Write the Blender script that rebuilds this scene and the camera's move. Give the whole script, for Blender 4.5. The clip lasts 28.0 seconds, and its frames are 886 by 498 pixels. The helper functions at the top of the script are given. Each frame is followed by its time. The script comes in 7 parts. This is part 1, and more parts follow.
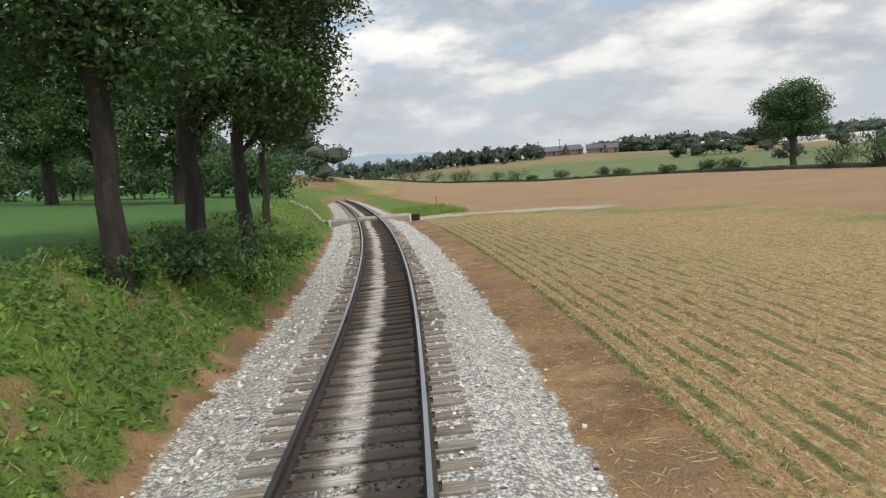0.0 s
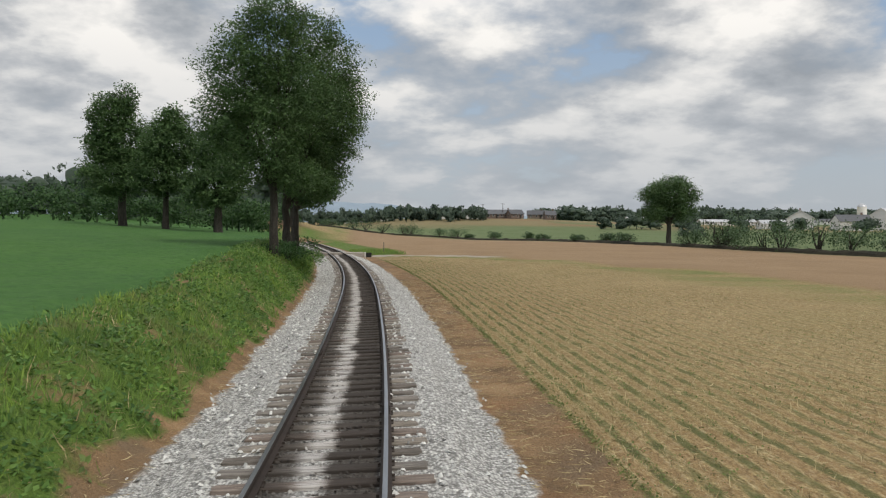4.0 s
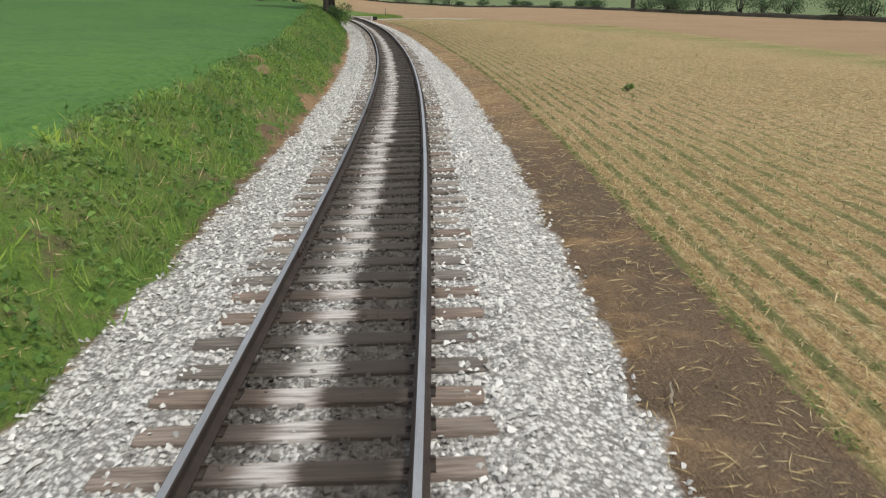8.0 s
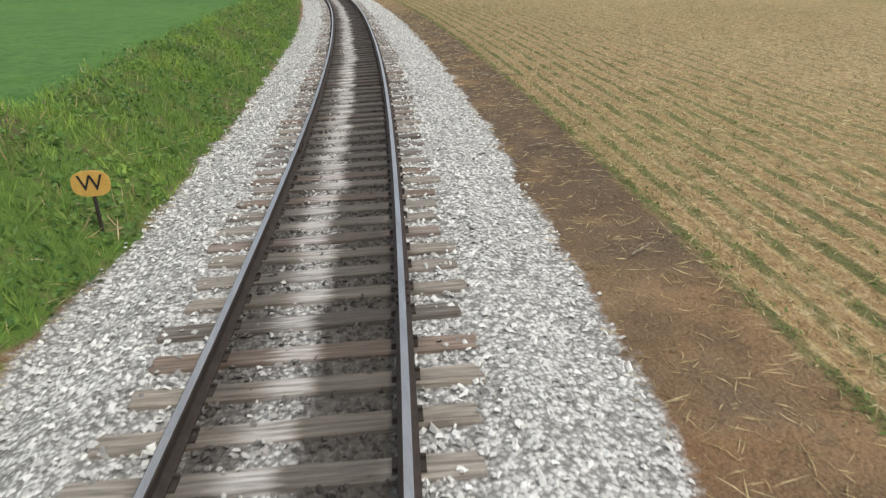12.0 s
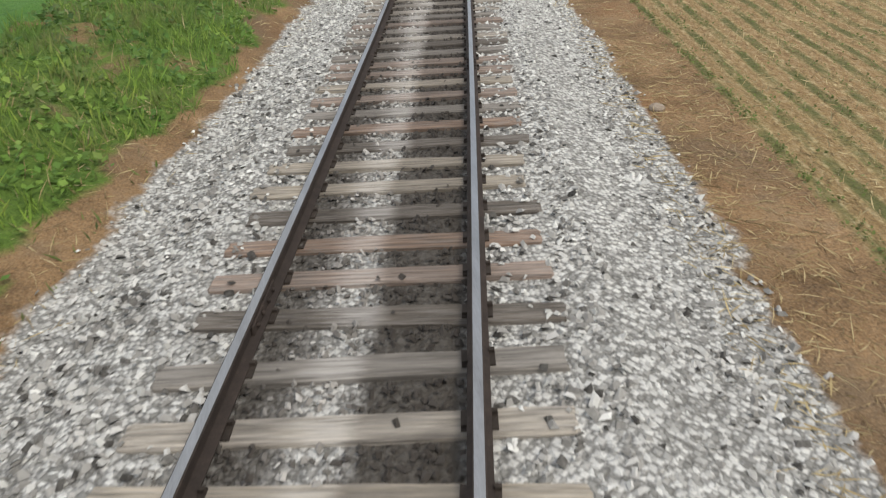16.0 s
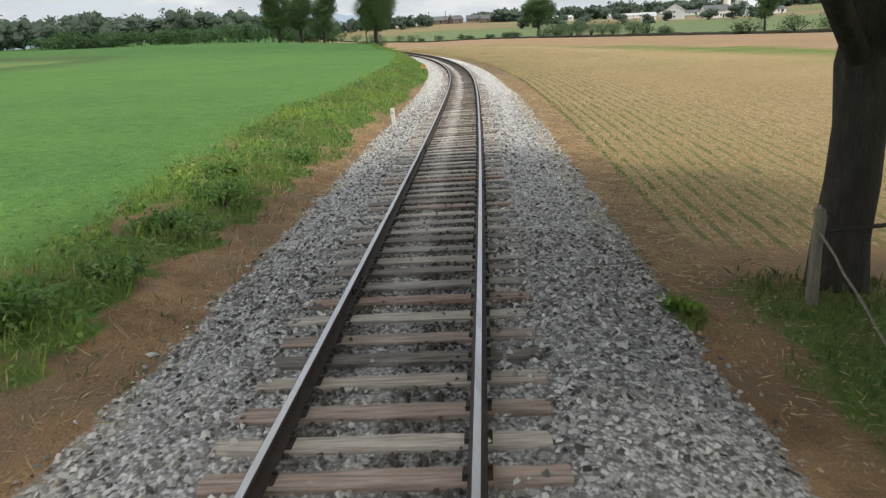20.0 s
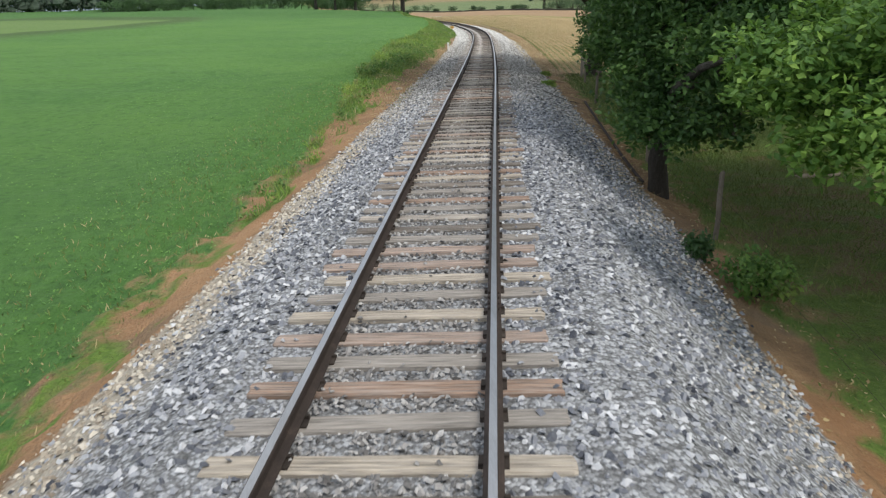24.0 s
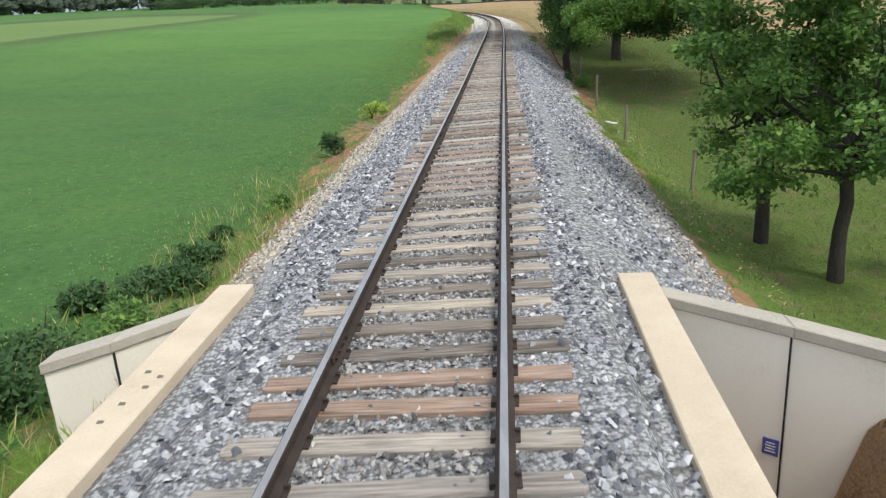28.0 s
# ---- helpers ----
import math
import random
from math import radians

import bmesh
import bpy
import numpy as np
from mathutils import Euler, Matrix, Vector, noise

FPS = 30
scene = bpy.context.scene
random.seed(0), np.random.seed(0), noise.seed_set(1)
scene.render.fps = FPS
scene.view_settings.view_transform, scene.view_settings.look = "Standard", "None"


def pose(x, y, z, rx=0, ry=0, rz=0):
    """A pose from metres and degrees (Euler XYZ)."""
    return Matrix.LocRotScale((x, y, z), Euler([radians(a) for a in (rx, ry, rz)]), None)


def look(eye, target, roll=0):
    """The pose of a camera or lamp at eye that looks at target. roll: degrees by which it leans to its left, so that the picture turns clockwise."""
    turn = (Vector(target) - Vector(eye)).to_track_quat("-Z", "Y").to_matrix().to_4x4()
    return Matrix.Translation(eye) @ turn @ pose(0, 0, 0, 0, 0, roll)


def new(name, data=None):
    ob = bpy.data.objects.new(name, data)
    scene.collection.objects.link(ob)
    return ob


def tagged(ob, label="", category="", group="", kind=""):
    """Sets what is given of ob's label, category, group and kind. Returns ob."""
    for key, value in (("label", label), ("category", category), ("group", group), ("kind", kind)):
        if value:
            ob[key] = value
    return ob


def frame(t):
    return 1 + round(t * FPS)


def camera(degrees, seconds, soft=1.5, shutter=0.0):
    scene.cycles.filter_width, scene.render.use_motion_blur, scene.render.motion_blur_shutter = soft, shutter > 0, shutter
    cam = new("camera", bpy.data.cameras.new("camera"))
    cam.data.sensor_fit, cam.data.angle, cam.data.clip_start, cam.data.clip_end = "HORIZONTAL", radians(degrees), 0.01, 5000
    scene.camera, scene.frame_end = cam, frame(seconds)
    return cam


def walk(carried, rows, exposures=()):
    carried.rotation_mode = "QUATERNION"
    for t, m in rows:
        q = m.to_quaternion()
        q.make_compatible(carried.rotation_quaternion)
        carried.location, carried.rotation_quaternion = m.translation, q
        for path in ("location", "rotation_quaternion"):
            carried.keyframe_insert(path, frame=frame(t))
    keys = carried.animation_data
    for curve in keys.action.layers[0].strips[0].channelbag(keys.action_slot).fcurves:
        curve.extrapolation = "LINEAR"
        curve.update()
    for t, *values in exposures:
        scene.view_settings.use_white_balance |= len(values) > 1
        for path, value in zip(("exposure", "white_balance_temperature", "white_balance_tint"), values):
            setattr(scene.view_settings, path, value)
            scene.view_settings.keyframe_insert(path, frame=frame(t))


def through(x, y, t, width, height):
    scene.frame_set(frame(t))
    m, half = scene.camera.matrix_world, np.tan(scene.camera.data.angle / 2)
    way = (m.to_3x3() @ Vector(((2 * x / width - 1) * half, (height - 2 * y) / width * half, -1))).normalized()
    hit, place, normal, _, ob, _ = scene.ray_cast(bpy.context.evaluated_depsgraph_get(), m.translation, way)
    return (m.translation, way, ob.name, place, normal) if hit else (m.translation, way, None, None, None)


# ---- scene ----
PATH = [
    (0.0, 0.863, 0.000, 2.768, -1.80, -5.50, 4.77),
    (0.5, 0.823, -3.160, 2.769, 0.79, -4.91, 4.14),
    (1.0, 0.825, -6.335, 2.772, 0.99, -5.47, 3.12),
    (1.5, 0.785, -9.523, 2.776, 0.16, -5.41, 2.39),
    (2.0, 0.774, -12.727, 2.783, -0.71, -4.58, 1.88),
    (2.5, 0.669, -15.944, 2.791, -0.93, -3.64, 1.53),
    (3.0, 0.571, -19.175, 2.801, -1.56, -2.46, 0.69),
    (3.5, 0.482, -22.420, 2.814, -4.40, -1.58, 0.11),
    (4.0, 0.352, -25.678, 2.827, -5.55, -1.62, -0.01),
    (4.5, 0.182, -28.947, 2.839, -5.10, -2.58, 0.28),
    (5.0, -0.032, -32.227, 2.851, -3.71, -4.59, 0.66),
    (5.5, -0.291, -35.518, 2.863, -2.02, -7.78, 0.81),
    (6.0, -0.594, -38.818, 2.873, -0.15, -12.17, 0.68),
    (6.5, -0.867, -42.133, 2.884, -2.38, -14.26, -0.67),
    (7.0, -1.153, -45.461, 2.895, -6.37, -15.79, -0.80),
    (7.5, -1.439, -48.801, 2.906, -6.53, -17.08, -0.60),
    (8.0, -1.736, -52.151, 2.917, -6.01, -18.33, 0.34),
    (8.5, -2.131, -55.502, 2.926, -6.97, -19.16, 1.81),
    (9.0, -2.484, -58.868, 2.937, -8.47, -19.26, 2.61),
    (9.5, -2.879, -62.240, 2.949, -10.15, -19.01, 2.01),
    (10.0, -3.307, -65.619, 2.961, -11.77, -18.91, 1.93),
    (10.5, -3.777, -69.004, 2.975, -13.11, -19.17, 2.44),
    (11.0, -4.247, -72.399, 2.990, -14.17, -19.57, 2.14),
    (11.5, -4.806, -75.792, 3.008, -13.81, -20.39, 2.57),
    (12.0, -5.401, -79.188, 3.030, -12.66, -21.50, 2.91),
    (12.5, -6.017, -82.589, 3.054, -10.86, -22.81, 3.15),
    (13.0, -6.649, -85.998, 3.078, -9.13, -23.88, 3.31),
    (13.5, -7.291, -89.414, 3.103, -8.21, -24.29, 3.37),
    (14.0, -7.938, -92.839, 3.128, -8.22, -23.96, 3.32),
    (14.5, -8.627, -96.262, 3.153, -9.44, -25.00, 3.83),
    (15.0, -9.368, -99.677, 3.177, -13.05, -26.75, 2.54),
    (15.5, -10.027, -103.111, 3.199, -13.30, -28.39, 2.59),
    (16.0, -10.824, -106.520, 3.219, -10.05, -29.14, 2.43),
    (16.5, -11.439, -109.969, 3.244, -8.56, -25.99, 1.97),
    (17.0, -12.201, -113.392, 3.266, -8.88, -21.33, 1.72),
    (17.5, -12.921, -116.828, 3.289, -9.44, -17.89, 2.03),
    (18.0, -13.601, -120.275, 3.311, -9.09, -15.92, 2.44),
    (18.5, -14.378, -123.706, 3.331, -9.10, -15.04, 2.88),
    (19.0, -15.088, -127.154, 3.351, -9.66, -14.16, 3.01),
    (19.5, -15.807, -130.603, 3.368, -9.55, -14.79, 3.09),
    (20.0, -16.608, -134.038, 3.380, -9.54, -15.85, 3.38),
    (20.5, -17.412, -137.475, 3.388, -9.44, -17.01, 3.59),
    (21.0, -18.129, -140.934, 3.394, -8.26, -17.72, 3.06),
    (21.5, -18.939, -144.376, 3.400, -7.60, -16.69, 3.74),
    (22.0, -19.728, -147.827, 3.407, -7.50, -16.07, 4.20),
    (22.5, -20.511, -151.284, 3.422, -7.91, -15.87, 4.41),
    (23.0, -21.293, -154.745, 3.443, -8.46, -16.09, 4.24),
    (23.5, -22.088, -158.209, 3.472, -8.80, -16.74, 3.54),
    (24.0, -22.899, -161.673, 3.508, -8.86, -17.81, 2.27),
    (24.5, -23.660, -165.154, 3.553, -8.92, -19.15, 3.99),
    (25.0, -24.436, -168.635, 3.602, -8.85, -19.83, 3.60),
    (25.5, -25.211, -172.121, 3.655, -9.01, -19.90, 3.26),
    (26.0, -25.993, -175.610, 3.705, -9.21, -19.59, 3.31),
    (26.5, -26.759, -179.108, 3.755, -8.74, -19.10, 2.76),
    (27.0, -27.530, -182.609, 3.803, -8.41, -18.56, 3.18),
    (27.5, -28.319, -186.110, 3.847, -8.13, -18.31, 3.71),
    (28.0, -29.073, -189.623, 3.888, -8.26, -18.31, 3.39),
]
LENS = 59.93
# curvature of the line per km, height and cant along its length
BEND_AT = [-225 + 15 * i for i in range(26)]
BEND = [-0.25, -0.17, -0.09, -0.01, -0.02, -0.22, 0.34, 0.63, 0.38, 1.61, 2.72, 2.27, 1.67, 2.30, 2.42, 0.91, 2.70, 2.13, 1.37, 0.98, 0.80, 0.51, 0.60, 1.42, 2.59, 3.76]
RISE_AT = [-220 + 30 * i for i in range(13)]
RISE = [0.00, -0.31, -0.69, -0.79, -0.99, -1.17, -1.29, -1.40, -1.39, -1.27, -1.25, -1.24, -1.22]
CANT_AT = [-225 + 25 * i for i in range(16)]
CANT = [1.37, 1.56, 2.10, 0.06, 0.17, 1.45, 0.12, 1.15, 1.88, 1.85, 1.90, 1.45, 1.06, 0.80, 0.58, 0.52]
SKY, SUN = 1.2, 1.9
EXPOSURES = [(0, -.05, 6800, 10), (1, -.15, 6800, 10), (2, -.22, 6800, 10), (3, -.5, 6700, 10), (5.5, -.05, 6700, 10), (7, .1, 6700, 10), (8, -.05, 6700, 10), (14, -.05, 6600, 10), (16, -.14, 6700, 10), (17, .05, 6700, 10), (19, -.06, 6800, 10), (20, .2, 6800, 10), (20.9, .38, 6750, 10), (21.5, .32, 6700, 10), (24, .18, 6500, 10), (27, .25, 6550, 10), (28, .36, 6550, 10)]
cam = camera(LENS, 28.0, soft=1.2, shutter=0.08)
walk(cam, [(t, pose(x, y, z, 90 + pitch, roll, yaw)) for t, x, y, z, yaw, pitch, roll in PATH], EXPOSURES)

# ---- the line of the track ----
STEP = 0.5
LINE_S = np.arange(-232.0, 160.01, STEP)
ZERO = int(round(232 / STEP))


def glide(at, values, s):
    """Smooth curve through values at even stations."""
    at, values, s = np.asarray(at, float), np.asarray(values, float), np.asarray(s, float)
    m = np.gradient(values, at)
    j = np.clip(np.searchsorted(at, s) - 1, 0, len(at) - 2)
    h = at[j + 1] - at[j]
    u = np.clip((s - at[j]) / h, 0, 1)
    return ((2 * u**3 - 3 * u**2 + 1) * values[j] + (u**3 - 2 * u**2 + u) * h * m[j]
            + (-2 * u**3 + 3 * u**2) * values[j + 1] + (u**3 - u**2) * h * m[j + 1])


def run(rate):
    total = np.concatenate([[0], np.cumsum((rate[1:] + rate[:-1]) / 2 * STEP)])
    return total - total[ZERO]


LINE_A = run(np.interp(LINE_S, BEND_AT, BEND) / 1000)
LINE_X, LINE_Y = run(-np.sin(LINE_A)), run(np.cos(LINE_A))
LINE_Z = glide(RISE_AT, RISE, LINE_S)
LINE_Z = LINE_Z - LINE_Z[ZERO]
LINE_C = np.radians(np.interp(LINE_S, CANT_AT, CANT))


def on_line(s, u, z=0.0, cant=False):
    """World places at s along the track, u to its right, z over the rail tops."""
    s, u, z = np.broadcast_arrays(np.asarray(s, float), np.asarray(u, float), np.asarray(z, float))
    a = np.interp(s, LINE_S, LINE_A)
    if cant:
        c = np.interp(s, LINE_S, LINE_C)
        u, z = u * np.cos(c) - z * np.sin(c), z * np.cos(c) + u * np.sin(c)
    return np.stack([np.interp(s, LINE_S, LINE_X) + np.cos(a) * u, np.interp(s, LINE_S, LINE_Y) + np.sin(a) * u,
                     np.interp(s, LINE_S, LINE_Z) + z], -1)


def to_line(x, y):
    """s and u of world places."""
    x, y = np.ravel(x), np.ravel(y)
    s, u = np.empty(len(x)), np.empty(len(x))
    for i in range(0, len(x), 4000):
        px, py = x[i:i + 4000, None], y[i:i + 4000, None]
        k = ((LINE_X[None, ::2] - px) ** 2 + (LINE_Y[None, ::2] - py) ** 2).argmin(1) * 2
        dx, dy = px[:, 0] - LINE_X[k], py[:, 0] - LINE_Y[k]
        s[i:i + 4000] = LINE_S[k] - dx * np.sin(LINE_A[k]) + dy * np.cos(LINE_A[k])
        u[i:i + 4000] = dx * np.cos(LINE_A[k]) + dy * np.sin(LINE_A[k])
    return s, u


def ease(x, a, b):
    t = np.clip((x - a) / (b - a), 0, 1)
    return t * t * (3 - 2 * t)


def mixed(seed, x, y, size):
    """Cheap smooth noise in 0..1 on the plane."""
    r = np.random.RandomState(seed)
    total = 0
    for k in range(4):
        a = r.uniform(0, 6.28)
        f = 2.3 ** (k * 0.5) / size
        total = total + np.sin((x * np.cos(a) + y * np.sin(a)) * f * 6.28 + r.uniform(0, 6.28)
                               + 1.3 * np.sin((y * np.cos(a) - x * np.sin(a)) * f * 4.1 + r.uniform(0, 6.28)))
    return 0.5 + total / 8


# cross-sections of the ground: heights over the rail tops, left to right
U_AT = [-70, -30, -12, -7, -5, -4, -3.3, -2.6, -2.2, -1.6, 1.6, 2.1, 2.6, 3.2, 4.5, 6, 9, 14, 30, 70]
SECTION = {
    130: [4.2, 3.4, 2.3, 1.9, 1.5, .9, .1, -.4, -.4, -.2, -.2, -.4, -.45, -.45, -.4, -.4, -.35, -.3, -.3, -.6],
    60: [4.2, 3.4, 2.3, 1.9, 1.5, .9, .1, -.4, -.4, -.2, -.2, -.4, -.45, -.45, -.4, -.35, -.3, -.25, -.3, -.6],
    13: [4.4, 2.9, 2.2, 1.95, 1.75, 1.3, .5, -.3, -.38, -.2, -.2, -.36, -.4, -.38, -.3, -.2, -.1, -.05, -.1, -.6],
    -5: [3.8, 2.1, 1.35, 1.15, 1.0, .75, .25, -.32, -.38, -.2, -.2, -.34, -.38, -.36, -.28, -.18, -.08, 0, -.1, -.6],
    -26: [3.4, 1.9, 1.25, 1.05, .95, .7, .3, -.32, -.38, -.2, -.2, -.32, -.36, -.34, -.26, -.15, -.05, 0, -.1, -.6],
    -42: [3.2, 1.7, 1.0, .85, .8, .6, .2, -.32, -.38, -.2, -.2, -.3, -.34, -.32, -.25, -.15, -.08, -.05, -.1, -.6],
    -80: [3.0, 1.4, .8, .65, .58, .42, .1, -.32, -.38, -.2, -.2, -.32, -.38, -.38, -.3, -.25, -.2, -.2, -.3, -.8],
    -106: [2.9, 1.2, .65, .5, .42, .25, -.05, -.34, -.38, -.2, -.2, -.3, -.38, -.42, -.42, -.42, -.42, -.45, -.5, -1.0],
    -126: [2.6, .9, .25, .1, 0, -.12, -.28, -.4, -.38, -.2, -.2, -.28, -.4, -.55, -.75, -.85, -.95, -1.0, -1.1, -1.4],
    -146: [2.0, .2, -.75, -.9, -1.0, -.95, -.75, -.48, -.38, -.2, -.2, -.25, -.5, -.85, -1.45, -1.75, -1.95, -2.1, -2.2, -2.4],
    -160: [1.7, -.3, -1.3, -1.5, -1.5, -1.3, -.95, -.55, -.4, -.2, -.2, -.25, -.55, -1.0, -1.85, -2.25, -2.4, -2.5, -2.6, -2.8],
    -178: [1.5, -.6, -1.7, -1.9, -1.8, -1.5, -1.05, -.6, -.4, -.2, -.2, -.25, -.55, -1.0, -1.95, -2.6, -2.9, -3.0, -3.0, -3.0],
    -230: [1.5, -.6, -1.7, -1.9, -1.8, -1.5, -1.05, -.6, -.4, -.2, -.2, -.25, -.55, -1.0, -1.95, -2.6, -2.9, -3.0, -3.0, -3.0],
}
SECTION_S = np.array(sorted(SECTION), float)
SECTION_Z = np.array([SECTION[int(s)] for s in SECTION_S])


def profile(s, u):
    s, u = np.clip(s, SECTION_S[0], SECTION_S[-1]), np.clip(u, -70, 70)
    j = np.clip(np.searchsorted(SECTION_S, s) - 1, 0, len(SECTION_S) - 2)
    w = ease(s, SECTION_S[j], SECTION_S[j + 1])
    k = np.clip(np.searchsorted(U_AT, u) - 1, 0, len(U_AT) - 2)
    at = np.asarray(U_AT, float)
    v = (u - at[k]) / (at[k + 1] - at[k])
    row = lambda i: SECTION_Z[i, k] * (1 - v) + SECTION_Z[i, k + 1] * v
    return row(j) * (1 - w) + row(j + 1) * w


def ground_z(x, y, s, u):
    """Height of the land at world places whose place by the line is known."""
    near = profile(s, u) + np.interp(s, LINE_S, LINE_Z)
    lump = (mixed(3, x, y, 1.7) - .5) * .26 * ease(-u, 2.9, 4.2) * ease(u, -7.5, -5.5) + (mixed(4, x, y, 5) - .5) * .12 * ease(np.abs(u), 3, 7)
    r = np.hypot(x, y - 20)
    # far land: a shallow valley to the right, then low rising fields and hills
    right = (-1.0 + 2.2 * ease(r, 170, 330) + 5 * ease(r, 330, 620) + 9 * ease(r, 620, 1100)
             + 6.0 * np.exp(-(((x - 60) / 110) ** 2 + ((y - 430) / 120) ** 2)))
    left = 3.5 + 2.5 * ease(r, 80, 160) - 3 * ease(r, 160, 400) + 6 * ease(r, 600, 1200)
    w = ease(np.arctan2(x, np.maximum(y + 60, 1)), -.12, .03)
    far = left * (1 - w) + right * w
    away = np.maximum(ease(np.abs(u), 60, 110), ease(s, 125, 190))
    away = np.where((u < 0) & (s < 0), ease(-u, 90, 200), away)
    return near * (1 - away) + (far + (mixed(9, x, y, 260) - .5) * 2 * ease(r, 200, 500)) * away + lump


def land(x, y):
    s, u = to_line(x, y)
    return ground_z(np.ravel(x), np.ravel(y), s, u)


# ---- sky, sun ----
world = bpy.data.worlds.new("sky")
scene.world = world
world.use_nodes = True
wt = world.node_tree
wt.nodes.clear()


def put(tree, kind, operation="", **sets):
    n = tree.nodes.new(kind)
    if operation:
        n.operation = operation
    for key, value in sets.items():
        n.inputs[key].default_value = value
    return n


def wire(tree, a, b, out=0, into=0):
    tree.links.new(a.outputs[out], b.inputs[into])
    return b


def ramp(tree, stops, source=None, out=0, interp="LINEAR"):
    n = tree.nodes.new("ShaderNodeValToRGB")
    n.color_ramp.interpolation = interp
    while len(n.color_ramp.elements) < len(stops):
        n.color_ramp.elements.new(0.5)
    for e, (p, c) in zip(n.color_ramp.elements, stops):
        e.position, e.color = p, (c if len(c) == 4 else (*c, 1)) if not isinstance(c, (int, float)) else (c, c, c, 1)
    if source:
        tree.links.new(source.outputs[out], n.inputs[0])
    return n


def blend(tree, fac, a, b, mode="MIX"):
    n = tree.nodes.new("ShaderNodeMix")
    n.data_type, n.blend_type = "RGBA", mode
    for socket, value in ((n.inputs[0], fac), (n.inputs[6], a), (n.inputs[7], b)):
        if isinstance(value, (int, float)):
            socket.default_value = value
        elif isinstance(value, tuple):
            socket.default_value = (*value, 1)[:4]
        else:
            tree.links.new(value, socket)
    return n.outputs[2]


SUN_UP, SUN_ROUND = 55, 144
sky = put(wt, "ShaderNodeTexSky")
sky.sky_type, sky.sun_disc, sky.sun_elevation, sky.sun_rotation = "NISHITA", False, radians(SUN_UP), radians(SUN_ROUND)
coord = put(wt, "ShaderNodeTexCoord")
split = wire(wt, coord, put(wt, "ShaderNodeSeparateXYZ"))
high = put(wt, "ShaderNodeMath", operation="MAXIMUM")
wt.links.new(split.outputs[2], high.inputs[0])
high.inputs[1].default_value = 0.0
lift = wire(wt, high, put(wt, "ShaderNodeMath", operation="ADD"))
lift.inputs[1].default_value = 0.30
flat = put(wt, "ShaderNodeVectorMath", operation="DIVIDE")
wt.links.new(coord.outputs[0], flat.inputs[0])
wt.links.new(lift.outputs[0], flat.inputs[1])
squash = put(wt, "ShaderNodeVectorMath", operation="MULTIPLY")
wt.links.new(flat.outputs[0], squash.inputs[0])
squash.inputs[1].default_value = (1, 1, 0.6)
n1 = put(wt, "ShaderNodeTexNoise", Scale=1.5, Detail=10.0, Roughness=0.55, Distortion=0.0)
n2 = put(wt, "ShaderNodeTexNoise", Scale=3.0, Detail=10.0, Roughness=0.54, Distortion=0.0)
wire(wt, squash, n1), wire(wt, squash, n2)
cover = ramp(wt, [(0.41, 0.05), (0.455, 0.75), (0.52, 1.0)], n1)
tone = ramp(wt, [(0.36, (.31, .345, .39)), (0.43, (.44, .475, .52)), (0.485, (.58, .605, .64)), (0.54, (.82, .83, .835)), (0.61, (1.04, 1.03, 1.01))], n2)
blue = put(wt, "ShaderNodeVectorMath", operation="SCALE")
wt.links.new(sky.outputs[0], blue.inputs[0])
blue.inputs[3].default_value = 0.11
clear = blend(wt, 0.45, blue.outputs[0], (.43, .585, .80))
cloudy = blend(wt, cover.outputs[0], clear, tone.outputs[0])
low = ramp(wt, [(0.0, .9), (0.09, 0.6), (0.24, 0.0)], high)
hazy = blend(wt, low.outputs[0], cloudy, (.46, .505, .56))
back = put(wt, "ShaderNodeBackground", Strength=SKY)
wt.links.new(hazy, back.inputs[0])
wire(wt, back, put(wt, "ShaderNodeOutputWorld"))

sun = new("sun", bpy.data.lights.new("sun", "SUN"))
sun.data.energy, sun.data.angle, sun.data.color = SUN, radians(14), (1.0, .95, .87)
sun.matrix_world = look((0, 0, 50), (-math.sin(radians(SUN_ROUND)) * math.cos(radians(SUN_UP)) * 50, -math.cos(radians(SUN_ROUND)) * math.cos(radians(SUN_UP)) * 50,
                                     50 - math.sin(radians(SUN_UP)) * 50))


# ---- materials ----
def begin(name, rough=0.9, metal=0.0):
    m = bpy.data.materials.new(name)
    m.use_nodes = True
    b = m.node_tree.nodes["Principled BSDF"]
    b.inputs["Roughness"].default_value, b.inputs["Metallic"].default_value = rough, metal
    b.inputs["Specular IOR Level"].default_value = 0.3
    return m, m.node_tree, b


def relief(tree, b, source, strength, distance, chain=None):
    n = put(tree, "ShaderNodeBump", Strength=strength, Distance=distance)
    tree.links.new(source, n.inputs["Height"])
    if chain:
        tree.links.new(chain.outputs[0], n.inputs["Normal"])
    tree.links.new(n.outputs[0], b.inputs["Normal"])
    return n


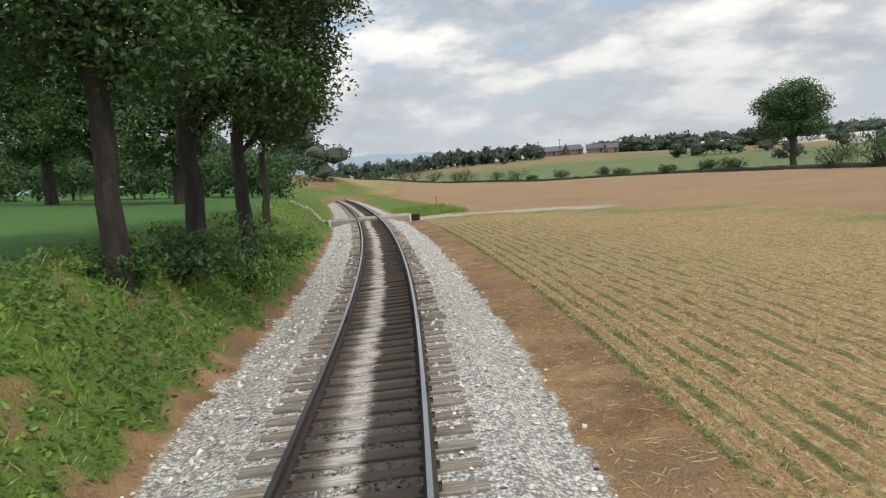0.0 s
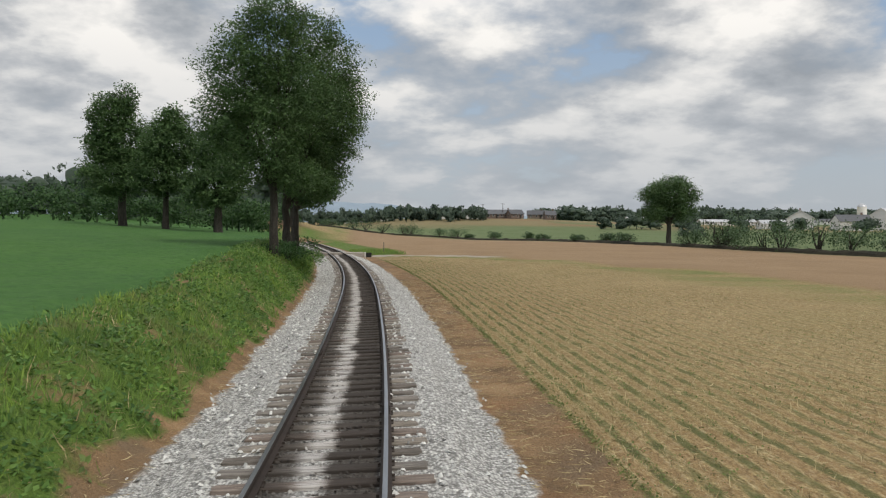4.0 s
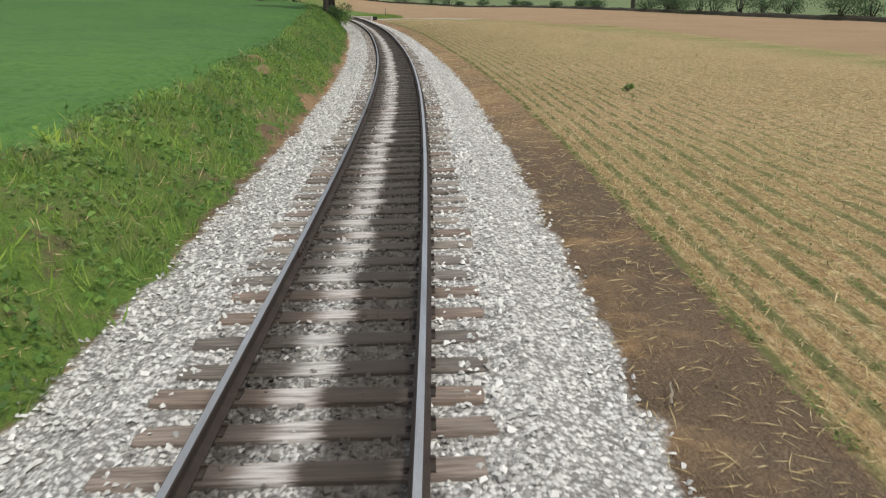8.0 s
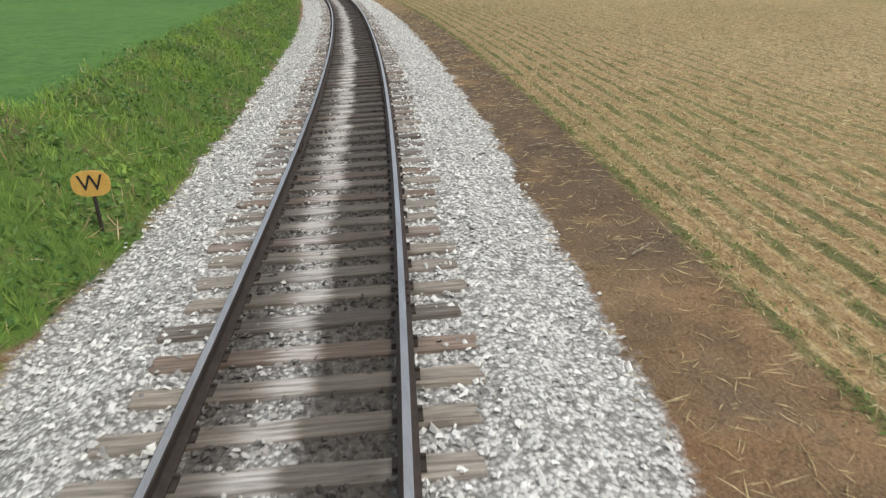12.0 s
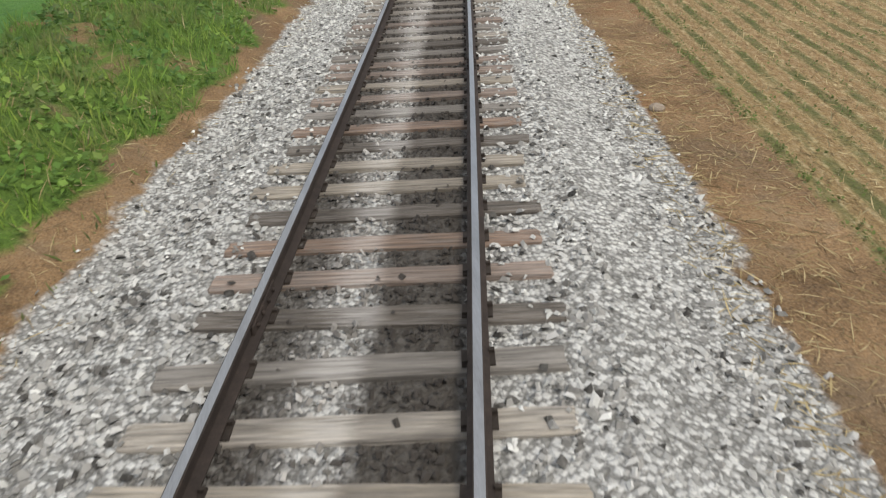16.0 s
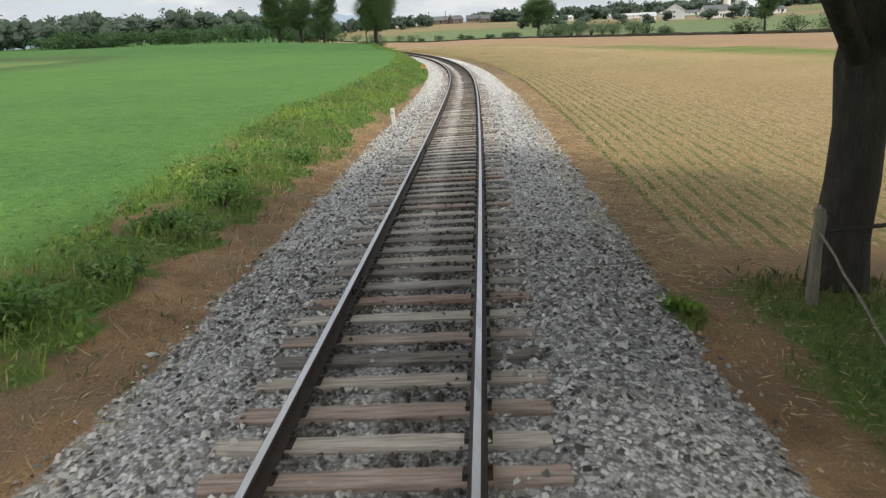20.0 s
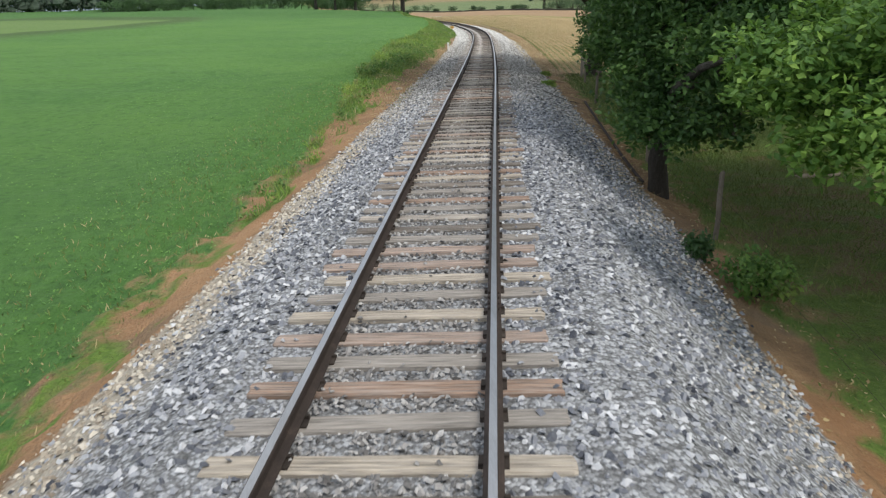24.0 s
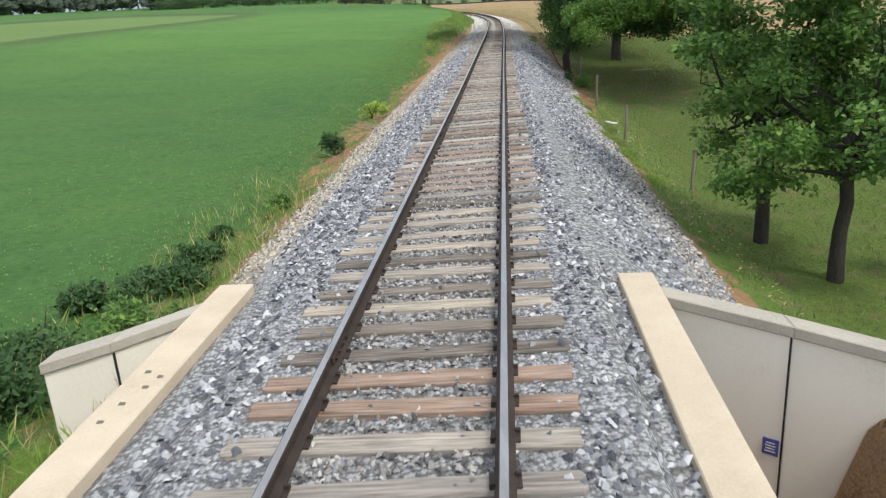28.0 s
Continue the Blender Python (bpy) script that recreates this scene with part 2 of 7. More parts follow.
def plain(name, stops, size=3.0, fine=40.0, rough=0.9, metal=0.0, bump=0.4, depth=0.01, spread=0.25, stretch=(1, 1, 1), island=False):
    """A surface with colour that varies at two scales, fine relief, and a shift of tone from piece to piece."""
    m, t, b = begin(name, rough, metal)
    co = put(t, "ShaderNodeTexCoord")
    mp = put(t, "ShaderNodeMapping")
    t.links.new(co.outputs["Object"], mp.inputs[0])
    mp.inputs["Scale"].default_value = stretch
    info = put(t, "ShaderNodeNewGeometry") if island else put(t, "ShaderNodeObjectInfo")
    rnd = info.outputs["Random Per Island" if island else "Random"]
    shift = put(t, "ShaderNodeVectorMath", operation="ADD")
    t.links.new(mp.outputs[0], shift.inputs[0])
    scale = put(t, "ShaderNodeMath", operation="MULTIPLY")
    t.links.new(rnd, scale.inputs[0])
    scale.inputs[1].default_value = 37.0
    t.links.new(scale.outputs[0], shift.inputs[1])
    a = put(t, "ShaderNodeTexNoise", Scale=size, Detail=4.0, Roughness=0.6)
    c = put(t, "ShaderNodeTexNoise", Scale=fine, Detail=3.0, Roughness=0.7)
    wire(t, shift, a), wire(t, shift, c)
    both = blend(t, 0.45, a.outputs[0], c.outputs[0])
    r = ramp(t, stops)
    t.links.new(both, r.inputs[0])
    hsv = put(t, "ShaderNodeHueSaturation")
    t.links.new(r.outputs[0], hsv.inputs["Color"])
    mr = put(t, "ShaderNodeMapRange")
    t.links.new(rnd, mr.inputs[0])
    mr.inputs["To Min"].default_value, mr.inputs["To Max"].default_value = 1 - spread, 1 + spread
    t.links.new(mr.outputs[0], hsv.inputs["Value"])
    t.links.new(hsv.outputs[0], b.inputs["Base Color"])
    relief(t, b, c.outputs[0], bump, depth)
    return m


def leafy(name, dark, mid, light, through=0.25, up=0.3, dry=0.0, patch=0.0, mixed_tone=.5):
    """Leaves: tone from leaf to leaf and clump to clump, some light through them."""
    through *= .5
    dark, mid, light = [tuple(c / (1 - through) for c in q) for q in (dark, mid, light)]
    m, t, b = begin(name, 0.55)
    g = put(t, "ShaderNodeNewGeometry")
    co = put(t, "ShaderNodeTexCoord")
    n = put(t, "ShaderNodeTexNoise", Scale=0.55, Detail=2.0)
    t.links.new(co.outputs["Object"], n.inputs[0])
    v = blend(t, mixed_tone, n.outputs[0], g.outputs["Random Per Island"])
    r = ramp(t, [(0.2, dark), (0.5, mid), (0.8, light)])
    t.links.new(v, r.inputs[0])
    tint = r.outputs[0]
    if patch:
        wide = put(t, "ShaderNodeTexNoise", Scale=.42, Detail=3.0)
        t.links.new(co.outputs["Object"], wide.inputs[0])
        tint = blend(t, 1.0, tint, ramp(t, [(.36, (1 - patch, 1 - patch * .9, 1 - patch * .6)), (.52, (1, 1, 1)), (.66, (1 + patch * 1.1, 1 + patch * .7, 1))], wide).outputs[0], "MULTIPLY")
    if dry:
        old = put(t, "ShaderNodeTexNoise", Scale=.9, Detail=5.0, Roughness=.65)
        t.links.new(co.outputs["Object"], old.inputs[0])
        tint = blend(t, ramp(t, [(.52, 0.0), (.63, dry)], old).outputs[0], tint, (.235, .185, .095))
    t.links.new(tint, b.inputs["Base Color"])
    # soft leaves spread the light: their shading leans towards the sky
    lean = put(t, "ShaderNodeMix", Factor=up)
    lean.data_type = "VECTOR"
    t.links.new(g.outputs["Normal"], lean.inputs[4])
    lean.inputs[5].default_value = (0, 0, 1)
    t.links.new(lean.outputs[1], b.inputs["Normal"])
    tr = put(t, "ShaderNodeBsdfTranslucent")
    brighter = blend(t, 0.5, r.outputs[0], (light[0] * 1.2, light[1] * 1.3, light[2] * .8))
    t.links.new(brighter, tr.inputs[0])
    mx = put(t, "ShaderNodeMixShader", Fac=through)
    t.links.new(b.outputs[0], mx.inputs[1]), t.links.new(tr.outputs[0], mx.inputs[2])
    t.links.new(mx.outputs[0], t.nodes["Material Output"].inputs[0])
    return m


# ---- mesh helpers ----
def mesh_of(name, verts, faces, mats, pick=None, smooth=False):
    """A mesh from arrays; faces: list of arrays, each of one corner count."""
    me = bpy.data.meshes.new(name)
    verts = np.asarray(verts, np.float32)
    faces = [np.asarray(f, np.int32) for f in (faces if isinstance(faces, list) else [faces]) if len(f)]
    me.vertices.add(len(verts))
    me.vertices.foreach_set("co", verts.ravel())
    counts = np.concatenate([np.full(len(f), f.shape[1], np.int32) for f in faces])
    me.loops.add(int(counts.sum()))
    me.loops.foreach_set("vertex_index", np.concatenate([f.ravel() for f in faces]))
    me.polygons.add(len(counts))
    me.polygons.foreach_set("loop_start", np.concatenate([[0], np.cumsum(counts)[:-1]]).astype(np.int32))
    for m in (mats if isinstance(mats, (list, tuple)) else [mats]):
        me.materials.append(m)
    if pick is not None:
        me.polygons.foreach_set("material_index", np.asarray(pick, np.int32))
    me.polygons.foreach_set("use_smooth", np.full(len(counts), smooth))
    me.update(calc_edges=True)
    return me


def put_mesh(name, me, parent=None, label=""):
    ob = new(name, me)
    if parent:
        ob.parent = parent
    return tagged(ob, label)


def part(name, bm, material, parent, label=""):
    """Links a bmesh as one mesh object under a thing or a part."""
    me = bpy.data.meshes.new(name)
    bm.to_mesh(me)
    bm.free()
    for m in (material if isinstance(material, (list, tuple)) else [material]):
        me.materials.append(m)
    return put_mesh(name, me, parent, label)


def thing(name, m, label, category, group="", kind=""):
    ob = new(name)
    ob.matrix_world = m
    ob.empty_display_size = 0.2
    return tagged(ob, label, category, group, kind)


def box(sx, sy, sz, at=(0, 0, 0), bevel=0.0, bm=None, turn=None):
    """A box with its base at at, bevelled."""
    b = bmesh.new()
    bmesh.ops.create_cube(b, size=1)
    bmesh.ops.scale(b, vec=(sx, sy, sz), verts=b.verts)
    if bevel:
        bmesh.ops.bevel(b, geom=b.edges[:], offset=bevel, segments=1, affect="EDGES")
    bmesh.ops.translate(b, vec=(0, 0, sz / 2), verts=b.verts)
    if turn:
        bmesh.ops.transform(b, matrix=turn, verts=b.verts)
    bmesh.ops.translate(b, vec=at, verts=b.verts)
    if bm is None:
        return b
    me = bpy.data.meshes.new("join")
    b.to_mesh(me)
    b.free()
    bm.from_mesh(me)
    bpy.data.meshes.remove(me)
    return bm


def tube(points, radii, sides=8, rng=None, wobble=0.0):
    """Vertices and quads of a tapered tube."""
    p = np.asarray(points, float)
    d = np.gradient(p, axis=0)
    d /= np.maximum(np.linalg.norm(d, axis=1), 1e-6)[:, None]
    ref = np.where(np.abs(d[:, 2:3]) > 0.9, [[1.0, 0, 0]], [[0, 0, 1.0]])
    a = np.cross(d, ref)
    a /= np.linalg.norm(a, axis=1)[:, None]
    for i in range(1, len(a)):
        a[i] = a[i - 1] - d[i] * a[i - 1].dot(d[i])
        a[i] /= max(np.linalg.norm(a[i]), 1e-6)
    b = np.cross(d, a)
    ang = np.linspace(0, 2 * np.pi, sides, endpoint=False)
    r = np.asarray(radii, float)[:, None] * np.ones(sides)
    if rng is not None and wobble:
        r = r * (1 + wobble * rng.uniform(-1, 1, r.shape))
    v = p[:, None] + r[..., None] * (np.cos(ang)[None, :, None] * a[:, None] + np.sin(ang)[None, :, None] * b[:, None])
    n = len(p)
    i, j = np.meshgrid(np.arange(n - 1), np.arange(sides), indexing="ij")
    k = (j + 1) % sides
    f = np.stack([i * sides + j, i * sides + k, (i + 1) * sides + k, (i + 1) * sides + j], -1).reshape(-1, 4)
    return v.reshape(-1, 3), f


def joined(pieces):
    """Joins (verts, faces) pairs of one corner count."""
    v, f, n = [], [], 0
    for a, b in pieces:
        v.append(a), f.append(np.asarray(b) + n)
        n += len(a)
    return np.concatenate(v), np.concatenate(f)


# ---- the ground ----
def ballast_left(s):
    return np.interp(s, [-230, -169, -160, -150, -128, -90, -29, 7, 200], [-3.8, -3.75, -3.45, -3.2, -2.6, -2.5, -2.33, -2.45, -2.35])


def ballast_right(s):
    return np.interp(s, [-230, -150, -128, -104, -95, -88, 200], [4.3, 4.0, 2.98, 2.88, 2.82, 2.5, 2.42])


def row_shift(s):
    """How far the rows of the field lie out from their usual place."""
    return np.interp(s, [-125, -100, -60, 0, 14], [.26, .24, .08, 0, .15])


def worn(x, y):
    """Where the wild grass is thin and dry."""
    return ease(mixed(45, x, y, 1.3) * .5 + mixed(46, x, y, 5.5) * .5, .56, .74)


# bare or dry spots on the bank: along, across, length, width
SPOTS = [(-25.8, -4.6, .9, .32), (-27.6, -4.0, 1.0, .25), (5.8, -5.25, .8, .25), (-1.0, -5.4, .7, .22), (-28.2, -2.75, .9, .25), (-34.5, -2.8, 1.0, .2), (-105.4, -3.2, 1.2, .45),
         (-111.0, -2.9, 1.5, .35), (-52.0, -4.3, .8, .3), (-123.0, -5.1, 1.2, .28)]


def spots(s, u):
    return np.clip(sum(np.exp(-(((s - a) / c) ** 2 + ((u - b) / d) ** 2)) for a, b, c, d in SPOTS), 0, 1)


def zones(x, y, s, u):
    """Shares of crop, wild grass, stubble, pale ballast, bare field, gravel lane and far green at each place."""
    n1, n2 = mixed(21, x, y, 3.1), mixed(22, x, y, 0.9)
    w = (n1 - .5) * 1.1 + (n2 - .5) * .8
    el, er = ballast_left(s), ballast_right(s)
    ball = ease(u, el - .18 + w * .22, el + .12 + w * .22) * (1 - ease(u, er - .12 + w * .25, er + .18 + w * .25))
    ball = np.where((s < -184.4) & (np.abs(u) > 2.5), 0.0, ball)
    edge = np.interp(s, [-230, -172, -162, -154, -146, -128, -108, -98, -60, -35, -19, 0, 8, 20, 60], [-4.7, -4.45, -4.6, -3.95, -3.85, -5.4, -6.2, -5.6, -5.2, -4.75, -4.85, -5.7, -5.4, -5.8, -6.2])
    soft_edge = ease(-s, 136, 150) * .9
    crop = 1 - ease(u, edge - .35 - soft_edge + w * (.5 + soft_edge), edge + .15 + w * (.5 + soft_edge * .4))
    bare_l = np.interp(s, [-230, -176, -171, -149, -140, -126, -117, -100, 200], [.15, .2, .3, .35, 1.0, 1.0, .6, .38, .12]) * np.interp(s, [-88, -78, -45, -30], [1, .05, .05, 1]) * (.3 + 1.4 * mixed(48, x, y, 2.8))
    wild_l = (1 - crop) * (1 - ease(u, el - bare_l - .2 + w * .3, el - bare_l + .1 + w * .3))
    wild_l = wild_l * np.where((s < -138) & (s > -173), ease(mixed(31, x, y, 2.2), .4, .62), 1)
    wild_l = wild_l * (1 - .6 * worn(x, y)) * (1 - ease(spots(s, u) + (n2 - .5) * .5, .3, .6))
    crop = crop * (1 - ease(spots(s, u) + (n2 - .5) * .5, .4, .7))
    near_foot = .6 * ease(s, -165, -152)
    pasture = ease(-s, 124, 127) * ease(u, er + .08 + near_foot + w * .7, er + .5 + near_foot + w * .7)
    pasture = pasture * (1 - .55 * ease(mixed(47, x, y, 2.6) + .35 * np.exp(-(((s + 149) / 7) ** 2 + ((u - 8) / 4) ** 2)) + .4 * ease(-s, 140, 126) * ease(-u, -4.4, -3.8) - .3 * ease(-s, 142, 132) * ease(u, 4.4, 4.9), .62, .8))
    first = 3.68 + row_shift(s)
    rough = ease(u, first - .1, first + .15) * (1 - ease(-s, 122.5, 124.5))
    # the lane curves away from the crossing to the right
    lane_x = np.interp(y, [-60, -20, 0, 20, 30, 40, 48, 53, 56, 58.5], [27, 25, 24, 22.6, 20.8, 17.2, 13, 8.5, 3, -6])
    beyond = ease(x - lane_x, -.2, .4)
    lane = np.exp(-((x - lane_x) / np.interp(y, [0, 40, 52, 58], [.5, 1.3, 2.2, 4.0])) ** 2) * ease(y, -10, 30) * (1 - ease(y, 57.5, 59)) * (1 - .95 * ease(x, 9, 19))
    lane = np.where((np.abs(u) < 6.5) & (np.abs(s - 56.6) < 1.9), 1.0, lane) * (np.abs(u) < 90)
    hedge_x = np.interp(y, [-60, -22, 38, 60, 103, 150, 178, 220, 280, 330], [76, 69, 58, 54, 51, 43, 36, 25, -10, -40])
    far = ease(x - hedge_x, -1, 1)
    bare = rough * beyond * (1 - far)
    stub = rough * (1 - beyond)
    tinge = stub * ease(x - lane_x, -9 - 3 * ease(-y, 0, 60), -3.5) * (.25 + .4 * mixed(49, x, y, 7) + .25 * ease(-y, 0, 60))
    strip = ease(s, 57, 59) * ease(u, er + .2, er + .7) * (1 - ease(u, 7 + w, 9 + w))
    return np.stack([crop, np.maximum(np.maximum(np.maximum(wild_l, pasture), tinge), strip * .75), stub * (1 - strip), ball, bare * (1 - strip), lane, far * ease(u, 20, 40)], -1)


def ground_material():
    m, t, b = begin("farmland", 0.95)
    uv = put(t, "ShaderNodeUVMap")
    uv.uv_map = "along"
    geo = put(t, "ShaderNodeNewGeometry")
    za = put(t, "ShaderNodeAttribute")
    za.attribute_name = "zone_a"
    zb = put(t, "ShaderNodeAttribute")
    zb.attribute_name = "zone_b"
    sa, sb = put(t, "ShaderNodeSeparateColor"), put(t, "ShaderNodeSeparateColor")
    wire(t, za, sa), wire(t, zb, sb)

    def noise_at(scale, detail=4.0, rough=0.6, source=geo, out=0):
        n = put(t, "ShaderNodeTexNoise", Scale=scale, Detail=detail, Roughness=rough)
        t.links.new(source.outputs[out], n.inputs[0])
        return n

    big, mid, fine, tiny = noise_at(.12), noise_at(1.1), noise_at(7.0), noise_at(45.0, 3.0, .7)

    def soft(socket, lo=.25, hi=.75, amount=.7):
        """A share broken up by noise at its border."""
        mm = put(t, "ShaderNodeMath", "MULTIPLY_ADD")
        t.links.new(fine.outputs[0], mm.inputs[0])
        mm.inputs[1].default_value, mm.inputs[2].default_value = amount, -amount / 2
        ad = put(t, "ShaderNodeMath", "ADD")
        t.links.new(socket, ad.inputs[0]), t.links.new(mm.outputs[0], ad.inputs[1])
        return ramp(t, [(lo, 0.0), (hi, 1.0)], ad).outputs[0]

    def tones(stops, a, c, share=.5):
        r = ramp(t, stops)
        t.links.new(blend(t, share, a.outputs[0], c.outputs[0]), r.inputs[0])
        return r.outputs[0]

    earth = tones([(.3, (.085, .056, .036)), (.43, (.20, .122, .062)), (.55, (.36, .225, .115)), (.70, (.52, .36, .205))], mid, tiny, .42)
    red = ramp(t, [(.55, 0.0), (.70, .6)], noise_at(.35, 3.0))
    earth = blend(t, red.outputs[0], earth, (.30, .14, .06))
    suv = put(t, "ShaderNodeSeparateXYZ")
    t.links.new(uv.outputs[0], suv.inputs[0])
    clay = put(t, "ShaderNodeMapRange")
    t.links.new(suv.outputs[1], clay.inputs[0])
    clay.inputs["From Min"].default_value, clay.inputs["From Max"].default_value = -14.5, -12.0
    clay.inputs["To Min"].default_value, clay.inputs["To Max"].default_value = .55, 0.0
    left_only = put(t, "ShaderNodeMath", "MULTIPLY")
    t.links.new(clay.outputs[0], left_only.inputs[0]), t.links.new(ramp(t, [(0.0, 1.0), (.02, 0.0)], suv, 0).outputs[0], left_only.inputs[1])
    earth = blend(t, left_only.outputs[0], earth, (.36, .20, .105))
    # shade under the pasture trees is painted into the soil as dark brown
    pasture_shade = put(t, "ShaderNodeMath", "MULTIPLY")
    t.links.new(clay.outputs[0], pasture_shade.inputs[0]), t.links.new(ramp(t, [(.48, 0.0), (.62, 1.0)], suv, 0).outputs[0], pasture_shade.inputs[1])
    earth = blend(t, pasture_shade.outputs[0], earth, (.075, .055, .035))
    damp = ramp(t, [(.50, 0.0), (.62, .65)], noise_at(.55, 5.0, .65))
    earth = blend(t, damp.outputs[0], earth, (.115, .085, .06))
    # darker wet soil along one stretch
    wet = put(t, "ShaderNodeMapRange")
    t.links.new(suv.outputs[1], wet.inputs[0])
    wet.inputs["From Min"].default_value, wet.inputs["From Max"].default_value = -8.0, -2.5
    wet_share = put(t, "ShaderNodeMath", "MULTIPLY")
    t.links.new(ramp(t, [(.0, 0.0), (.2, .9), (.75, .9), (.97, 0.0)], wet).outputs[0], wet_share.inputs[0])
    t.links.new(ramp(t, [(.30, 0.0), (.48, .9)], noise_at(.8, 4.0, .6)).outputs[0], wet_share.inputs[1])
    earth = blend(t, wet_share.outputs[0], earth, (.085, .06, .043))
    straw = ramp(t, [(.50, 0.0), (.66, .4)], noise_at(60.0, 4.0, .75))
    earth = blend(t, straw.outputs[0], earth, (.46, .36, .23))
    crop = tones([(.28, (.048, .122, .032)), (.5, (.078, .182, .044)), (.7, (.115, .24, .058))], mid, tiny, .55)
    crop = blend(t, ramp(t, [(.35, 0.0), (.7, .7)], big).outputs[0], crop, (.115, .235, .05))
    clumps = noise_at(4.5, 4.0, .6)
    crop = blend(t, ramp(t, [(.52, 0.0), (.66, .55)], clumps).outputs[0], crop, (.045, .112, .03))
    crop = blend(t, ramp(t, [(.32, .45), (.46, 0.0)], clumps).outputs[0], crop, (.135, .265, .07))
    # crop lightens up the line: grazing light and haze put into its colour
    tone_at = put(t, "ShaderNodeMapRange")
    t.links.new(suv.outputs[1], tone_at.inputs[0])
    tone_at.inputs["From Min"].default_value, tone_at.inputs["From Max"].default_value = -15.5, -12.5
    grazing_tone = blend(t, tone_at.outputs[0], (.74, .80, .80), (1.06, 1.08, 1.0))
    crop = blend(t, 1.0, crop, grazing_tone, "MULTIPLY")
    # crop turns darker and bluer between s -40 and -5
    crop_darker = put(t, "ShaderNodeMapRange")
    t.links.new(suv.outputs[1], crop_darker.inputs[0])
    crop_darker.inputs["From Min"].default_value, crop_darker.inputs["From Max"].default_value = -4.0, -.5
    crop = blend(t, 1.0, crop, blend(t, crop_darker.outputs[0], (1, 1, 1), (.74, .80, .86)), "MULTIPLY")
    wild = tones([(.25, (.055, .10, .02)), (.5, (.11, .19, .034)), (.72, (.20, .28, .06))], fine, tiny, .5)
    wild = blend(t, ramp(t, [(.55, 0.0), (.75, .7)], mid).outputs[0], wild, (.20, .17, .085))
    # the same painted tree shade darkens the pasture turf
    wild = blend(t, pasture_shade.outputs[0], wild, blend(t, 1.0, wild, (.72, .60, .62), "MULTIPLY"))
    # stubble rows run along the line
    rows = put(t, "ShaderNodeTexWave", Scale=8.16, Distortion=.6, Detail=4.0)
    rows.inputs["Phase Offset"].default_value = -1.67
    rows.inputs["Detail Scale"].default_value = 9.0
    rows.inputs["Detail Roughness"].default_value = .75
    rows.bands_direction = "X"
    t.links.new(uv.outputs[0], rows.inputs[0])
    stub = tones([(.34, (.17, .108, .048)), (.46, (.305, .212, .094)), (.56, (.475, .352, .16)), (.68, (.67, .54, .275))], fine, tiny, .55)
    pale = ramp(t, [(.35, 0.0), (.7, .8)], noise_at(.06, 3.0))
    stub = blend(t, pale.outputs[0], stub, blend(t, .5, stub, (.54, .41, .22)))
    along = put(t, "ShaderNodeMapping")
    t.links.new(uv.outputs[0], along.inputs[0])
    along.inputs["Scale"].default_value = (26, 9, 1)
    patchy = noise_at(1.0, 4.0, .65, along)
    near_rows = ramp(t, [(.36, 1.0), (.65, .9), (.95, .5), (1.0, .4)], suv)
    soiled = put(t, "ShaderNodeMapRange")
    t.links.new(suv.outputs[1], soiled.inputs[0])
    soiled.inputs["From Min"].default_value, soiled.inputs["From Max"].default_value = -11.0, -7.0
    soiled.inputs["To Min"].default_value, soiled.inputs["To Max"].default_value = .5, .06
    stub = blend(t, soiled.outputs[0], stub, (.29, .185, .088))
    lying = put(t, "ShaderNodeMapping")
    t.links.new(uv.outputs[0], lying.inputs[0])
    lying.inputs["Scale"].default_value = (160, 45, 1)
    flecks = noise_at(1.0, 4.0, .75, lying)
    stub = blend(t, ramp(t, [(.50, 0.0), (.66, .75)], flecks).outputs[0], stub, (.68, .56, .335))
    stub = blend(t, ramp(t, [(.34, .7), (.46, 0.0)], flecks).outputs[0], stub, (.14, .095, .05))
    # bare red-brown soil between the rows, then green and dark standing rows
    soil = put(t, "ShaderNodeMath", "MULTIPLY")
    t.links.new(ramp(t, [(.10, .75), (.5, 0.0)], rows).outputs[0], soil.inputs[0]), t.links.new(near_rows.outputs[0], soil.inputs[1])
    stub = blend(t, soil.outputs[0], stub, blend(t, .6, stub, (.30, .175, .085)))
    weeds = put(t, "ShaderNodeMath", "MULTIPLY")
    t.links.new(ramp(t, [(.5, 0.0), (.85, 1.0)], rows).outputs[0], weeds.inputs[0])
    t.links.new(ramp(t, [(.36, .0), (.56, .95)], patchy).outputs[0], weeds.inputs[1])
    near_weeds = put(t, "ShaderNodeMath", "MULTIPLY")
    t.links.new(weeds.outputs[0], near_weeds.inputs[0]), t.links.new(near_rows.outputs[0], near_weeds.inputs[1])
    stub = blend(t, near_weeds.outputs[0], stub, (.125, .135, .048))
    dull = ramp(t, [(.5, 0.0), (.68, .55)], noise_at(.05, 4.0))
    stub = blend(t, dull.outputs[0], stub, blend(t, .5, stub, (.25, .25, .085)))
    bare = tones([(.3, (.28, .185, .105)), (.55, (.37, .252, .145)), (.75, (.44, .31, .185))], big, tiny, .5)
    lane = tones([(.3, (.36, .31, .25)), (.6, (.50, .45, .38))], mid, tiny, .5)
    # ballast bed between the stones
    vo = put(t, "ShaderNodeTexVoronoi", Scale=22.0)
    t.links.new(geo.outputs[0], vo.inputs[0])
    vs = ramp(t, [(0.0, (.28, .275, .255)), (.3, (.46, .45, .425)), (.6, (.66, .65, .62)), (1.0, (.84, .83, .79))])
    vo.distance = "MANHATTAN"
    gray = put(t, "ShaderNodeSeparateColor")
